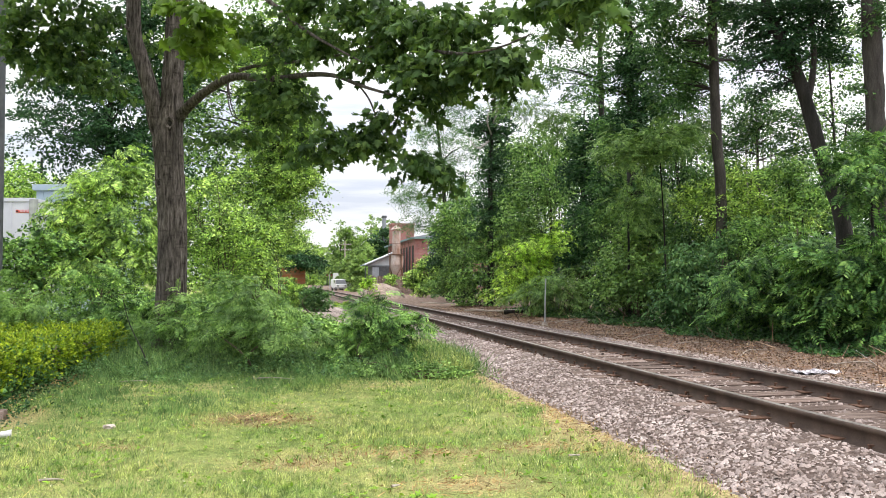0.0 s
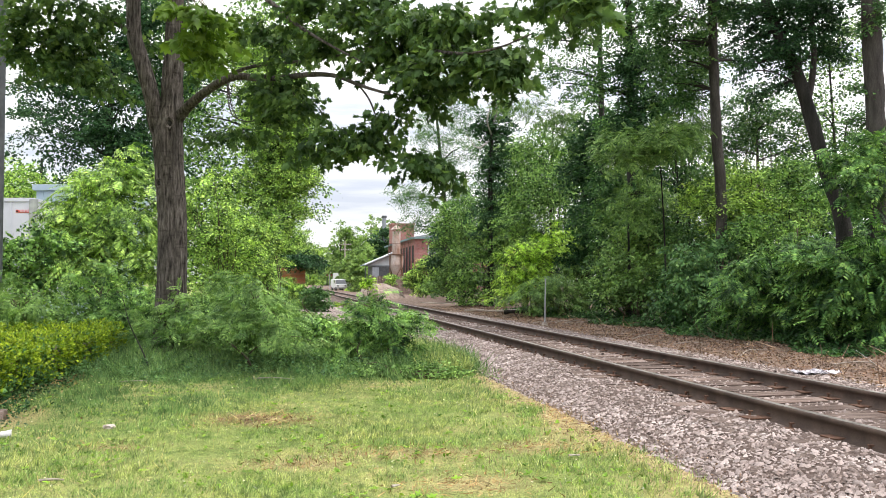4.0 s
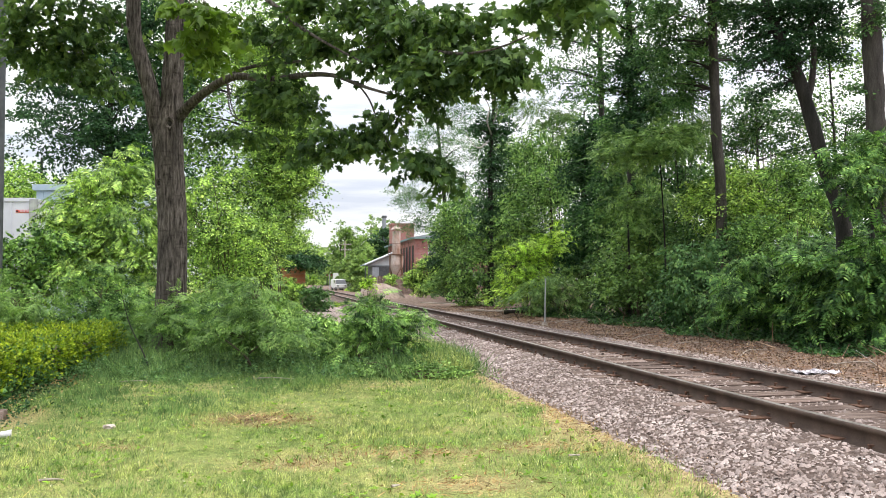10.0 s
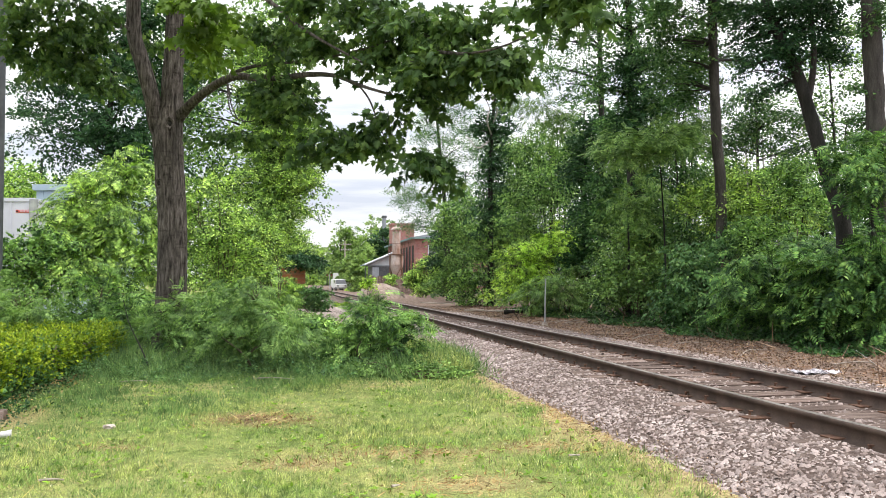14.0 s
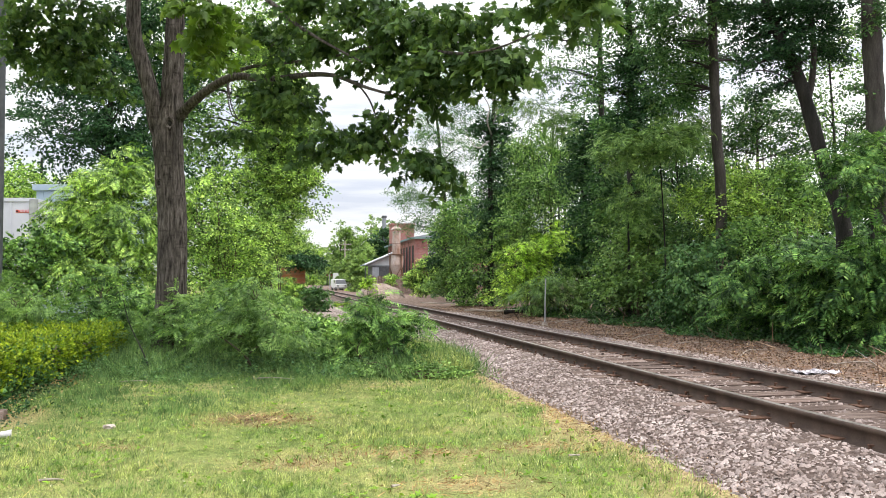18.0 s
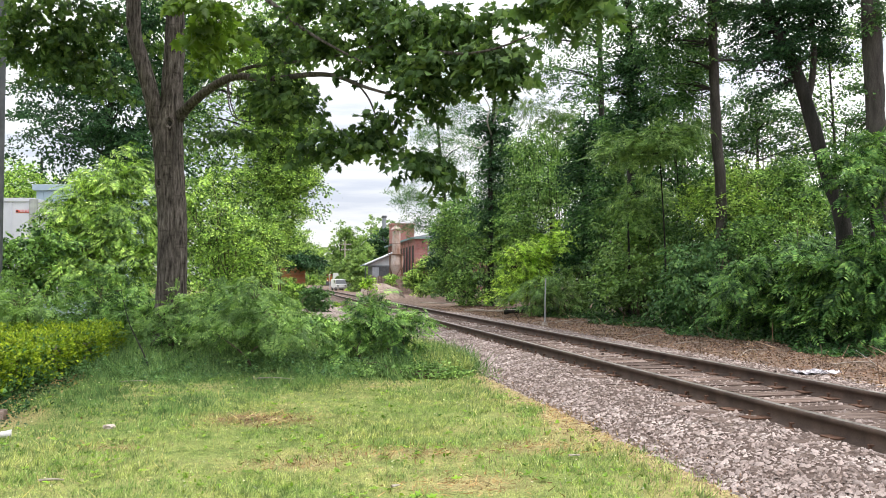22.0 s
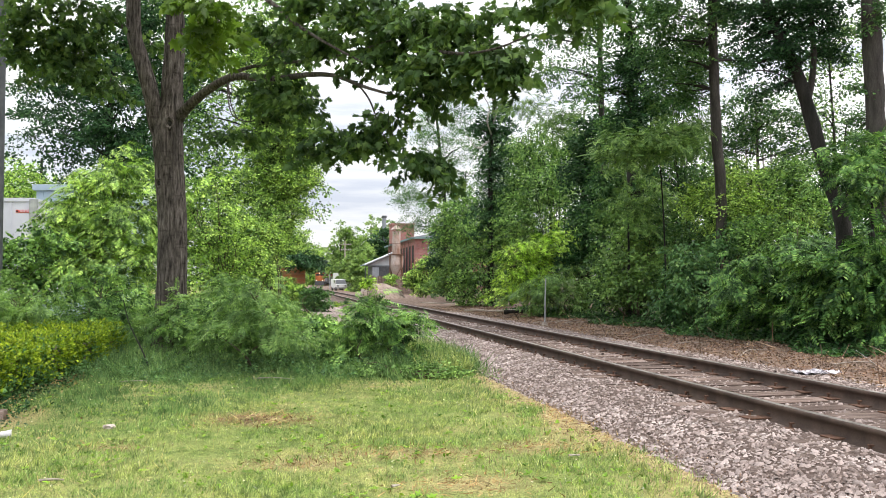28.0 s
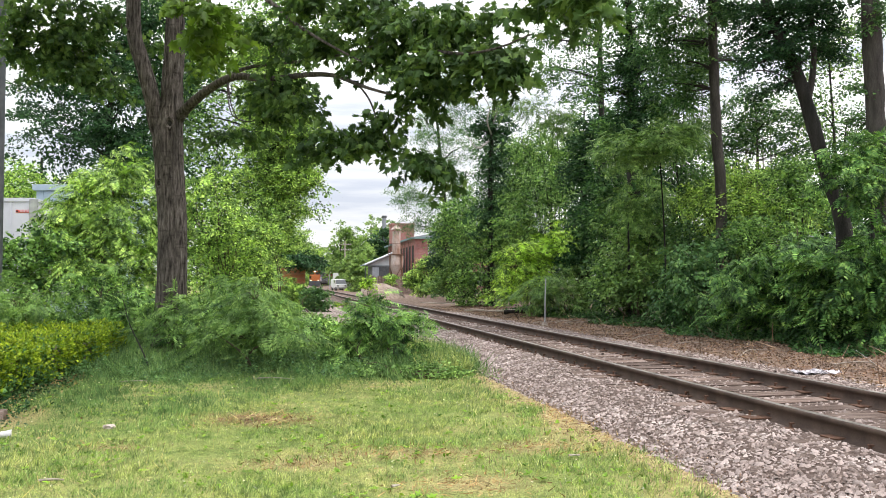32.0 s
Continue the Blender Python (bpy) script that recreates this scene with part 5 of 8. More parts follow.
    tree("understorey_tree", "leafy tree filling the middle of the wood", 6.95, 33, [(0, 0, 0), (2.98, 14, 5.18), (2.86, 14, 9.68)], 0.1, [(-0.39, -0.4, 5.12, 0.88, 0.71, 0.97, 72), (-0.07, 0, 6.97, 0.9, 0.72, 0.76, 63), (-0.77, -0.6, 3.55, 0.79, 0.63, 0.88, 58), (1.06, 0, 6.75, 0.9, 0.72, 0.81, 58)], 0.12, WOODS, "diamond", 46, 0.3, 0.8, 129, core=3.0, flat=0.5, group="understorey of the wood")
    tree("understorey_tree", "leafy tree filling the bend of the wood", 3.94, 48, [(0, 0, 0), (1.74, 21, 6.97), (1.52, 21, 10.74)], 0.1, [(0.15, -0.4, 6.85, 1.1, 0.88, 1.42, 72), (-0.14, 0, 8.87, 0.85, 0.68, 0.98, 43), (-0.55, -1, 3.9, 1.15, 0.92, 1.27, 63), (1.17, 0, 7.88, 0.98, 0.78, 1.3, 52)], 0.13, LOCUST, "diamond", 50, 0.34, 0.8, 130, core=3.0, flat=0.5, group="understorey of the wood")
    tree("understorey_tree", "airy small-leaved tree with light between its twigs", 11.02, 29, [(0, 0, 0), (0.04, 0, 3.71), (-0.02, 0, 6.29), (-0.09, 0, 8.29)], 0.05, [(-0.35, -0.4, 7.6, 0.85, 0.68, 0.66, 44), (0.71, -0.4, 6.91, 0.78, 0.62, 0.62, 40), (-0.02, 0, 6.39, 0.98, 0.79, 0.55, 50), (1.18, -0.4, 5.83, 0.66, 0.53, 0.54, 40), (-0.61, 0, 6.89, 0.59, 0.5, 0.55, 26), (-1.02, 0, 5.99, 0.59, 0.5, 0.43, 20), (1.19, 0, 8.09, 0.59, 0.5, 0.39, 14)], 0.1, IVYGREEN, "diamond", 40, 0.26, 1.0, 131, core=0.4, flat=0.5, group="understorey of the wood", bark=WOODBARK)
    tree("understorey_tree", "airy small-leaved tree with light between its twigs", 12.61, 26, [(0, 0, 0), (0.04, 0, 3.47), (-0, 0, 5.78)], 0.07, [(-0.1, -0.4, 6.33, 0.42, 0.5, 0.35, 8), (-0, 0, 5.69, 0.6, 0.5, 0.28, 12), (-0.64, 0, 5.07, 0.6, 0.5, 0.35, 14)], 0.09, IVYGREEN, "diamond", 36, 0.24, 1.0, 132, core=0.3, flat=0.5, group="understorey of the wood")
    # bare stems deeper in the wood
    tree("bare_stem", "thin bare grey stem deeper in the wood", 12.03, 33, [(0, 0, 0), (0.08, 0, 3.59), (0.02, 0, 7.31)], 0.06, [(0.09, 0, 7.31, 0.22, 0.5, 0.18, 4)], 0.1, WOODS, "diamond", 20, 0.2, 0, 140, core=0, flat=0.5, group="bare stems in the wood", bark=OLDWOODBARK)
    tree("bare_stem", "thin bare grey stem deeper in the wood", 12.43, 33, [(0, 0, 0), (0.08, 0, 3.59), (0.03, 0, 7.77)], 0.06, [(0.1, 0, 7.77, 0.22, 0.5, 0.18, 4)], 0.1, WOODS, "diamond", 20, 0.2, 0, 141, core=0, flat=0.5, group="bare stems in the wood", bark=OLDWOODBARK)
    tree("bare_stem", "thin bare grey stem deeper in the wood", 12.7, 33, [(0, 0, 0), (0.08, 0, 3.59), (0.02, 0, 7.2)], 0.06, [(0.09, 0, 7.2, 0.22, 0.5, 0.18, 4)], 0.1, WOODS, "diamond", 20, 0.2, 0, 142, core=0, flat=0.5, group="bare stems in the wood", bark=OLDWOODBARK)
    tree("bare_stem", "thin bare grey stem deeper in the wood", 13.01, 33, [(0, 0, 0), (0.08, 0, 3.59), (0.03, 0, 7.43)], 0.06, [(0.1, 0, 7.43, 0.22, 0.5, 0.18, 4)], 0.1, WOODS, "diamond", 20, 0.2, 0, 143, core=0, flat=0.5, group="bare stems in the wood", bark=OLDWOODBARK)
    tree("bare_stem", "thin bare grey stem deeper in the wood", 13.21, 33, [(0, 0, 0), (0.08, 0, 3.59), (0.02, 0, 6.86)], 0.06, [(0.09, 0, 6.86, 0.22, 0.5, 0.18, 4)], 0.1, WOODS, "diamond", 20, 0.2, 0, 144, core=0, flat=0.5, group="bare stems in the wood", bark=OLDWOODBARK)
    # tall trees
    tree("tall_tree", "tall slender tree with bare lower trunk in the wood", 8.37, 25, [(0, 0, 0), (-0.01, 0, 4.24), (-0.11, 0, 5.61), (-0.17, 0, 7.85), (-0.19, 0, 9.93), (-0.19, 0, 12.55)], 0.17, [(-1.34, -0.4, 9.28, 0.92, 0.73, 0.6, 50), (-0.2, 0, 9.75, 0.68, 0.54, 0.44, 30), (0.8, 0.4, 9.71, 0.59, 0.5, 0.38, 22), (-0.99, 0, 8.02, 0.61, 0.5, 0.44, 24), (0.85, 0.6, 8.18, 0.45, 0.5, 0.28, 10), (-1.61, 0.2, 8.68, 0.77, 0.62, 0.58, 44), (-0.51, 0.4, 8.83, 0.59, 0.5, 0.52, 34), (-1.43, 0.6, 7.47, 0.78, 0.62, 0.49, 36), (-0.59, 0.8, 7.25, 0.63, 0.5, 0.42, 24)], 0.085, WOODS, "diamond", 56, 0.22, 0.7, 150, core=0.7, flat=0.5, r1=0.13, group="tall trees of the wood", bark=WOODBARK, crown=[(0.13, 0, 12.2, 3.2, 3, 1.6, 92), (-0.87, -1, 14.5, 2.6, 2.4, 1.4, 60)])
    lean = tree("leaning_tree", "dark leaning tree with a narrow fork in the wood", 9.49, 19.5, [(0, 0, 0), (-0.11, 0, 2.67), (-0.38, 0, 3.6), (-0.69, 0, 4.67), (-0.98, 0, 5.81), (-1.29, 0, 6.62), (-1.62, 0, 7.3), (-1.83, 0, 8.04), (-1.95, 0, 9.67)], 0.2, [(-1.75, -0.1, 7.47, 0.47, 0.5, 0.45, 44), (-1.45, -0.3, 6.74, 0.44, 0.5, 0.31, 30), (-0.6, 0.1, 7.53, 0.45, 0.5, 0.53, 40), (-0.38, 0.3, 6.84, 0.32, 0.5, 0.32, 20), (-2.16, 0.1, 6.44, 0.35, 0.5, 0.21, 12), (-1.82, 0.3, 5.88, 0.35, 0.5, 0.16, 10), (-1.15, -0.1, 7.8, 0.45, 0.5, 0.26, 28), (-2.13, 0.3, 7.73, 0.46, 0.5, 0.32, 24), (-2.28, 0.5, 7.1, 0.33, 0.5, 0.24, 12), (-0.12, 0.4, 7.9, 0.3, 0.5, 0.24, 12), (-1.48, 0.3, 6.5, 0.38, 0.5, 0.27, 16)], 0.08, DEEP, "diamond", 52, 0.19, 0.7, 151, core=0.7, flat=0.5, r1=0.09, group="tall trees of the wood", crown=[(-2.29, 0, 10.6, 2.8, 2.6, 1.5, 88), (-0.49, 0.5, 12.5, 2.6, 2.6, 1.4, 72)])
    wood(lean, "limb", [(-0.9, 0, 5.54), (-0.77, 0, 6.15), (-0.72, 0, 6.82), (-0.75, 0, 7.5), (-0.8, 0, 8.45)], 0.085, 0.04, 24, 10, WOODBARK)
    wood(lean, "limb", [(-0.94, 0, 5.81), (-1.36, 0.1, 6.17), (-1.85, 0.2, 6.36), (-2.36, 0.3, 6.29)], 0.03, 0.01, 16, 7, WOODBARK)
    tree("tall_tree", "stout dark trunk at the near end of the wood", 9.67, 18.4, [(0, 0, 0), (0.01, 0, 3.48), (-0.03, 0, 4.61), (-0.08, 0, 6.13), (-0.12, 0, 7.66), (-0.14, 0, 9.2)], 0.22, [(0.04, -0.2, 7.22, 0.25, 0.5, 0.32, 20), (-0.37, 0.2, 5.8, 0.2, 0.5, 0.18, 8), (-0.23, 0.4, 5.01, 0.23, 0.5, 0.15, 8)], 0.085, WOODS, "diamond", 44, 0.19, 0.5, 152, core=0.5, flat=0.5, r1=0.19, group="tall trees of the wood", bark=WOODBARK, crown=[(-0.07, 0, 10.6, 3, 2.8, 1.5, 88), (1.83, 0.6, 12.5, 2.6, 2.6, 1.4, 72)])
    tree("ivy_clad_tree", "tall tree with its trunk wrapped in dark ivy", 6.9, 30.5, [(0, 0, 0), (0.04, 0, 5.5), (0.02, 0, 8.65), (-0.03, 0, 11.82), (-0.05, 0, 14.37)], 0.22, [(0.04, -0.3, 8.99, 0.45, 0.5, 1.23, 50), (-0.01, -0.3, 7.22, 0.37, 0.5, 0.82, 40), (-0.71, -0.5, 10.81, 1.02, 0.81, 0.69, 26), (0.55, 0, 10.86, 1.03, 0.83, 0.83, 30), (0.78, -0.5, 4.82, 0.49, 0.5, 1.02, 44), (0.55, -0.9, 2.96, 0.52, 0.5, 1, 44), (-0.8, 0.1, 9.51, 0.75, 0.6, 0.71, 16), (-1.02, 0.1, 8.46, 0.71, 0.56, 0.54, 14), (0.92, -0.1, 9.25, 0.74, 0.59, 0.74, 34), (1.12, -0.1, 7.78, 0.7, 0.56, 0.49, 24), (0.11, -0.1, 11.78, 1.24, 0.99, 0.49, 18)], 0.12, DEEP, "diamond", 46, 0.28, 0.4, 153, core=3.0, flat=0.5, group="tall trees of the wood", crown=[(-0.4, 0, 14.2, 3.4, 3, 1.6, 92)], upper=(2, WOODS, 1.5))
    tree("ivy_clad_tree", "broad column of ivy over a dead trunk", 5.95, 35, [(0, 0, 0), (0.02, 0, 3.73), (-0.03, 0, 7.31)], 0.2, [(-0.15, -0.4, 6.3, 0.7, 0.56, 1.17, 56), (-0.08, -0.6, 4.15, 0.79, 0.63, 1.17, 60), (-0.3, -0.4, 2.29, 0.75, 0.6, 1.17, 56), (0.52, 0, 7.79, 0.62, 0.5, 0.71, 30)], 0.13, DEEP, "diamond", 46, 0.3, 0.4, 154, core=4.0, flat=0.5, group="tall trees of the wood")
    tree("tall_tree", "tall airy tree leaning its boughs over the track", 7.16, 38, [(0, 0, 0), (0.12, 0, 6.52), (0.08, 0, 11.75), (0.01, 0, 16.51)], 0.2, [(-0.92, -1, 12.5, 0.9, 0.72, 0.75, 24), (-2.25, -1.4, 10.86, 0.89, 0.71, 0.4, 18), (-1.55, -1, 13.27, 1, 0.8, 0.5, 26), (-0.61, -0.6, 9.78, 0.86, 0.69, 0.86, 14), (-1.69, -1, 10.2, 0.75, 0.6, 0.3, 8), (-0.47, -0.6, 11.33, 0.86, 0.69, 0.86, 22), (-2.74, -1.4, 12.13, 0.74, 0.6, 0.4, 18), (-1.16, -1, 14.05, 1.25, 1, 0.5, 24)], 0.11, WOODS, "diamond", 50, 0.3, 0.9, 155, core=0.6, flat=0.5, group="tall trees of the wood", crown=[(-1.16, 0, 17, 3.6, 3, 1.8, 100)])
    vines = tree("vine_draped_tree", "column of vines swallowing a dead tree", 2.64, 46.4, [(0, 0, 0), (-0.01, -0.4, 6.04), (0.06, -0.4, 9.5), (0.32, -0.4, 12.35)], 0.18, [(0.12, -0.4, 9.82, 0.62, 0.5, 1.25, 44), (-0.01, -0.4, 7.61, 0.75, 0.6, 1.25, 50), (-0.08, -0.4, 5.1, 0.75, 0.6, 1.37, 50), (0.88, 0, 10.85, 0.5, 0.5, 0.94, 22), (-0.71, 0, 9.89, 0.44, 0.5, 0.63, 14)], 0.13, DEEP, "diamond", 50, 0.3, 0.4, 156, core=3.0, flat=0.5, group="tall trees of the wood")
    wood(vines, "bare_branch", [(0.06, -0.4, 9.5), (-0.24, -1.4, 10.1), (-0.12, -1.4, 10.87), (-0.55, -1.4, 11.65)], 0.05, 0.02, 16, 7, OLDWOODBARK)
    wood(vines, "bare_branch", [(0.12, -0.4, 10.14), (0.31, -1.4, 10.72), (0, -1.4, 11.49), (0.25, -1.4, 12.18)], 0.05, 0.02, 16, 7, OLDWOODBARK)
    wood(vines, "bare_branch", [(-0.07, -0.4, 9.19), (-0.77, -1.4, 8.65), (-1.35, -1.4, 9.33)], 0.05, 0.02, 16, 7, OLDWOODBARK)
    tree("willow_like_tree", "airy small-leaved green tree at the end of the wood", 0.45, 61, [(0, 0, 0), (-0.21, 0, 5.49), (-0.62, 0, 10.49), (-1.04, 0, 14.68)], 0.2, [(-1.24, -0.5, 12.49, 1.8, 1.44, 1.39, 64), (0.63, 0, 14.26, 1.82, 1.46, 1.57, 64), (-2.25, -1, 7.06, 1.63, 1.3, 1.22, 44), (-2.86, -1, 7.47, 1.22, 0.98, 0.65, 20), (-0.62, -1, 8.7, 1.63, 1.3, 1.38, 44), (-1.44, -0.5, 10, 1.72, 1.38, 1.31, 64), (1.04, 0, 11.32, 1.65, 1.32, 1.82, 70), (-0.21, -1, 6.24, 1.46, 1.17, 1.22, 44), (-2.47, -0.5, 5.46, 1.23, 0.98, 0.66, 24), (-0.2, 0.5, 16.06, 1.83, 1.47, 1.08, 44)], 0.1, WOODS, "diamond", 60, 0.42, 0.6, 157, core=1.2, flat=0.4, group="tall trees of the wood")
    tree("dark_leaved_tree", "dark leafy tree between the factory and the wood", 0.72, 66, [(0, 0, 0), (0, 0, 4.93)], 0.2, [(-0.36, -1, 5.54, 1.06, 0.85, 1.32, 36), (0.34, -1, 4.44, 1.5, 1.2, 1.76, 50), (-0.8, -0.5, 3.35, 0.89, 0.71, 1.15, 30)], 0.17, DEEP, "diamond", 40, 0.4, 0.5, 158, core=3.0, flat=0.5, group="tall trees of the wood")
    # the wood goes on behind
    tree("background_tree", "tree deeper in the wood", 15.37, 30, [(0, 0, 0), (0.04, 0, 3.08), (0.15, 0, 4.7)], 0.12, [(-0.06, 0, 4.19, 0.83, 0.66, 0.69, 34), (0.55, 0, 3.08, 1.04, 0.83, 0.9, 34), (-0.4, 0, 2.21, 1.04, 0.83, 0.9, 34)], 0.17, WOODS, "diamond", 34, 0.36, 0, 200, core=2.0, flat=0.5, group="trees deeper in the wood", twigs=0, limbs=False)
    tree("background_tree", "tree deeper in the wood", 15, 33, [(0, 0, 0), (0.03, 0, 3.25), (0.16, 0, 5.03)], 0.12, [(-0.08, 0, 4.48, 0.83, 0.66, 0.76, 34), (0.55, 0, 3.25, 1.04, 0.83, 0.99, 34), (-0.4, 0, 2.3, 1.04, 0.83, 0.99, 34)], 0.17, LOCUST, "diamond", 34, 0.36, 0, 201, core=2.0, flat=0.5, group="trees deeper in the wood", twigs=0, limbs=False)
    tree("background_tree", "tree deeper in the wood", 14.78, 36, [(0, 0, 0), (0.04, 0, 3.92), (0.18, 0, 6.35)], 0.12, [(-0.08, 0, 5.57, 0.83, 0.66, 1.03, 34), (0.56, 0, 3.92, 1.04, 0.83, 1.33, 34), (-0.39, 0, 2.63, 1.04, 0.83, 1.33, 34)], 0.17, LOCUST, "diamond", 34, 0.36, 0, 202, core=2.0, flat=0.5, group="trees deeper in the wood", twigs=0, limbs=False)
    tree("background_tree", "tree deeper in the wood", 12.46, 34, [(0, 0, 0), (0.03, 0, 3.66), (0.16, 0, 5.84)], 0.12, [(-0.08, 0, 5.14, 0.83, 0.66, 0.92, 34), (0.55, 0, 3.66, 1.04, 0.83, 1.2, 34), (-0.4, 0, 2.5, 1.04, 0.83, 1.2, 34)], 0.17, FRESH, "diamond", 34, 0.36, 0, 203, core=2.0, flat=0.5, group="trees deeper in the wood", twigs=0, limbs=False)
    tree("background_tree", "tree deeper in the wood", 12.38, 38, [(0, 0, 0), (0.04, 0, 4.45), (0.18, 0, 7.41)], 0.12, [(-0.09, 0, 6.44, 0.83, 0.66, 1.24, 34), (0.56, 0, 4.45, 1.04, 0.83, 1.61, 34), (-0.4, 0, 2.9, 1.04, 0.83, 1.61, 34)], 0.17, LOCUST, "diamond", 34, 0.36, 0, 204, core=2.0, flat=0.5, group="trees deeper in the wood", twigs=0, limbs=False)
    tree("background_tree", "tree deeper in the wood", 11.41, 40, [(0, 0, 0), (0.04, 0, 5.29), (0.2, 0, 9.1)], 0.12, [(-0.09, 0, 7.83, 0.83, 0.66, 1.57, 40), (0.57, 0, 5.29, 1.04, 0.83, 2.05, 40), (-0.39, 0, 3.32, 1.04, 0.83, 2.05, 40)], 0.17, WOODS, "diamond", 34, 0.36, 0, 205, core=2.0, flat=0.5, group="trees deeper in the wood", twigs=0, limbs=False)
    tree("background_tree", "tree deeper in the wood", 10.41, 42, [(0, 0, 0), (0.05, 0, 6.35), (0.21, 0, 11.22)], 0.12, [(-0.09, 0, 9.57, 0.83, 0.66, 1.99, 40), (0.57, 0, 6.35, 1.04, 0.83, 2.59, 40), (-0.39, 0, 3.84, 1.04, 0.83, 2.59, 40)], 0.17, DEEP, "diamond", 34, 0.36, 0, 206, core=2.0, flat=0.5, group="trees deeper in the wood", twigs=0, limbs=False)
    tree("background_tree", "tree deeper in the wood", 9.12, 44, [(0, 0, 0), (0.04, 0, 6.29), (0.2, 0, 11.09)], 0.12, [(-0.11, 0, 9.47, 0.83, 0.66, 1.97, 40), (0.56, 0, 6.29, 1.04, 0.83, 2.56, 40), (-0.4, 0, 3.81, 1.04, 0.83, 2.56, 40)], 0.17, WOODS, "diamond", 34, 0.36, 0, 207, core=2.0, flat=0.5, group="trees deeper in the wood", twigs=0, limbs=False)
    tree("background_tree", "tree deeper in the wood", 8.33, 50, [(0, 0, 0), (0.04, 0, 6.62), (0.21, 0, 11.72)], 0.12, [(-0.15, 0, 10.01, 0.83, 0.66, 2.1, 40), (0.56, 0, 6.62, 1.04, 0.83, 2.73, 40), (-0.4, 0, 3.98, 1.04, 0.83, 2.73, 40)], 0.17, WOODS, "diamond", 34, 0.36, 0, 208, core=2.0, flat=0.5, group="trees deeper in the wood", twigs=0, limbs=False)
    tree("background_tree", "tree deeper in the wood", 6.99, 54, [(0, 0, 0), (0.03, 0, 6.58), (0.2, 0, 11.63)], 0.12, [(-0.18, 0, 9.95, 0.83, 0.66, 2.09, 40), (0.55, 0, 6.58, 1.04, 0.83, 2.71, 40), (-0.4, 0, 3.96, 1.04, 0.83, 2.71, 40)], 0.17, LOCUST, "diamond", 34, 0.36, 0, 209, core=2.0, flat=0.5, group="trees deeper in the wood", twigs=0, limbs=False)
    tree("background_tree", "tree deeper in the wood", 5.34, 58, [(0, 0, 0), (0.02, 0, 6.47), (0.2, 0, 11.39)], 0.12, [(-0.21, 0, 9.77, 0.83, 0.66, 2.05, 40), (0.54, 0, 6.47, 1.04, 0.83, 2.66, 40), (-0.41, 0, 3.91, 1.04, 0.83, 2.66, 40)], 0.17, WOODS, "diamond", 34, 0.36, 0, 210, core=2.0, flat=0.5, group="trees deeper in the wood", twigs=0, limbs=False)
    tree("background_tree", "tree deeper in the wood", 3.73, 64, [(0, 0, 0), (0.01, 0, 6.78), (0.2, 0, 11.99)], 0.12, [(-0.24, 0, 10.28, 0.83, 0.66, 2.17, 40), (0.53, 0, 6.78, 1.04, 0.83, 2.82, 40), (-0.41, 0, 4.06, 1.04, 0.83, 2.82, 40)], 0.17, WOODS, "diamond", 34, 0.36, 0, 211, core=2.0, flat=0.5, group="trees deeper in the wood", twigs=0, limbs=False)
    tree("background_tree", "tree deeper in the wood", 1.76, 72, [(0, 0, 0), (0, 0, 6.24), (0.21, 0, 10.85)], 0.12, [(-0.29, 0, 9.38, 0.83, 0.66, 1.95, 34), (0.52, 0, 6.24, 1.04, 0.83, 2.54, 34), (-0.41, 0, 3.79, 1.04, 0.83, 2.54, 34)], 0.17, DEEP, "diamond", 34, 0.36, 0, 212, core=2.0, flat=0.5, group="trees deeper in the wood", twigs=0, limbs=False)
    tree("background_tree", "tree deeper in the wood", 0.05, 80, [(0, 0, 0), (0, 0, 4.06), (0.22, 0, 6.45)], 0.12, [(-0.33, 0, 5.8, 0.83, 0.66, 1.08, 34), (0.52, 0, 4.06, 1.04, 0.83, 1.41, 34), (-0.41, 0, 2.7, 1.04, 0.83, 1.41, 34)], 0.17, WOODS, "diamond", 34, 0.36, 0, 213, core=2.0, flat=0.5, group="trees deeper in the wood", twigs=0, limbs=False)
    tree("background_tree", "tree deeper in the wood", 17.46, 36, [(0, 0, 0), (0.04, 0, 3.18), (0.17, 0, 4.87)], 0.12, [(-0.09, 0, 4.36, 0.83, 0.66, 0.73, 34), (0.55, 0, 3.18, 1.04, 0.83, 0.95, 34), (-0.4, 0, 2.26, 1.04, 0.83, 0.95, 34)], 0.17, DEEP, "diamond", 34, 0.36, 0, 214, core=2.0, flat=0.5, group="trees deeper in the wood", twigs=0, limbs=False)
    tree("background_tree", "tree deeper in the wood", 15.08, 44, [(0, 0, 0), (0.03, 0, 3.89), (0.19, 0, 6.26)], 0.12, [(-0.12, 0, 5.52, 0.83, 0.66, 1.01, 34), (0.55, 0, 3.89, 1.04, 0.83, 1.32, 34), (-0.4, 0, 2.62, 1.04, 0.83, 1.32, 34)], 0.17, DEEP, "diamond", 34, 0.36, 0, 215, core=2.0, flat=0.5, group="trees deeper in the wood", twigs=0, limbs=False)
    tree("background_tree", "tree deeper in the wood", 10.7, 50, [(0, 0, 0), (0.03, 0, 4.74), (0.19, 0, 7.95)], 0.12, [(-0.16, 0, 6.93, 0.83, 0.66, 1.36, 34), (0.55, 0, 4.74, 1.04, 0.83, 1.76, 34), (-0.4, 0, 3.04, 1.04, 0.83, 1.76, 34)], 0.17, DEEP, "diamond", 34, 0.36, 0, 216, core=2.0, flat=0.5, group="trees deeper in the wood", twigs=0, limbs=False)
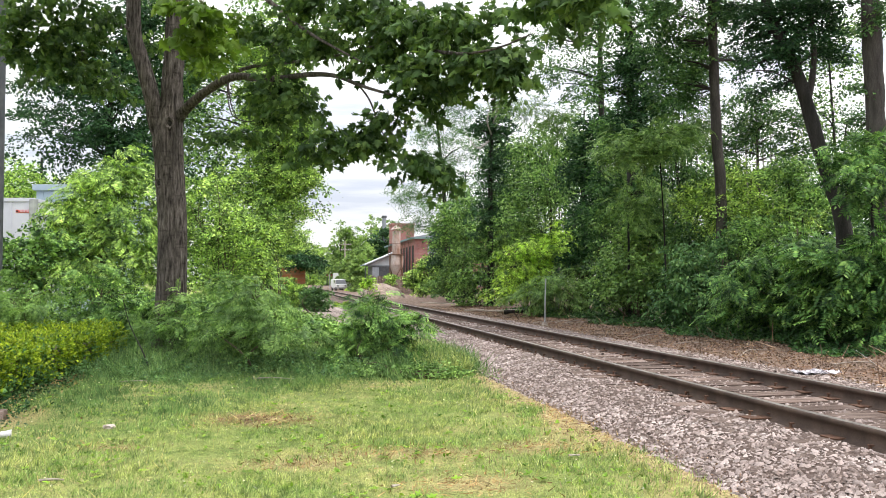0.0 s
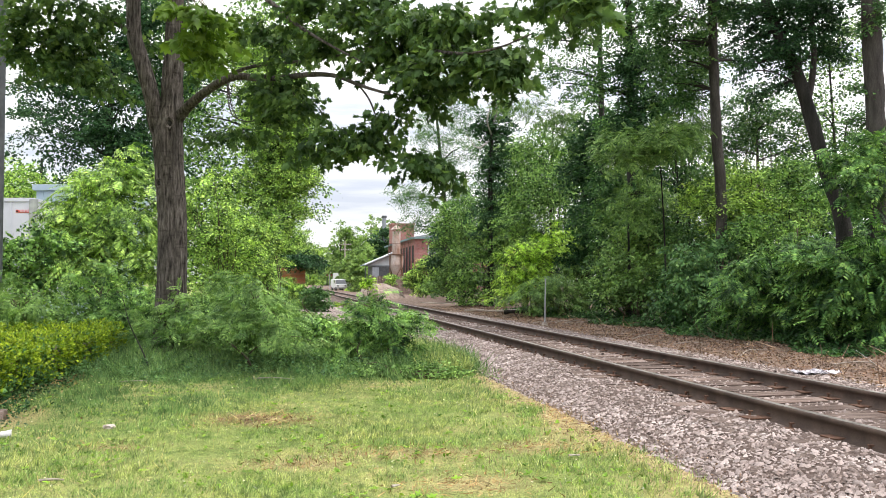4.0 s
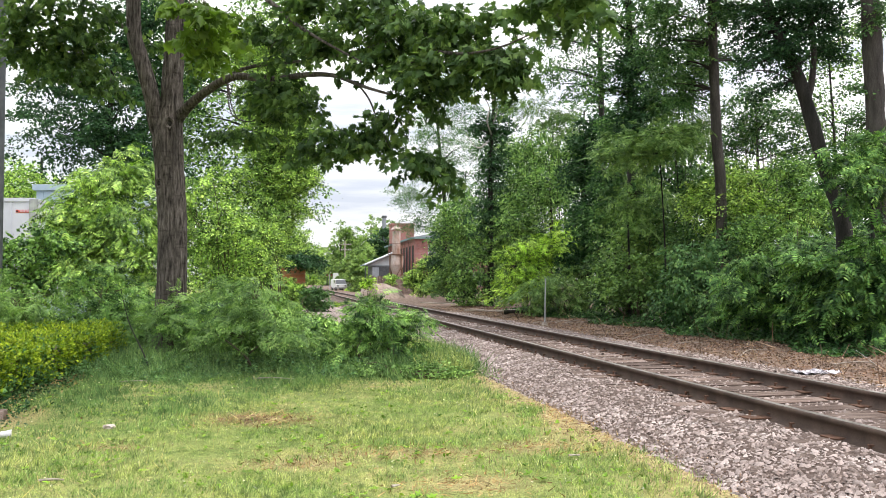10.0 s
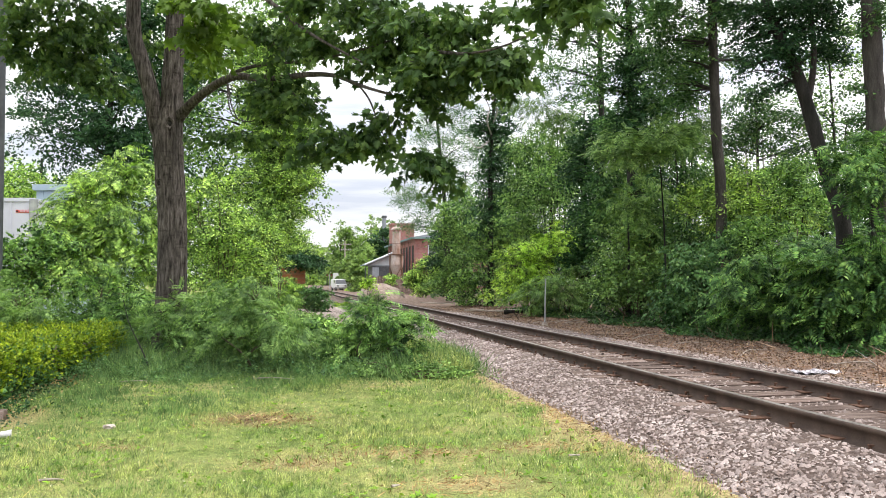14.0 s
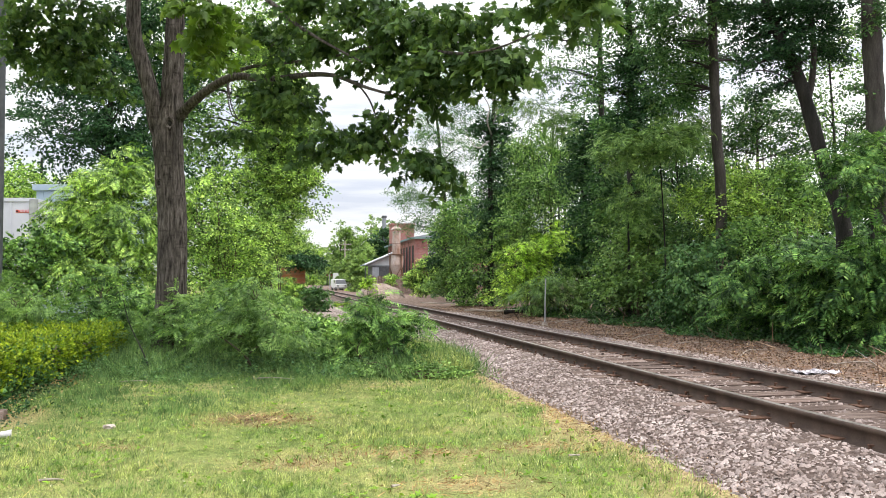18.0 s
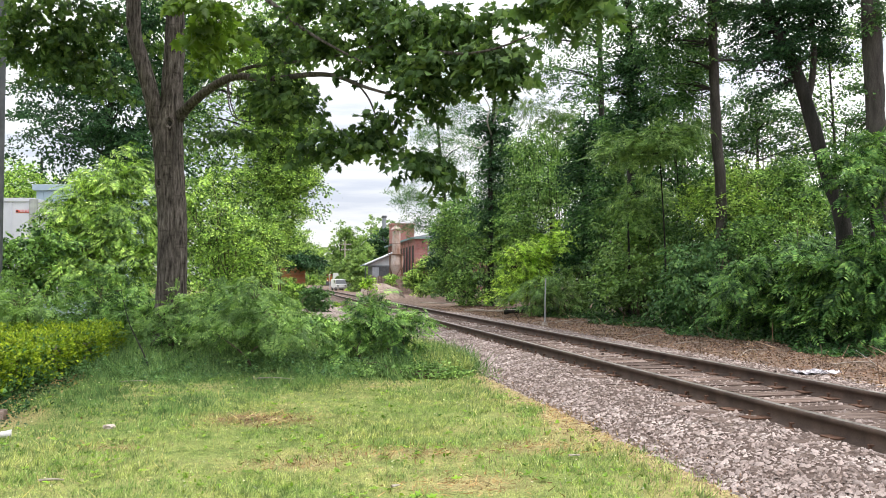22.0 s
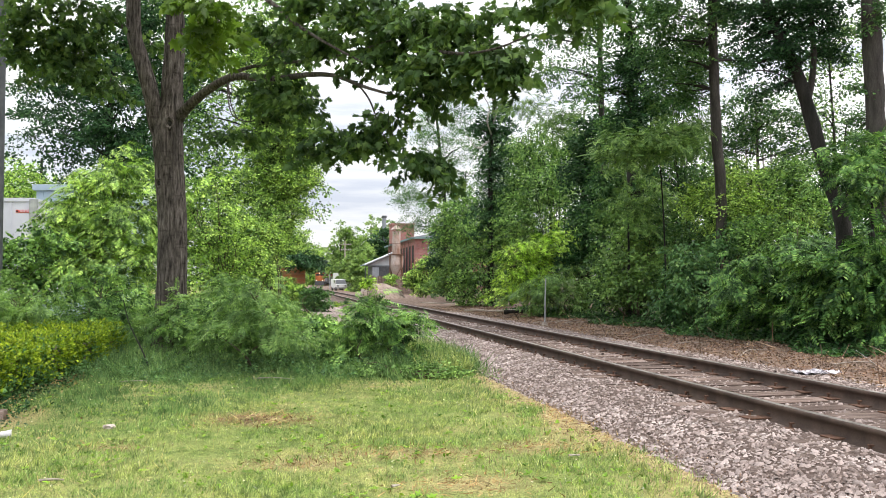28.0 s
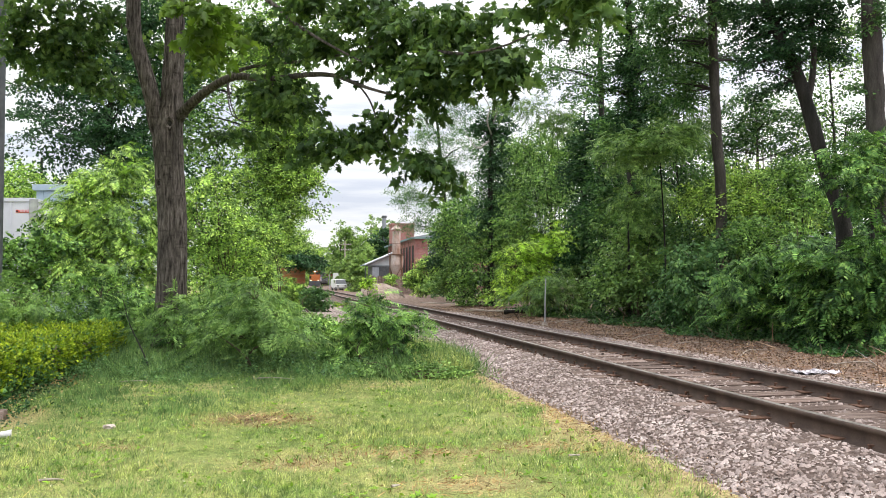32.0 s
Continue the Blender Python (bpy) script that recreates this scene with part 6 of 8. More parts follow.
    tree("background_tree", "tree deeper in the wood", 8.78, 60, [(0, 0, 0), (0.02, 0, 5.42), (0.21, 0, 9.27)], 0.12, [(-0.21, 0, 8.04, 0.83, 0.66, 1.63, 34), (0.54, 0, 5.42, 1.04, 0.83, 2.12, 34), (-0.4, 0, 3.38, 1.04, 0.83, 2.12, 34)], 0.17, DEEP, "diamond", 34, 0.36, 0, 217, core=2.0, flat=0.5, group="trees deeper in the wood", twigs=0, limbs=False)
    tree("background_tree", "tree deeper in the wood", 5.03, 70, [(0, 0, 0), (0.01, 0, 5.39), (0.21, 0, 9.16)], 0.12, [(-0.27, 0, 7.98, 0.83, 0.66, 1.61, 34), (0.53, 0, 5.39, 1.04, 0.83, 2.1, 34), (-0.41, 0, 3.37, 1.04, 0.83, 2.1, 34)], 0.17, DEEP, "diamond", 34, 0.36, 0, 218, core=2.0, flat=0.5, group="trees deeper in the wood", twigs=0, limbs=False)
    tree("understorey_tree", "open small-leaved tree in the light of the wood", 12.73, 27, [(0, 0, 0), (0.1, 0, 4.0), (-0.1, 0, 8.6)], 0.08, [(0.13, 0, 8.52, 0.73, 0.73, 0.73, 40), (-0.45, 0, 6.84, 0.73, 0.73, 0.62, 36), (0.52, 0, 9.64, 0.62, 0.62, 0.55, 26)], 0.1, LOCUST, "diamond", 30, 0.34, 0.9, 171, core=1.0, flat=0.5, group="understorey of the wood")
    # ivy over the ground at the wood's edge
    rng = rng_for(190)
    n = 20000
    yy = rng.uniform(15, 40, n)
    d = 4.9 + np.abs(rng.normal(size=n)) * 1.1 + 0.35 * np.sin(yy * 1.1)
    x = 5.41 - 0.1895 * yy + d / 0.9825
    p = np.column_stack([x, yy, ground_z(x, yy) + 0.03 + 0.25 * rng.uniform(0, 1, n) * smooth(d, 4.9, 6.4)])
    v, f = scatter(rng, p, 0.095, "diamond", None, 0.1, 0.75)
    tagged(link_mesh("ivy_ground_cover", v, f, IVY), "dark ivy creeping over the ground at the edge of the wood", "ivy", kind="stuff")


right_side()


# ---- distance ----
def distance():
    rng = rng_for(300)
    spec = ((-18.0, 165, 12.2, 3.0), (-14.9, 172, 14.2, 4.2), (-12.0, 166, 13.0, 3.0), (-16.6, 152, 7.5, 2.6), (-10.8, 148, 11.4, 2.6), (-11.9, 122, 5.2, 1.5), (-13.6, 140, 8.0, 2.4), (-25.6, 205, 9.5, 3.2), (-11.2, 158, 13.4, 2.0), (-21.5, 190, 11.5, 3.2), (-59, 380, 19, 4.8), (-54.5, 392, 17, 4.2), (-64, 372, 18, 4.6), (-54.5, 350, 15.5, 4.2), (-60.5, 345, 19.0, 4.4), (-19.9, 162, 13.4, 3.2))
    for i, (x, y, h, w) in enumerate(spec):
        tree("far_tree", "round-headed green tree near the factory", x, y, [(0, 0, 0), (0, 0, h * 0.5), (0, 0, h * 0.9)], 0.25, [(0, 0, h * 0.72, w * 0.7, w * 0.7, h * 0.26, 46), (-w * 0.4, 0, h * 0.45, w * 0.6, w * 0.6, h * 0.28, 40), (w * 0.4, 0, h * 0.4, w * 0.6, w * 0.6, h * 0.3, 40)], 0.44, DEEP if i == 4 else IVYGREEN if 9 < i < 13 else HAZEDLEAF, "diamond", 26, 0.5, 0, 310 + i, group="trees by the factory", core=2.0)
    for i in range(14):
        y = 90 + i * 17
        x, yy, _ = by_track(y, -7.5 - 3 * rng.uniform())
        h = 5 + 0.014 * y + 2 * rng.uniform()
        tree("far_tree", "leafy tree lining the far track", x - (0.02 * y if i % 2 else 0), yy, [(0, 0, 0), (0, 0, h * 0.5), (0, 0, h * 0.9)], 0.2, [(0, 0, h * 0.68, 2.6, 2.4, h * 0.3, 70), (0.6, 0, h * 0.3, 2.6, 2.4, h * 0.28, 60)], 0.6, LOCUST if i < 5 else HAZEDLEAF, "diamond", 10, 0.55, 0, 330 + i, group="trees lining the far track", core=2.0)
    # far woods on the horizon
    n = 9000
    a = np.where(rng.uniform(0, 1, n) < 0.6, rng.uniform(-0.24, -0.02, n), rng.uniform(-1.1, 1.1, n))
    r = rng.uniform(420, 520, n)
    x, y = r * np.sin(a), r * np.cos(a)
    z = rng.uniform(0, 1, n) ** 0.7 * (11 + 4 * np.sin(a * 23) + 3 * np.sin(a * 61))
    v, f = scatter(rng, np.column_stack([x, y, z]), 4.0, "diamond", None, 0.1, 0.3)
    tagged(link_mesh("far_woods", v, f, HAZEDLEAF), "hazy green woods along the horizon", "woods", kind="stuff")


distance()


# ---- lawn, tall grass and litter ----
def patchy(x, y):
    """Slow uneven growth over the lawn, about 0 to 1."""
    n = np.sin(1.9 * x + 0.7 * y) * np.sin(1.3 * y - 0.6 * x) + 0.6 * np.sin(4.3 * x - 2.1 * y + 1.0) * np.sin(3.7 * y + 1.9 * x) + 0.4 * np.sin(9.1 * x + 3.3 * y) * np.sin(8.3 * y - 2.7 * x)
    return 0.5 + 0.28 * n


def bare(x, y):
    """Worn spots: 1 where the soil shows."""
    b = np.zeros_like(x)
    for cx, cy, rx, ry in BARE_SPOTS:
        b = np.maximum(b, np.exp(-((x - cx) / rx) ** 2 - ((y - cy) / ry) ** 2))
    return b


STRAW = leaf_mat("straw", (0.34, 0.30, 0.14), (0.48, 0.43, 0.22), (0.62, 0.57, 0.34), 0.3)
PETAL = leaf_mat("white_petal", (0.62, 0.62, 0.55), (0.72, 0.72, 0.66), (0.8, 0.8, 0.76), 0.3)


def make_grass():
    rng = rng_for(400)
    n = 380000
    y = 3.7 + 13.2 * rng.uniform(0, 1, n) ** 1.5
    left = -0.57 * y - 0.3
    right = 5.41 - 0.1895 * y - 1.95 - 0.22 * np.sin(2.3 * y) * np.sin(0.9 * y + 1)
    x = left + (right - left) * rng.uniform(0, 1, n)
    g = patchy(x, y)
    keep = rng.uniform(0, 1, n) < np.clip(0.5 + 0.8 * g, 0.4, 1) * (1 - 0.9 * bare(x, y)) * np.clip((right - x) / 1.9 + 0.8 * (g - 0.65), 0.03, 1)
    x, y, g = x[keep], y[keep], g[keep]
    n = len(x)
    p = np.column_stack([x, y, ground_z(x, y) - 0.004])
    up = np.tile(np.array([[0.1, 0, 1.1]]), (n, 1)) + rng.normal(size=(n, 3)) * np.array([0.35, 0.35, 0])
    tuft = np.sin(23 * x + 5 * np.sin(7 * y)) * np.sin(19 * y + 4 * np.sin(9 * x))
    tall = (0.02 + 0.042 * np.clip(g, 0, 1.2) ** 1.6) * (1 + 0.02 * y) * (1 + 0.45 * tuft)
    # nearer the trees blades grow longer, and the shade is put into deeper green
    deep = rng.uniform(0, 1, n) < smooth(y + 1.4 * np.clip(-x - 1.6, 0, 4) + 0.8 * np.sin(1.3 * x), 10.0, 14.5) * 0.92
    for pick, nm, mat, label in ((~deep, "lawn_grass", GRASS, "short patchy lawn grass with yellowed dry spots"), (deep, "shade_tinted_grass", SHADEDGRASS, "lawn grass near the trees, its green deepened for their shade")):
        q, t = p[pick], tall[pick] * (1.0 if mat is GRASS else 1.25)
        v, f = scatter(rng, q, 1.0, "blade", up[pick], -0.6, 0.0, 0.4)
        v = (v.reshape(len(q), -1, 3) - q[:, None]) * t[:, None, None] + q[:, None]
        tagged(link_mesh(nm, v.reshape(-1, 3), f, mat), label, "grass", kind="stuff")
    # uncut grass round the shrubs
    n = 26000
    x = rng.uniform(-7.0, 0.95, n)
    edge = 13.1 + 0.5 * np.sin(1.7 * x) + 0.3 * np.sin(4.1 * x + 1) + 0.5 * rng.normal(size=n)
    y = edge + np.abs(rng.normal(size=n)) * 1.6 + np.clip(x + 1.7, 0, 1) * 0.7
    keep = off_track(x, y) < -2.0
    x, y, edge = x[keep], y[keep], edge[keep]
    n = len(x)
    p = np.column_stack([x, y, ground_z(x, y)])
    up = np.tile(np.array([[-0.25, 0, 1.0]]), (n, 1)) + rng.normal(size=(n, 3)) * np.array([0.4, 0.4, 0])
    v, f = scatter(rng, p, 1.0, "sedge", up, -0.4, 0.0, 0.4)
    tall = np.clip(0.08 + 0.17 * (y - edge), 0.06, 0.36)
    v = (v.reshape(n, -1, 3) - p[:, None]) * tall[:, None, None] + p[:, None]
    tagged(link_mesh("tall_grass", v.reshape(-1, 3), f, SHADEDGRASS), "uncut tall grass under the shrubs at the lawn's edge", "grass", kind="stuff")
    # pale tall grass at the ballast's edge
    n = 9500
    y = 13.6 + 4.6 * rng.uniform(0, 1, n)
    x = 5.41 - 0.1895 * y + (-2.35 - 0.75 * rng.uniform(0, 1, n) ** 1.3) / 0.9825
    p = np.column_stack([x, y, ground_z(x, y)])
    up = np.tile(np.array([[-0.15, 0, 1.0]]), (n, 1)) + rng.normal(size=(n, 3)) * np.array([0.35, 0.35, 0])
    v, f = scatter(rng, p, 0.3, "sedge", up, -0.4, 0.0, 0.5)
    tagged(link_mesh("verge_grass", v, f, GRASS), "pale tall grass at the ballast's edge", "grass", kind="stuff")
    # green tufts breaking up the dry strip beside the ballast
    n = 46
    cy = 4.4 + 8.5 * rng.uniform(0, 1, n)
    cx = 5.41 - 0.1895 * cy + (-2.45 - 0.75 * rng.uniform(0, 1, n)) / 0.9825
    m = 110
    wide = np.repeat(rng.uniform(0.05, 0.15, n), m)
    x = np.repeat(cx, m) + rng.normal(size=n * m) * wide
    y = np.repeat(cy, m) + rng.normal(size=n * m) * wide * 0.8
    p = np.column_stack([x, y, ground_z(x, y) - 0.004])
    up = np.tile(np.array([[0.1, 0, 1.1]]), (n * m, 1)) + rng.normal(size=(n * m, 3)) * np.array([0.4, 0.4, 0])
    v, f = scatter(rng, p, 0.075, "blade", up, -0.6, 0.0, 0.5)
    tagged(link_mesh("verge_tufts", v, f, GRASS), "green grass tufts in the dry strip beside the ballast", "grass", kind="stuff")
    # leafy weeds among the uncut grass
    n = 700
    x = rng.uniform(-6.6, 0.7, n)
    y = 13.0 + 0.5 * np.sin(1.7 * x) + np.abs(rng.normal(size=n)) * 1.3 + np.clip(x + 1.7, 0, 1) * 0.7
    keep = off_track(x, y) < -2.1
    x, y = x[keep], y[keep]
    h = rng.uniform(0.06, 0.34, len(x)) * np.clip((y - 12.6) / 1.2, 0.3, 1.0)
    base = np.repeat(np.column_stack([x, y, ground_z(x, y)]), 16, axis=0)
    up = np.repeat(h, 16) * rng.uniform(0.25, 1.0, len(base))
    a = rng.uniform(0, 6.283, len(base))
    base = base + np.column_stack([0.05 * np.cos(a), 0.05 * np.sin(a), up])
    ways = np.column_stack([np.cos(a), np.sin(a), np.full(len(a), 0.3)])
    v, f = scatter(rng, base, 0.052, "oval", ways * 1.5, 0.1, 0.6, 0.45)
    tagged(link_mesh("lawn_edge_weeds", v, f, IVYGREEN), "leafy green weeds among the uncut grass", "weeds", kind="stuff")
    # dry thatch over the worn spots
    n = 80000
    y = 4.5 + 7.5 * rng.uniform(0, 1, n)
    x = -4.0 + 6.5 * rng.uniform(0, 1, n)
    keep = (rng.uniform(0, 1, n) < bare(x, y) * np.where(np.hypot(x + 2.1, y - 9.2) < 1.6, 0.75, 0.45)) & (off_track(x, y) < -2.1)
    x, y = x[keep], y[keep]
    p = np.column_stack([x, y, ground_z(x, y) + 0.012])
    v, f = scatter(rng, p, 0.08, "blade", None, 0.0, 0.6)
    tagged(link_mesh("dry_thatch", v, f, THATCH), "brown dry thatch over worn spots of the lawn", "thatch", kind="stuff")
    # a tangle of dead sticks on the largest worn spot
    for n, ln, mat, nm, label in ((150, 0.2, LITTER, "stick_tangle", "tangle of dead brown sticks on a worn spot"), (70, 0.26, STRAW, "bleached_twigs", "bleached twigs lying over a worn spot")):
        q = np.column_stack([-2.02 + 0.27 * rng.normal(size=n), 9.1 + 0.2 * rng.normal(size=n), np.full(n, 0.035)])
        lay = np.column_stack([np.ones(n), 0.25 + 0.35 * rng.normal(size=n), np.zeros(n)]) * np.sign(rng.normal(size=(n, 1)))
        v, f = scatter(rng, q, ln, "sedge", lay, 0.0, 0.85, 0.6)
        v[:, 2] = np.clip(v[:, 2], 0.012, 0.07)
        tagged(link_mesh(nm, v, f, mat), label, "twigs", kind="stuff")
    # low clover and broad weeds in the lawn
    n = 9000
    y = 4.2 + 9.5 * rng.uniform(0, 1, n) ** 1.2
    x = rng.uniform(-0.55, 0.25, n) * y
    g = patchy(x * 1.7 + 3, y * 1.7)
    keep = (g > 0.62) & (off_track(x, y) < -2.3)
    x, y = x[keep], y[keep]
    p = np.column_stack([x, y, ground_z(x, y) + 0.02])
    v, f = scatter(rng, p, 0.035, "oval", None, -0.1, 0.7)
    tagged(link_mesh("lawn_clover", v, f, WEED), "small clover leaves in the lawn", "weeds", kind="stuff")
    # rosettes of plantain and dandelion in the lawn
    n = 300
    y = 4.4 + 9.0 * rng.uniform(0, 1, n) ** 1.2
    x = rng.uniform(-0.55, 0.25, n) * y
    keep = off_track(x, y) < -2.2
    x, y = x[keep], y[keep]
    c = np.repeat(np.column_stack([x, y, ground_z(x, y) + 0.02]), 9, axis=0)
    a = rng.uniform(0, 6.283, len(c))
    ways = np.column_stack([np.cos(a), np.sin(a), np.full(len(c), 0.45)]) * 2.0
    v, f = scatter(rng, c, 0.042, "oval", ways, 0.0, 0.8, 0.5)
    tagged(link_mesh("lawn_weeds", v, f, WEED), "rosettes of broad-leaved weeds in the lawn", "weeds", kind="stuff")
    # pale seed stalks and clover heads standing above the blades
    n = 1700
    y = 4.2 + 10 * rng.uniform(0, 1, n) ** 1.2
    x = rng.uniform(-0.56, 0.3, n) * y
    keep = off_track(x, y) < -2.25
    x, y = x[keep], y[keep]
    p = np.column_stack([x, y, ground_z(x, y)])
    up = np.tile(np.array([[0.0, 0, 1.0]]), (len(x), 1)) + rng.normal(size=(len(x), 3)) * np.array([0.5, 0.5, 0])
    v, f = scatter(rng, p, 0.11, "sedge", up, -0.4, 0.0, 0.4)
    tagged(link_mesh("seed_stalks", v, f, STRAW), "pale dry seed stalks standing in the lawn", "grass", kind="stuff")
    n = 420
    y = 4.6 + 9 * rng.uniform(0, 1, n)
    x = rng.uniform(-0.55, 0.25, n) * y
    keep = off_track(x, y) < -2.4
    p = np.column_stack([x, y, ground_z(x, y) + 0.06])[keep]
    v, f = scatter(rng, np.repeat(p, 3, axis=0), 0.013, "oval", None, -0.1, 0.2)
    tagged(link_mesh("clover_flowers", v, f, PETAL), "tiny white clover flowers in the lawn", "flowers", kind="stuff")
    # dead leaves beyond the track
    n = 40000
    y = 8.5 + 40 * rng.uniform(0, 1, n) ** 1.6
    d = 2.2 + 3.9 * rng.uniform(0, 1, n) ** 0.7
    x = 5.41 - 0.1895 * y + d / 0.9825
    p = np.column_stack([x, y, np.maximum(ground_z(x, y), np.interp(d, [2.5, 2.95], [0.13, 0.04])) + 0.012])
    v, f = scatter(rng, p, 0.046, "diamond", None, 0.0, 0.6)
    tagged(link_mesh("leaf_litter", v, f, LITTER), "brown dead leaves strewn beside the track", "leaf litter", kind="stuff")
    n = 2600
    y = 4.0 + 12 * rng.uniform(0, 1, n) ** 1.4
    d = -2.15 + 0.25 * rng.normal(size=n)
    x = 5.41 - 0.1895 * y + d / 0.9825
    p = np.column_stack([x, y, np.maximum(ground_z(x, y), np.interp(d, [-2.35, -2.1, -1.6, -1.3], [-0.06, 0.02, 0.11, 0.155])) + 0.01])
    v, f = scatter(rng, p, 0.03, "oval", None, 0.0, 0.8)
    tagged(link_mesh("dry_edge_litter", v, f, LITTER), "dry brown scraps where lawn meets ballast", "leaf litter", kind="stuff")


make_grass()

# ---- plain materials for built things ----
WHITE = rough_mat("white_painted_metal", [(0.3, (0.48, 0.48, 0.58)), (0.7, (0.56, 0.56, 0.66))], 1.2, 30.0, 0.45, 0.1, bump_dist=0.003, grain=0.07)
BRIGHTWHITE = rough_mat("bright_white_paint", [(0.3, (0.74, 0.74, 0.75)), (0.7, (0.82, 0.82, 0.83))], 1.2, 30.0, 0.4, 0.1, bump_dist=0.003, grain=0.07)
GREYMETAL = rough_mat("galvanised_steel", [(0.3, (0.30, 0.31, 0.32)), (0.7, (0.46, 0.47, 0.48))], 4.0, 60.0, 0.5, 0.15, metal=0.4, bump_dist=0.003, grain=0.07)
DARKMETAL = rough_mat("dark_grey_metal", [(0.3, (0.045, 0.05, 0.06)), (0.7, (0.085, 0.09, 0.10))], 4.0, 50.0, 0.55, 0.15, bump_dist=0.003, grain=0.07)
BLUEMETAL = rough_mat("pale_blue_cladding", [(0.3, (0.38, 0.48, 0.60)), (0.7, (0.50, 0.60, 0.70))], 2.0, 40.0, 0.5, 0.15, bump_dist=0.004, grain=0.07)
PALESTEEL = rough_mat("pale_grey_sheet", [(0.3, (0.36, 0.38, 0.42)), (0.7, (0.48, 0.50, 0.54))], 1.5, 20.0, 0.5, 0.15, bump_dist=0.004, grain=0.07)
SLATEROOF = rough_mat("grey_metal_roof", [(0.3, (0.17, 0.19, 0.225)), (0.7, (0.27, 0.29, 0.33))], 2.0, 20.0, 0.6, 0.2, bump_dist=0.006, grain=0.07)
TEALTRIM = rough_mat("weathered_teal_trim", [(0.3, (0.10, 0.16, 0.17)), (0.7, (0.20, 0.28, 0.29))], 4.0, 40.0, 0.7, 0.2)
SLACK = rough_mat("dirty_plastic", [(0.3, (0.42, 0.40, 0.44)), (0.7, (0.62, 0.60, 0.64))], 9.0, 60.0, 0.4, 0.2, grain=0.15)
REDMARK = rough_mat("red_paint", [(0.3, (0.50, 0.05, 0.05)), (0.7, (0.65, 0.10, 0.08))], 6.0, 60.0, 0.5, 0.05, grain=0.07)
BLACK = rough_mat("black_rubber", [(0.3, (0.015, 0.015, 0.016)), (0.7, (0.035, 0.034, 0.034))], 8.0, 60.0, 0.8, 0.2)
OLDWOOD = rough_mat("weathered_board", [(0.3, (0.22, 0.18, 0.15)), (0.7, (0.46, 0.41, 0.36))], 6.0, 40.0, 0.9, 0.6, stretch=(0.6, 3, 3))
GRAVEL = rough_mat("heaped_gravel", [(0.3, (0.19, 0.14, 0.11)), (0.5, (0.30, 0.235, 0.195)), (0.7, (0.40, 0.33, 0.285))], 5.0, 16.0, 0.95, 1.0, bump_dist=0.08)
ORANGE = rough_mat("orange_paint", [(0.3, (0.28, 0.085, 0.025)), (0.7, (0.38, 0.125, 0.04))], 2.0, 30.0, 0.5, 0.1, bump_dist=0.003, grain=0.07)
CYCLONE = rough_mat("rust_streaked_zinc", [(0.3, (0.24, 0.12, 0.075)), (0.48, (0.36, 0.27, 0.235)), (0.7, (0.50, 0.46, 0.45))], 1.1, 14.0, 0.7, 0.25, stretch=(1, 1, 0.35))


def glass_mat():
    m, nt, N, L = mat_nodes("window_glass")
    p = N("ShaderNodeBsdfPrincipled")
    p.inputs["Base Color"].default_value = (0.03, 0.035, 0.04, 1)
    p.inputs["Roughness"].default_value = 0.08
    p.inputs["Specular IOR Level"].default_value = 0.6
    out = N("ShaderNodeOutputMaterial")
    L(p.outputs[0], out.inputs["Surface"])
    return m


GLASS = glass_mat()


def brick_mat(name, c1, c2, mortar):
    m, nt, N, L = mat_nodes(name)
    geo = N("ShaderNodeTexCoord")
    xyz = N("ShaderNodeSeparateXYZ")
    L(geo.outputs["Object"], xyz.inputs[0])
    add = N("ShaderNodeMath")
    add.operation = "ADD"
    L(xyz.outputs["X"], add.inputs[0])
    L(xyz.outputs["Y"], add.inputs[1])
    com = N("ShaderNodeCombineXYZ")
    L(add.outputs[0], com.inputs["X"])
    L(xyz.outputs["Z"], com.inputs["Y"])
    b = N("ShaderNodeTexBrick")
    b.inputs["Color1"].default_value, b.inputs["Color2"].default_value, b.inputs["Mortar"].default_value = (*c1, 1), (*c2, 1), (*mortar, 1)
    b.inputs["Scale"].default_value = 1.0
    b.inputs["Brick Width"].default_value, b.inputs["Row Height"].default_value = 0.22, 0.075
    b.inputs["Mortar Size"].default_value = 0.008
    L(com.outputs[0], b.inputs["Vector"])
    n = noise_of(nt, 1.3, 5, vector=geo.outputs["Object"])
    k = ramp_of(nt, n, [(0.3, (0.72, 0.7, 0.7)), (0.7, (1.2, 1.18, 1.15))])
    col = mixed(nt, 1.0, b.outputs["Color"], k, "MULTIPLY")
    p = N("ShaderNodeBsdfPrincipled")
    p.inputs["Roughness"].default_value = 0.9
    L(col, p.inputs["Base Color"])
    bp = N("ShaderNodeBump")
    bp.invert = True
    bp.inputs["Strength"].default_value, bp.inputs["Distance"].default_value = 0.6, 0.01
    L(b.outputs["Fac"], bp.inputs["Height"])
    L(bp.outputs[0], p.inputs["Normal"])
    out = N("ShaderNodeOutputMaterial")
    L(p.outputs[0], out.inputs["Surface"])
    return m


# red brick made pinker and lighter to hold the distance haze
BRICK = brick_mat("red_brick", (0.29, 0.108, 0.10), (0.35, 0.145, 0.13), (0.33, 0.26, 0.245))
ORANGEBRICK = brick_mat("orange_brick", (0.50, 0.19, 0.08), (0.42, 0.14, 0.06), (0.36, 0.28, 0.22))


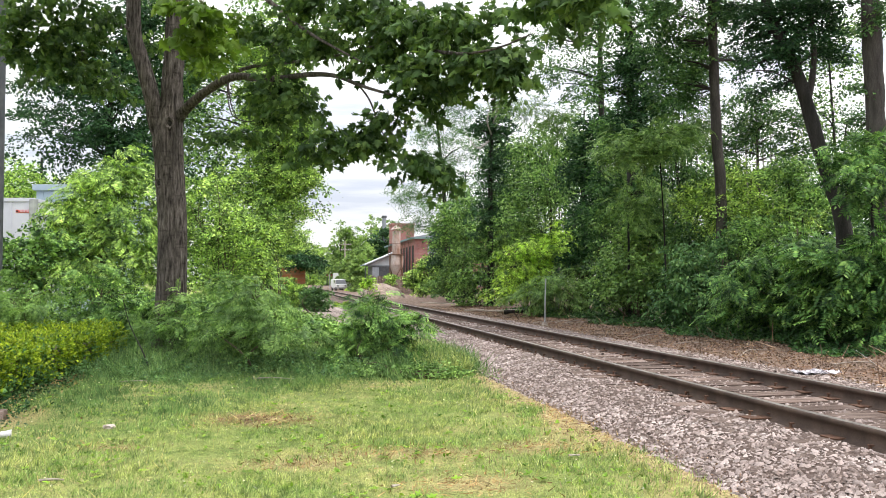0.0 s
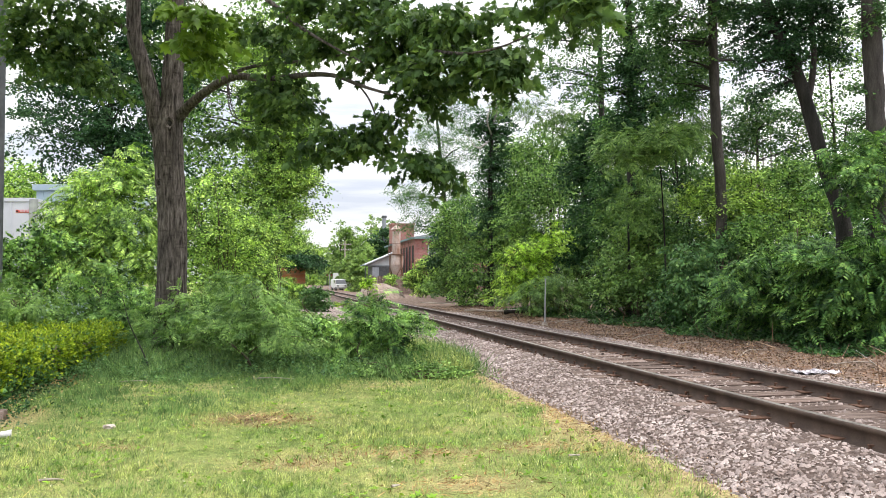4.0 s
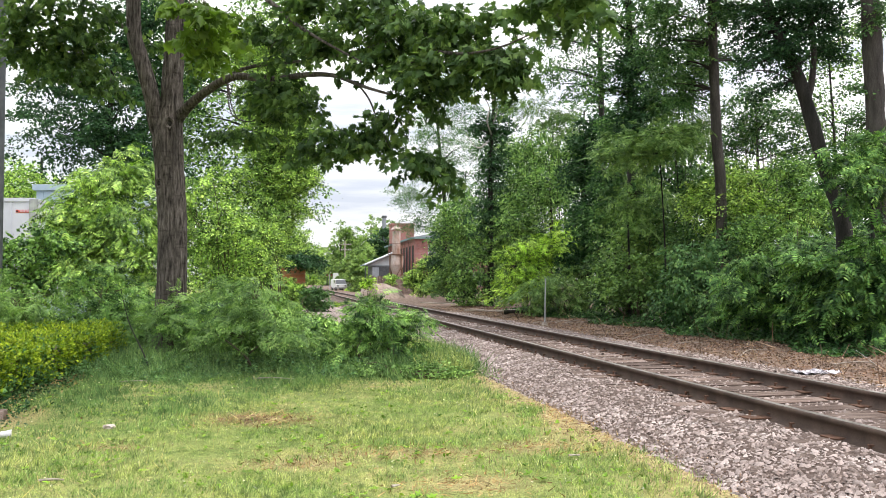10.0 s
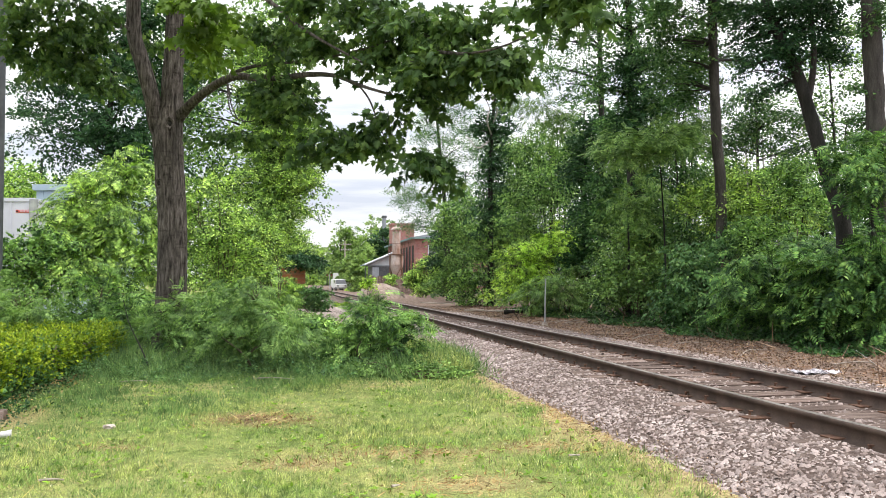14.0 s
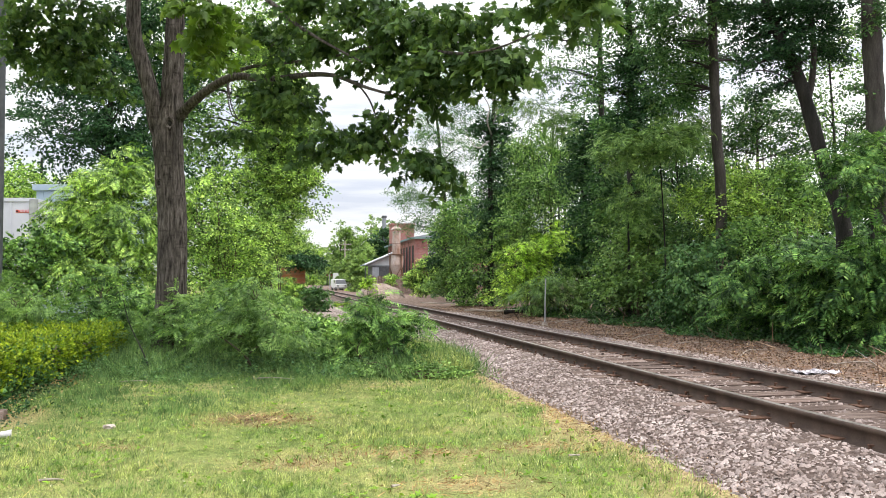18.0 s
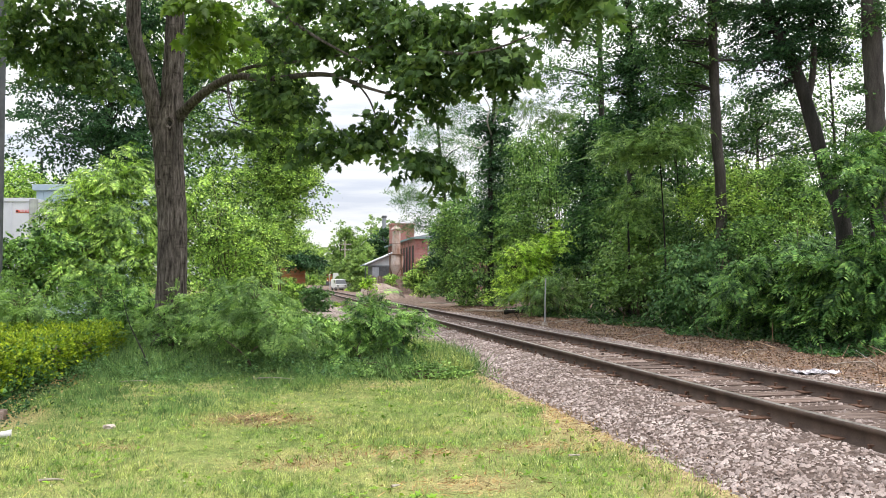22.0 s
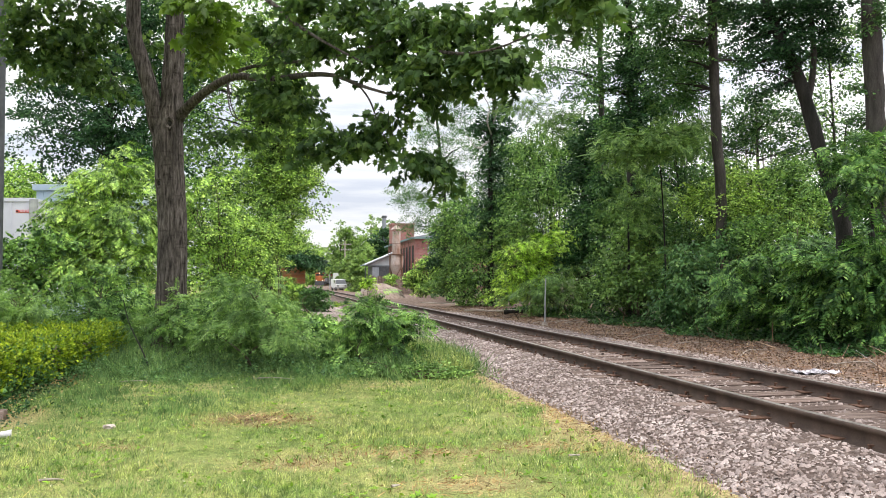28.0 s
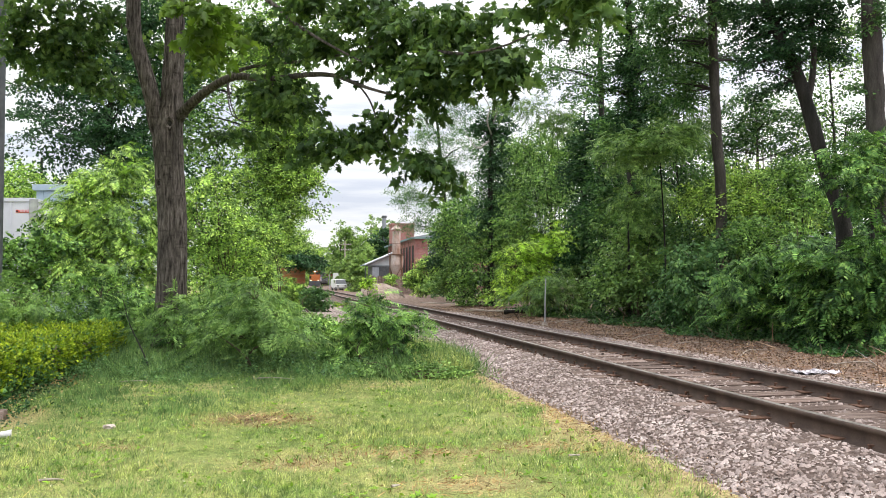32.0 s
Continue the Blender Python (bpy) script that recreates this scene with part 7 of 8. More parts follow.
# ---- things left of the track ----
def trailer():
    t = empty("semi_trailer", pose(-12.72, 26, 0), "white box semi-trailer parked behind the bushes", "trailer")
    part("box_body", box(fresh(), -13.6, -0.12, 0, 2.5, 1.15, 4.02, 0.03), WHITE, t)
    part("top_rail", box(fresh(), -13.62, -0.1, -0.03, 2.53, 4.02, 4.14, 0.015), WHITE, t)
    part("bottom_rail", box(fresh(), -13.62, -0.1, -0.03, 2.53, 1.0, 1.15, 0.015), GREYMETAL, t)
    for y in (0.06, 2.44):
        part("corner_post", drum(fresh(), 0.13, 0.13, 1.0, 4.1, 16, None, -0.12, y), GREYMETAL, t, "rounded grey corner post")
    for i in range(11):
        x = -13.0 + i * 1.22
        part("side_post", box(fresh(), x - 0.03, x + 0.03, -0.025, 0.0, 1.15, 4.02, 0.005), WHITE, t)
    mark = part("decal", box(fresh(), -0.64, -0.2, -0.012, -0.003, 3.68, 3.765), REDMARK, t, "small red-edged sticker")
    part("decal_face", box(fresh(), -0.54, -0.215, -0.018, -0.013, 3.7, 3.745), WHITE, mark)
    for i in range(7):
        part("decal_bar", box(fresh(), -0.53 + i * 0.045, -0.505 + i * 0.045, -0.021, -0.0185, 3.706, 3.739), REDMARK, mark)
    part("decal_mark", box(fresh(), -0.625, -0.565, -0.018, -0.013, 3.7, 3.745), BLACK, mark)
    for x in (-11.8, -10.5):
        for y in (0.25, 2.25):
            w = part("wheel", drum(fresh(), 0.5, 0.5, -0.15, 0.15, 20, pose(x, y, 0.5, 90, 0, 0)), BLACK, t)
            part("hub", drum(fresh(), 0.2, 0.2, -0.17, 0.17, 12, pose(x, y, 0.5, 90, 0, 0)), GREYMETAL, w)
    for y in (0.4, 2.1):
        part("landing_leg", box(fresh(), -2.6, -2.48, y - 0.06, y + 0.06, 0.0, 1.0, 0.01), GREYMETAL, t)
    s = empty("metal_shed", pose(-14.93, 30.5, 0), "pale blue metal-clad shed behind the trailer", "shed")
    part("wall", box(fresh(), 0, 1.85, 0, 6, -0.1, 4.85), BLUEMETAL, s)
    part("roof", box(fresh(), -0.1, 1.95, -0.15, 6.15, 4.86, 5.08, 0.03), BLUEMETAL, s)
    for i in range(4):
        part("rib", box(fresh(), 0.2 + i * 0.42, 0.26 + i * 0.42, -0.035, -0.002, 0, 4.84), BLUEMETAL, s)
    p = empty("metal_pole", pose(-11.25, 21, 0), "dark grey metal pole rising past the trees", "pole")
    part("shaft", drum(fresh(), 0.14, 0.10, 0.02, 12, 20), DARKMETAL, p)
    part("base_plate", box(fresh(), -0.22, 0.22, -0.22, 0.22, -0.02, 0.03, 0.01), DARKMETAL, p)


def brick_pier():
    rng = rng_for(500)
    m = pose(-9.0, 50, 0, 0, 0, 42)
    b = empty("brick_pier", m, "ruined orange brick pier overgrown with ivy", "brick ruin")
    part("masonry", box(fresh(), -0.54, 0.54, -0.54, 0.54, -0.1, 2.25, 0.015), ORANGEBRICK, b)
    part("cap", box(fresh(), -0.61, 0.61, -0.61, 0.61, 2.252, 2.38, 0.02), ORANGEBRICK, b)
    bough(b, rng, (0, 0, 2.36), (0.2, -0.4, 2.78), (1.5, 1.3, 0.5), 150, 26, 0.13, DEEP, "oval", 0.2, 0.5, 0.4, name="ivy", sway=0.5)
    bough(b, rng, (-0.4, 0.6, 2.6), (-0.5, 0.75, 1.9), (0.4, 0.3, 0.7), 30, 22, 0.12, WOODS, "oval", 0.14, 0.7, 0.3, name="ivy", sway=0.4)


trailer()
brick_pier()


def lawn_scraps():
    s = empty("pale_stone", pose(-3.42, 8.6, 0.0), "pale stone lying in the lawn", "stone")
    bm = fresh()
    bmesh.ops.create_icosphere(bm, subdivisions=2, radius=0.06)
    rng = rng_for(510)
    for v in bm.verts:
        v.co = Vector((v.co.x * 1.1, v.co.y * 0.8, v.co.z * 0.55 + 0.02)) * (1 + 0.12 * rng.normal())
    part("stone_body", bm, STONE, s)
    c = empty("paper_cup", pose(-4.22, 8.1, 0.035, 0, 90, 25), "crushed white paper cup lying on the soil", "cup")
    bm = drum(fresh(), 0.028, 0.042, -0.05, 0.05, 20)
    part("cup_wall", bm, SLACK, c)
    part("cup_rim", drum(fresh(), 0.044, 0.044, 0.045, 0.052, 20), SLACK, c)
    k = empty("kerb_block", pose(-4.85, 9.2, 0.0, 0, 0, 12), "worn grey-brown kerb block at the hedge's foot", "kerb block")
    part("block", box(fresh(), -0.35, 0.05, -0.1, 0.1, -0.05, 0.1, 0.025), TIEWOOD, k)
    for x, y, a, ln in ((1.12, 7.18, 12, 0.1), (-0.35, 6.2, 40, 0.07), (-4.6, 12.6, 8, 0.6), (-2.6, 12.9, -5, 0.7), (-2.93, 6.3, 10, 0.18)):
        st = empty("fallen_stick", pose(x, y, float(ground_z(x, y)) + 0.02, 0, 0, a), "bleached stick lying in the grass", "stick", "sticks in the lawn")
        v, q = tube(curve_line([(-ln / 2, 0, 0), (0, 0.03 * ln, 0.02 * ln), (ln / 2, -0.03 * ln, 0)], 8), np.linspace(0.012, 0.006, 8), 6)
        link_mesh("stick_body", v, q, OLDWOOD, st)


lawn_scraps()


# ---- things right of the track ----
def trackside():
    rng = rng_for(520)
    p = empty("marker_post", pose(3.26, 26.8, 0.12, 0, 1.5, 0), "slim galvanised steel marker post beside the track", "post")
    part("shaft", box(fresh(), -0.021, 0.021, -0.02, 0.02, -0.15, 1.5, 0.006), GREYMETAL, p)
    part("foot", drum(fresh(), 0.12, 0.08, -0.03, 0.1, 12), OLDWOOD, p)
    # crumpled sheet
    s = empty("plastic_sheet", pose(5.55, 12.5, 0.13), "crumpled white plastic sheet lying by the rail", "litter")
    bm = fresh()
    bmesh.ops.create_grid(bm, x_segments=22, y_segments=14, size=0.5)
    for v in bm.verts:
        x, y = v.co.x, v.co.y
        n = noise.noise((x * 7, y * 9, 3.1)) + 0.6 * noise.noise((x * 17, y * 19, 1.0))
        v.co = Vector((x * 0.62 + 0.06 * n, y * 0.42 + 0.07 * n, 0.02 + 0.075 * abs(n)))
    part("sheet", bm, SLACK, s)
    for i, (y, d, ln, a) in enumerate(((39.2, 3.9, 1.6, 70), (38.6, 4.2, 1.9, 82), (38.2, 4.6, 1.5, 60), (37.4, 4.8, 1.2, 95), (52.0, 4.2, 2.2, 86))):
        x, yy, _ = by_track(y, d)
        b = empty("old_board", pose(x, yy, float(ground_z(x, yy)) + 0.05, rng.normal() * 4, rng.normal() * 3, a - 80), "weathered loose board dumped beside the track", "board", "dumped boards")
        part("plank", box(fresh(), -ln / 2, ln / 2, -0.1, 0.1, -0.03, 0.03, 0.008), OLDWOOD, b)
    x, yy, _ = by_track(35.6, 4.9)
    lg = empty("rotten_log", pose(x, yy, float(ground_z(x, yy)) + 0.05), "dark rotten log at the wood's edge", "log")
    v, q = tube(curve_line([(-0.8, 0, 0), (0, 0.05, 0.05), (0.7, -0.05, 0.02)], 10), np.linspace(0.09, 0.06, 10), 10, rng, 0.08)
    link_mesh("log_body", v, q, DARKBARK, lg)
    for i in range(9):
        y = rng.uniform(12, 30)
        x, yy, _ = by_track(y, rng.uniform(3.2, 5.2))
        ln = rng.uniform(0.5, 1.4)
        st = empty("fallen_branch", pose(x, yy, float(ground_z(x, yy)) + 0.03, 0, -3, rng.uniform(-50, 50)), "bare fallen branch on the leaf litter", "branch", "branches on the litter")
        v, q = tube(curve_line([(-ln / 2, 0, 0), (0, 0.08 * ln, 0.05 * ln), (ln / 2, -0.05 * ln, 0.02)], 8), np.linspace(0.014, 0.006, 8), 6)
        link_mesh("branch_body", v, q, OLDWOOD, st)
    w = empty("loose_wire", pose(8.05, 16.9, 0.12), "pale bent wire lying over the leaf litter", "wire")
    v, q = tube(curve_line([(0.15, 0.3, 0.0), (-0.2, -0.9, 0.1), (-0.8, -2.6, 0.08), (-1.5, -4.6, 0.04)], 14), np.full(14, 0.006), 6)
    link_mesh("wire_body", v, q, GREYMETAL, w)
    # twigs strewn on the litter
    n = 700
    ty = 9.5 + 24 * rng.uniform(0, 1, n) ** 1.4
    td = 2.3 + 3.2 * rng.uniform(0, 1, n)
    tx = 5.41 - 0.1895 * ty + td / 0.9825
    pl = np.column_stack([tx, ty, np.maximum(ground_z(tx, ty), np.interp(td, [2.5, 2.95], [0.13, 0.04])) + 0.03])
    v, f = scatter(rng, pl, 0.42, "sedge", None, 0.0, 0.6, 0.7)
    tagged(link_mesh("strewn_twigs", v, f, LITTER), "thin dry twigs strewn over the litter", "twigs", kind="stuff")
    # gravel heap
    h = empty("gravel_heap", pose(-5.4, 73, 0.05), "tan heap of gravel beside the track", "gravel heap")
    bm = fresh()
    bmesh.ops.create_grid(bm, x_segments=40, y_segments=40, size=1.0)
    for v in bm.verts:
        r = math.hypot(v.co.x, v.co.y)
        n = noise.noise((v.co.x * 3, v.co.y * 3, 0.5))
        z = 1.38 * max(0.0, 1 - r ** 2.3) * (1 + 0.2 * n) + 0.25 * max(0, 1 - math.hypot(v.co.x + 0.7, v.co.y) * 2) + 0.03 * noise.noise((v.co.x * 14, v.co.y * 14, 2.0))
        v.co = Vector((v.co.x * 2.25, v.co.y * 2.6, z - 0.03))
    part("heap_body", bm, GRAVEL, h, smooth=True)
    shrub("yellow_bush", "bright yellow-green bush by the gravel heap", -1.90, 72, [(-0.15, 0, 2.18, 0.83, 0.83, 0.98, 60), (-0.73, 0, 1.21, 0.68, 0.68, 0.73, 40), (0.58, 0, 2.96, 0.73, 0.73, 0.68, 44), (0.15, 0, 1.01, 0.88, 0.88, 0.68, 40), (1.12, 0, 1.89, 0.78, 0.78, 1.07, 44), (0.98, 0, 0.77, 0.78, 0.78, 0.59, 30)], 0.15, FRESH, "diamond", 34, 0.25, 0.8, 4, 530, core=3)
    shrub("yellow_bush", "small yellow-green bush behind the gravel heap", -5.12, 84, [(-0.00, 0, 1.73, 0.51, 0.51, 0.40, 40)], 0.16, FRESH, "diamond", 26, 0.2, 0.5, 3, 531, core=2)
    shrub("weed_clump", "pale yellow-green weeds growing at the heap's edge", -6.30, 70.5, [(0.10, 0, 1.59, 0.33, 0.40, 0.33, 26), (-0.24, 0, 1.16, 0.33, 0.40, 0.24, 24), (0.24, 0, 1.12, 0.29, 0.40, 0.19, 16)], 0.13, LIME, "diamond", 18, 0.2, 0.5, 3, 532, "weeds", core=1)
    for i, (x, y) in enumerate(((-14.3, 131), (-13.0, 128), (-11.9, 124), (-10.6, 118))):
        shrub("weed_clump", "low grass and weeds on the far verge", x, y, [(0, 0, 0.25, 1.1, 0.8, 0.3, 40)], 0.2, PALE if i % 2 else LIME, "diamond", 16, 0.25, 0, 2, 540 + i, "weeds", "weeds on the far verge")
    # picket fence behind the heap
    fn = empty("board_fence", pose(-7.7, 88, 0, 0, 0, 3), "dark brown board fence behind the gravel heap", "fence")
    for i in range(32):
        hgt = 2.15 + 0.04 * rng.normal()
        part("board", box(fresh(), i * 0.16, i * 0.16 + 0.145, -0.012, 0.012, 0, hgt), TIEWOOD, fn)
    for z in (0.4, 1.4):
        part("rail_board", box(fresh(), 0, 32 * 0.16, 0.014, 0.05, z, z + 0.09), TIEWOOD, fn)


trackside()


def factory():
    # local x runs along the end wall, local y away along the track side
    f = empty("brick_factory", pose(-3.45, 104, 0, 0, 0, 11), "two-storey red brick factory with tall windows", "factory")
    for nm, a in (("side_wall", (0, 0.35, 0.35, 27)), ("end_wall", (0, 16, 0, 0.35)), ("back_wall", (0.35, 16, 26.65, 27)), ("far_wall", (15.65, 16, 0.35, 26.65))):
        part(nm, box(fresh(), a[0], a[1], a[2], a[3], -0.2, 7.1), BRICK, f)
    bm = fresh()
    vs = [bm.verts.new(c) for c in ((-0.5, -0.5, 7.12), (16.5, -0.5, 7.12), (16.5, 27.5, 7.12), (-0.5, 27.5, 7.12), (8, -0.5, 8.7), (8, 27.5, 8.7))]
    for q in ((0, 4, 5, 3), (1, 2, 5, 4), (0, 1, 4), (2, 3, 5), (0, 3, 2, 1)):
        bm.faces.new([vs[i] for i in q])
    part("roof", bm, SLATEROOF, f)
    part("eaves", box(fresh(), -0.55, -0.42, -0.55, 27.5, 6.9, 7.15, 0.02), TEALTRIM, f)
    part("eaves", box(fresh(), -0.4, 16.5, -0.6, -0.5, 6.9, 7.15, 0.02), TEALTRIM, f)
    for i in range(10):
        y = 1.2 + i * 2.6
        w = part("window_frame", box(fresh(), -0.03, 0.02, y, y + 1.45, 2.8, 6.2, 0.01), RUST, f, "tall dark window in the brick wall")
        # black instead of glass: the pane's unlit look is put into its colour
        part("pane", box(fresh(), -0.04, -0.032, y + 0.1, y + 1.35, 2.9, 6.1), BLACK, w, "window pane coloured black in place of glass")
        part("sill", box(fresh(), -0.07, -0.002, y - 0.08, y + 1.53, 2.66, 2.78, 0.01), GREYMETAL, w)
        part("pilaster", box(fresh(), -0.06, -0.001, y + 1.75, y + 2.3, -0.2, 6.85, 0.01), BRICK, f)
    for i in range(5):
        x = 1.6 + i * 2.9
        for z0, z1 in ((4.4, 6.2), (1.0, 2.8)):
            w = part("window_frame", box(fresh(), x, x + 1.5, -0.03, 0.02, z0, z1, 0.01), WHITE, f, "pale-framed window")
            for a in (0, 1):
                for b in (0, 1):
                    part("pane", box(fresh(), x + 0.08 + a * 0.7, x + 0.72 + a * 0.7, -0.042, -0.032, z0 + 0.08 + b * 0.85, z0 + 0.85 + b * 0.87), GLASS, w)
    part("porch_roof", box(fresh(), 0.3, 5.5, -2.2, -0.05, 3.1, 3.3, 0.03), SLATEROOF, f)
    for x in (0.45, 5.35):
        part("porch_post", box(fresh(), x - 0.07, x + 0.07, -2.1, -1.96, -0.1, 3.1, 0.01), GREYMETAL, f)
    # tower and chimney behind
    tw = empty("brick_tower", pose(-6.6, 134, 0, 0, 0, 11), "square brick stair tower above the factory roof", "tower")
    part("tower_wall", box(fresh(), -1.6, 2.0, 0, 3.6, -0.2, 10.7), BRICK, tw)
    part("parapet", box(fresh(), -1.72, 2.12, -0.12, 3.72, 10.702, 11.0, 0.03), BRICK, tw)
    ch = empty("factory_chimney", pose(-10.6, 150, 0), "slim sooty chimney behind the trees", "chimney")
    part("shaft", drum(fresh(), 0.5, 0.36, -0.1, 13.1, 16), SLATEROOF, ch)
    part("crown", drum(fresh(), 0.46, 0.46, 13.1, 13.5, 16), DARKMETAL, ch)
    # lean-to shed
    s = empty("lean_to_shed", pose(-8.9, 108, 0, 0, 0, 11), "dark metal lean-to shed with a pale grey roof", "shed")
    def prism(pr, y0, y1):
        bm = fresh()
        a = [bm.verts.new((x, y0, z)) for x, z in pr]
        b = [bm.verts.new((x, y1, z)) for x, z in pr]
        bm.faces.new(a)
        bm.faces.new(list(reversed(b)))
        for i in range(len(pr)):
            bm.faces.new((a[i], b[i], b[(i + 1) % len(pr)], a[(i + 1) % len(pr)]))
        return bm

    part("wall", prism([(-0.3, -0.1), (2.6, -0.1), (2.6, 3.75), (-0.3, 3.75)], 0, 5), DARKMETAL, s)
    part("gable", prism([(-0.75, 3.77), (2.7, 3.77), (2.7, 5.35)], 0.02, 5), PALESTEEL, s, "pale grey gable boards")
    part("roof", prism([(-1.25, 3.8), (-1.25, 3.68), (2.9, 5.46), (2.9, 5.6)], -0.5, 5.3), PALESTEEL, s, "pale grey sheet roof")
    part("fascia", prism([(-1.1, 3.58), (2.8, 3.58), (2.8, 3.76), (-1.1, 3.76)], -0.06, -0.02), SLATEROOF, s)
    part("gutter", box(fresh(), -1.38, -1.26, -0.5, 5.3, 3.66, 3.8, 0.02), TEALTRIM, s)
    part("side_panel", box(fresh(), -0.25, 0.6, -0.03, -0.003, 0, 3.45), SLATEROOF, s, "paler grey end panel")
    for i in range(8):
        part("rib", box(fresh(), 0.75 + i * 0.24, 0.79 + i * 0.24, -0.03, -0.003, 0, 3.45), DARKMETAL, s)
    part("yard_post", drum(fresh(), 0.05, 0.05, -0.1, 3.4, 8, None, -1.2, -0.3), DARKMETAL, s)
    # dust cyclone
    c = empty("dust_cyclone", pose(-5.6, 100, 0), "rust-streaked metal dust collector on legs", "dust collector")
    part("exhaust_pipe", drum(fresh(), 0.5, 0.48, 4.8, 7.6, 24), CYCLONE, c)
    part("cap", drum(fresh(), 0.72, 0.12, 7.82, 8.35, 24), CYCLONE, c, "conical rain cap")
    for i in range(4):
        a = i * math.pi / 2 + 0.4
        part("cap_strut", box(fresh(), -0.02, 0.02, -0.02, 0.02, 7.55, 7.9, 0, pose(0.44 * math.cos(a), 0.44 * math.sin(a), 0)), RUST, c)
    part("drum", drum(fresh(), 0.85, 0.85, 3.6, 4.75, 28), CYCLONE, c)
    part("cone", drum(fresh(), 0.28, 0.84, 2.1, 3.58, 28), CYCLONE, c)
    part("platform", drum(fresh(), 0.98, 0.98, 4.76, 4.84, 28), RUST, c)
    for i in range(4):
        a = i * math.pi / 2 + 0.7
        x, y = 0.95 * math.cos(a), 0.95 * math.sin(a)
        part("leg", box(fresh(), x - 0.06, x + 0.06, y - 0.06, y + 0.06, -0.1, 4.75, 0.01), RUST, c)
        v, q = tube([(x, y, 1.0), (0.95 * math.cos(a + math.pi / 2), 0.95 * math.sin(a + math.pi / 2), 3.2)], [0.04, 0.04], 6)
        link_mesh("brace", v, q, RUST, c)
    for i in range(8):
        a = i * math.pi / 4
        part("railing_post", box(fresh(), -0.02, 0.02, -0.02, 0.02, 4.84, 6.1, 0, pose(0.95 * math.cos(a), 0.95 * math.sin(a), 0)), RUST, c)
    ring_v, ring_q = tube([(0.95 * math.cos(a), 0.95 * math.sin(a), 6.1) for a in np.linspace(0, 2 * math.pi, 25)], [0.025] * 25, 5)
    link_mesh("handrail", ring_v, ring_q, RUST, c)


factory()


def crossing():
    # white van waiting near the crossing
    v = empty("white_van", pose(-17.3, 142, 0.05, 0, 0, 18), "white delivery van parked near the crossing", "van")
    part("body", box(fresh(), -0.95, 0.95, 0.9, 5.0, 0.45, 2.0, 0.16), BRIGHTWHITE, v)
    part("bonnet", box(fresh(), -0.92, 0.92, -0.2, 0.95, 0.45, 1.15, 0.12), BRIGHTWHITE, v)
    bm = fresh()
    pr = [(0.1, 1.16), (0.9, 1.16), (0.9, 1.92)]
    a = [bm.verts.new((-0.85, y, z)) for y, z in pr]
    b = [bm.verts.new((0.85, y, z)) for y, z in pr]
    bm.faces.new(a)
    bm.faces.new(list(reversed(b)))
    for i in range(3):
        bm.faces.new((a[i], b[i], b[(i + 1) % 3], a[(i + 1) % 3]))
    part("windscreen", bm, GLASS, v)
    for x in (-0.96, 0.952):
        part("side_window", box(fresh(), x, x + 0.008, 1.0, 1.9, 1.25, 1.8), GLASS, v)
    part("bumper", box(fresh(), -0.95, 0.95, -0.32, -0.2, 0.4, 0.65, 0.04), GREYMETAL, v)
    for x in (-0.65, 0.65):
        part("headlight", box(fresh(), x - 0.15, x + 0.15, -0.24, -0.19, 0.75, 0.95, 0.02), GLASS, v)
    for x in (-0.88, 0.88):
        for y in (0.4, 3.7):
            w = part("wheel", drum(fresh(), 0.36, 0.36, -0.11, 0.11, 18, pose(x, y, 0.36, 0, 90, 0)), BLACK, v)
            part("rim", drum(fresh(), 0.2, 0.2, -0.12, 0.12, 12, pose(x, y, 0.36, 0, 90, 0)), GREYMETAL, w)
    k = empty("white_truck_body", pose(-17.7, 153, 0.05, 0, 0, 20), "white boxed truck behind the van", "truck")
    part("cargo_box", box(fresh(), -1.1, 1.1, 1.8, 6.5, 0.9, 3.2, 0.05), BRIGHTWHITE, k)
    part("cab", box(fresh(), -1.0, 1.0, 0, 1.75, 0.6, 2.3, 0.15), BRIGHTWHITE, k)
    part("windscreen", box(fresh(), -0.85, 0.85, -0.02, 0.01, 1.45, 2.1, 0.01), GLASS, k)
    for x in (-0.95, 0.95):
        for y in (0.7, 5.4):
            part("wheel", drum(fresh(), 0.45, 0.45, -0.13, 0.13, 18, pose(x, y, 0.45, 0, 90, 0)), BLACK, k)
    x, y, _ = by_track(172, 3.4)
    c = empty("crossing_signal", pose(x, y, 0.1), "white railway crossing signal mast", "crossing signal")
    part("mast", drum(fresh(), 0.07, 0.07, -0.1, 4.1, 12), GREYMETAL, c)
    for a in (45, -45):
        part("crossbuck_arm", box(fresh(), -0.5, 0.5, -0.1, -0.09, -0.07, 0.07, 0, pose(0, 0.004 * (a > 0), 3.7, 0, a, 0)), BRIGHTWHITE, c)
    for s in (-0.45, 0.45):
        l = part("lamp_disc", drum(fresh(), 0.25, 0.25, -0.03, 0.03, 18, pose(s, -0.1, 2.9, 90, 0, 0)), BLACK, c)
        part("lens", drum(fresh(), 0.1, 0.1, -0.01, 0.01, 14, pose(s, -0.14, 2.9, 90, 0, 0)), REDMARK, l)
    part("lamp_bar", box(fresh(), -0.5, 0.5, -0.04, 0.04, 2.86, 2.94), BRIGHTWHITE, c)
    part("cabinet", box(fresh(), 0.5, 1.5, 0.3, 1.2, -0.1, 1.7, 0.03), BRIGHTWHITE, c, "white equipment cabinet")
    u = empty("utility_pole", pose(-18.6, 158, 0), "wooden utility pole with crossarms among the trees", "utility pole")
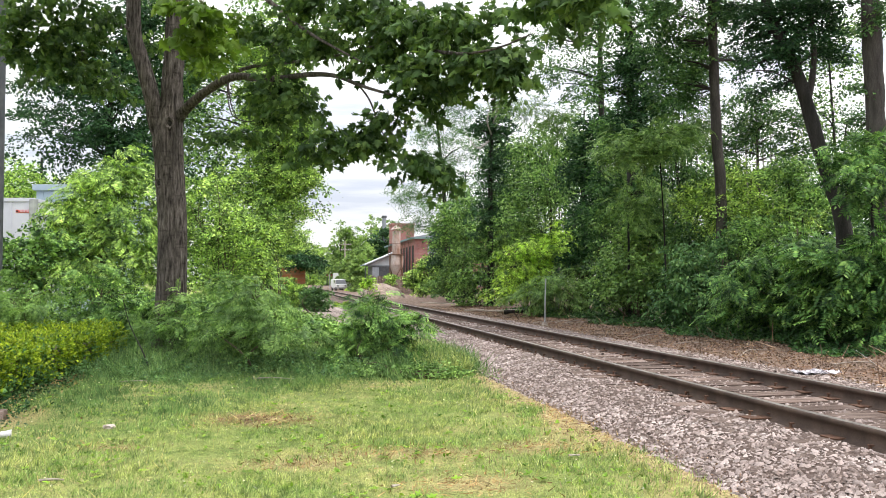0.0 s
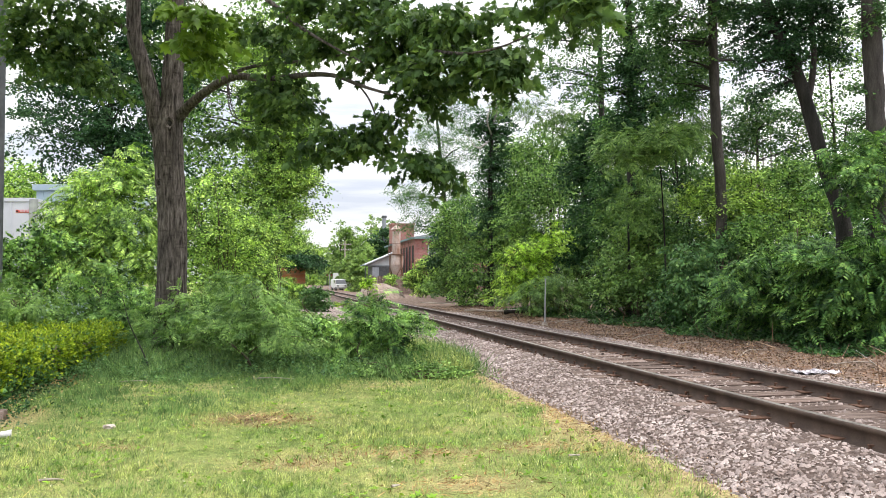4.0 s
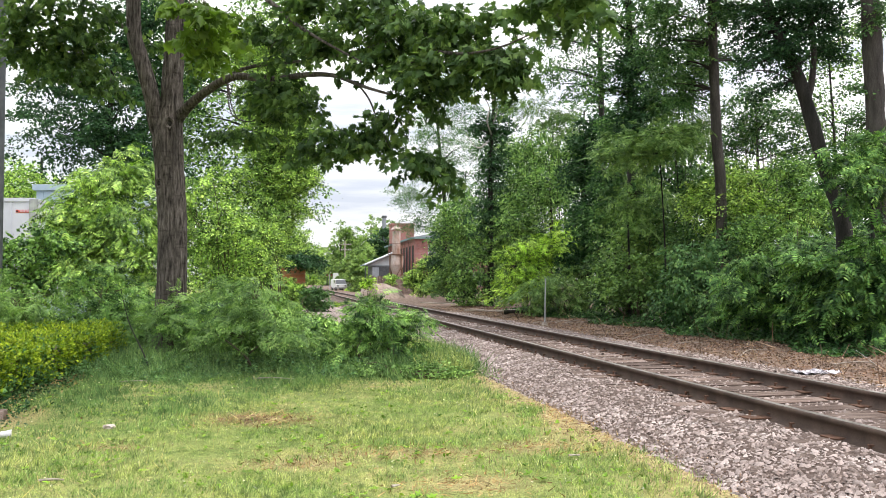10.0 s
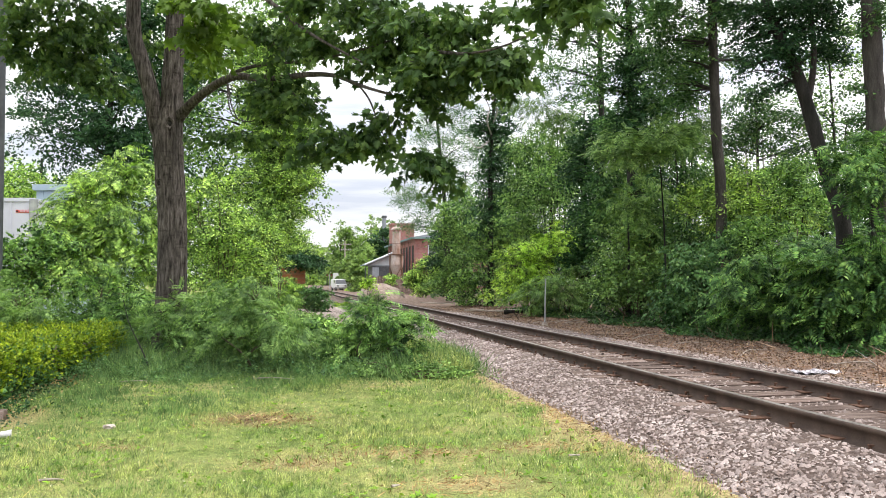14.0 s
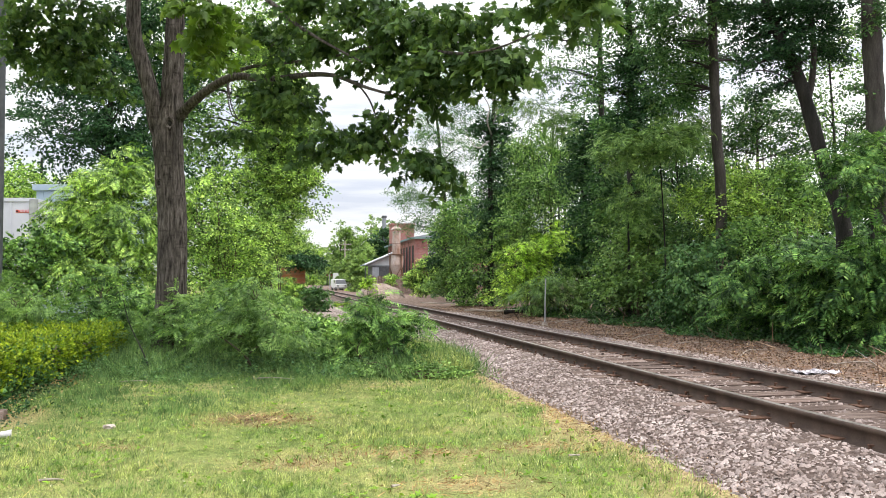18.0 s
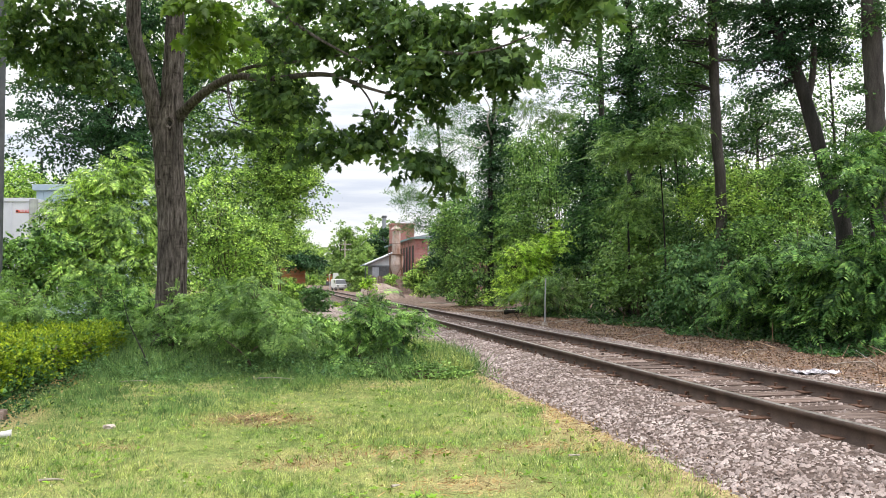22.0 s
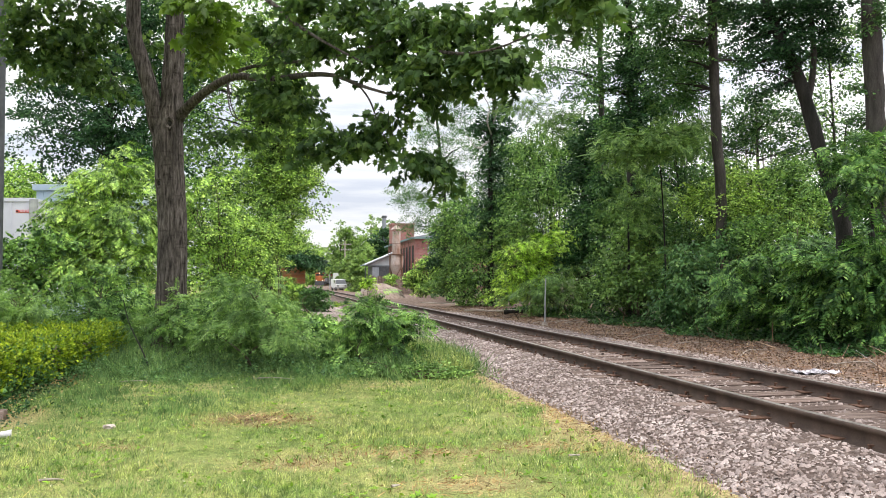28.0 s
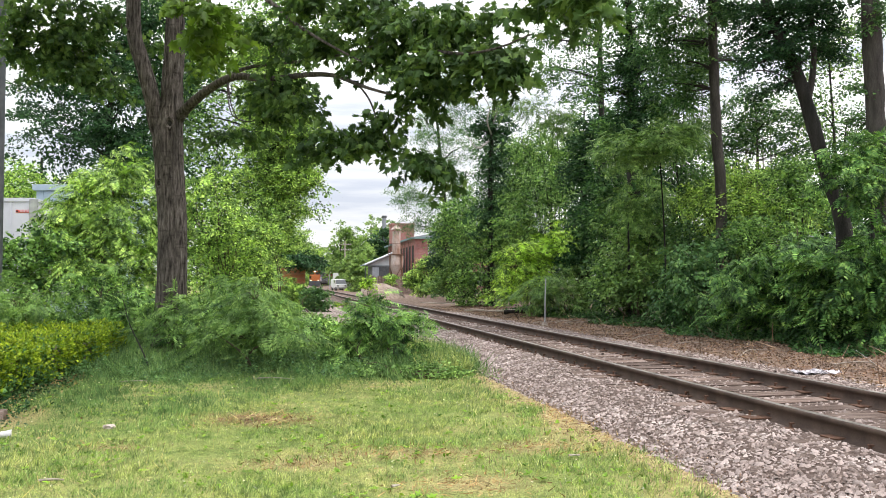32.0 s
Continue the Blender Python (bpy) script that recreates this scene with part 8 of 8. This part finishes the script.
    part("shaft", drum(fresh(), 0.16, 0.11, -0.1, 9.3, 12), OLDWOOD, u)
    for z in (7.6, 8.6):
        part("crossarm", box(fresh(), -1.2, 1.2, -0.05, 0.05, z, z + 0.1, 0.01), OLDWOOD, u)
        for i in range(6):
            part("insulator", drum(fresh(), 0.05, 0.04, z + 0.1, z + 0.24, 8, None, -1.1 + i * 0.44, 0), BRIGHTWHITE, u)


crossing()

# ---- the train ----
LAMP = glow_mat("headlamp_glow", (1.0, 0.86, 0.6), 6.0)


def locomotive():
    t = empty("locomotive", pose(0, 0, 0), "orange and black diesel freight locomotive with lit headlights", "locomotive")
    part("frame", box(fresh(), -1.55, 1.55, 0.2, 21.6, 1.15, 1.55, 0.04), BLACK, t)
    part("pilot", box(fresh(), -1.5, 1.5, -0.05, 0.25, 0.15, 1.5, 0.05), DARKMETAL, t)
    part("coupler", box(fresh(), -0.15, 0.15, -0.75, -0.05, 0.75, 1.05, 0.04), RUST, t)
    part("nose", box(fresh(), -0.95, 0.95, 1.0, 2.5, 1.56, 3.25, 0.12), ORANGE, t)
    cab = part("cab", box(fresh(), -1.52, 1.52, 2.5, 5.0, 1.56, 4.45, 0.12), ORANGE, t)
    for x in (-0.72, 0.72):
        part("windscreen", box(fresh(), x - 0.55, x + 0.55, 2.47, 2.52, 3.4, 4.05, 0.02), GLASS, cab)
    for x in (-1.535, 1.525):
        part("side_window", box(fresh(), x, x + 0.01, 3.2, 4.6, 3.3, 4.0), GLASS, cab)
    part("cab_roof", box(fresh(), -1.4, 1.4, 2.45, 5.05, 4.452, 4.6, 0.05), BLACK, t)
    part("hood", box(fresh(), -1.05, 1.05, 5.0, 16.5, 1.56, 4.35, 0.06), BLACK, t)
    part("hood_roof", box(fresh(), -0.9, 0.9, 5.05, 16.5, 4.352, 4.5, 0.04), BLACK, t)
    part("radiator", box(fresh(), -1.5, 1.5, 16.5, 21.2, 1.56, 4.65, 0.08), DARKMETAL, t, "flared black radiator section")
    part("exhaust_stack", box(fresh(), -0.4, 0.4, 9.5, 10.5, 4.5, 4.75, 0.03), BLACK, t)
    part("fuel_tank", box(fresh(), -1.35, 1.35, 8.0, 13.5, 0.35, 1.15, 0.1), BLACK, t)
    for x in (-0.962, 0.952):
        for i in range(8):
            part("hood_door", box(fresh(), x, x + 0.01, 5.4 + i * 1.35, 6.6 + i * 1.35, 1.8, 3.6), DARKMETAL, t)
    for y in (2.2, 15.4):
        tr = part("truck_frame", box(fresh(), -1.25, 1.25, y, y + 4.2, 0.45, 0.9, 0.06), BLACK, t)
        for i in range(3):
            for x in (-0.75, 0.75):
                part("wheel", drum(fresh(), 0.5, 0.5, -0.07, 0.07, 20, pose(x, y + 0.5 + i * 1.6, 0.5, 0, 90, 0)), RUST, tr)
    for x in (-0.14, 0.14):
        part("headlight", drum(fresh(), 0.13, 0.13, -0.03, 0.03, 16, pose(x, 2.44, 4.25, 90, 0, 0)), LAMP, t, "lit headlight")
    for x in (-1.0, 1.0):
        part("ditch_light", drum(fresh(), 0.12, 0.12, -0.03, 0.03, 16, pose(x, 0.1, 1.75, 90, 0, 0)), LAMP, t, "lit ditch light")
    for x in (-1.5, 1.5):
        for i in range(9):
            part("stanchion", box(fresh(), x - 0.02, x + 0.02, 0.4 + i * 2.5, 0.44 + i * 2.5, 1.55, 2.55), WHITE, t)
        part("handrail", box(fresh(), x - 0.02, x + 0.02, 0.4, 20.4, 2.55, 2.59), WHITE, t)
    return t


def hopper():
    t = empty("covered_hopper", pose(0, 0, 0), "dark grey covered hopper wagon behind the locomotive", "freight wagon", "freight wagons")
    part("body", box(fresh(), -1.55, 1.55, 0.8, 15.5, 1.5, 4.3, 0.1), DARKMETAL, t)
    part("roof", box(fresh(), -1.4, 1.4, 0.9, 15.4, 4.302, 4.5, 0.06), DARKMETAL, t)
    part("frame", box(fresh(), -1.4, 1.4, 0.3, 16, 1.0, 1.48, 0.03), BLACK, t)
    for i in range(8):
        for x in (-1.6, 1.552):
            part("side_rib", box(fresh(), x, x + 0.048, 1.6 + i * 1.85, 1.7 + i * 1.85, 1.55, 4.25), DARKMETAL, t)
    for i in range(3):
        part("outlet", drum(fresh(), 0.35, 1.1, 0.4, 1.0, 4, pose(0, 3.4 + i * 4.7, 0, 0, 0, 45)), DARKMETAL, t)
    for y in (1.2, 12.8):
        tr = part("truck_frame", box(fresh(), -1.1, 1.1, y, y + 2.3, 0.45, 0.8, 0.05), BLACK, t)
        for i in range(2):
            for x in (-0.75, 0.75):
                part("wheel", drum(fresh(), 0.42, 0.42, -0.07, 0.07, 18, pose(x, y + 0.4 + i * 1.5, 0.425, 0, 90, 0)), RUST, tr)
    return t


def haze_mat():
    m, nt, N, L = mat_nodes("diesel_haze")
    d = N("ShaderNodeBsdfDiffuse")
    d.inputs["Color"].default_value = (0.62, 0.66, 0.72, 1)
    t = N("ShaderNodeBsdfTransparent")
    mx = N("ShaderNodeMixShader")
    geo = N("ShaderNodeNewGeometry")
    n = noise_of(nt, 0.9, 3, vector=geo.outputs["Position"])
    fac = N("ShaderNodeMapRange")
    L(n, fac.inputs["Value"])
    fac.inputs["From Min"].default_value, fac.inputs["From Max"].default_value = 0.3, 0.7
    fac.inputs["To Min"].default_value, fac.inputs["To Max"].default_value = 0.01, 0.09
    L(fac.outputs[0], mx.inputs[0])
    L(t.outputs[0], mx.inputs[1])
    L(d.outputs[0], mx.inputs[2])
    out = N("ShaderNodeOutputMaterial")
    L(mx.outputs[0], out.inputs["Surface"])
    return m


def smoke():
    """Thin exhaust that hangs over the locomotive, in drifting puffs."""
    rng = rng_for(600)
    mat = haze_mat()
    t = empty("exhaust_smoke", pose(0, 0, 0), "thin bluish diesel exhaust over the locomotive", "smoke")
    for i in range(12):
        bm = fresh()
        bmesh.ops.create_icosphere(bm, subdivisions=3, radius=1.0)
        r = 0.7 + 0.14 * i
        c = Vector((0.25 * rng.normal() + 0.06 * i, 10 + 0.5 * i, 4.9 + 0.42 * i))
        for v in bm.verts:
            v.co = c + v.co * r * (1 + 0.3 * noise.noise(v.co * 1.6 + Vector((i, 0, 0))))
        part("puff", bm, mat, t, smooth=True)
    return t


LOCO = locomotive()
SMOKE = smoke()
WAGONS = [hopper()]
for _ in range(2):
    WAGONS.append(copy_thing(WAGONS[0], pose(0, 0, 0)))


def train_rows(lag):
    """The train rolls towards the eye at about 10 m/s."""
    rows = []
    for i in range(33):
        y = 238 + 10.5 * (32 - i) + lag
        x, yy, _ = by_track(y, 0)
        rows.append((i, pose(x, yy, RAIL_TOP, 0, 0, -math.degrees(math.atan(track_slope(y + 8))))))
    return rows


def motions():
    for ob, amp, period, phase in SWAY:
        sway_rows(ob, amp, period, phase)
    walk(LOCO, train_rows(0))
    walk(SMOKE, train_rows(0))
    for i, w in enumerate(WAGONS):
        walk(w, train_rows(22.5 + 17.0 * i))


motions()
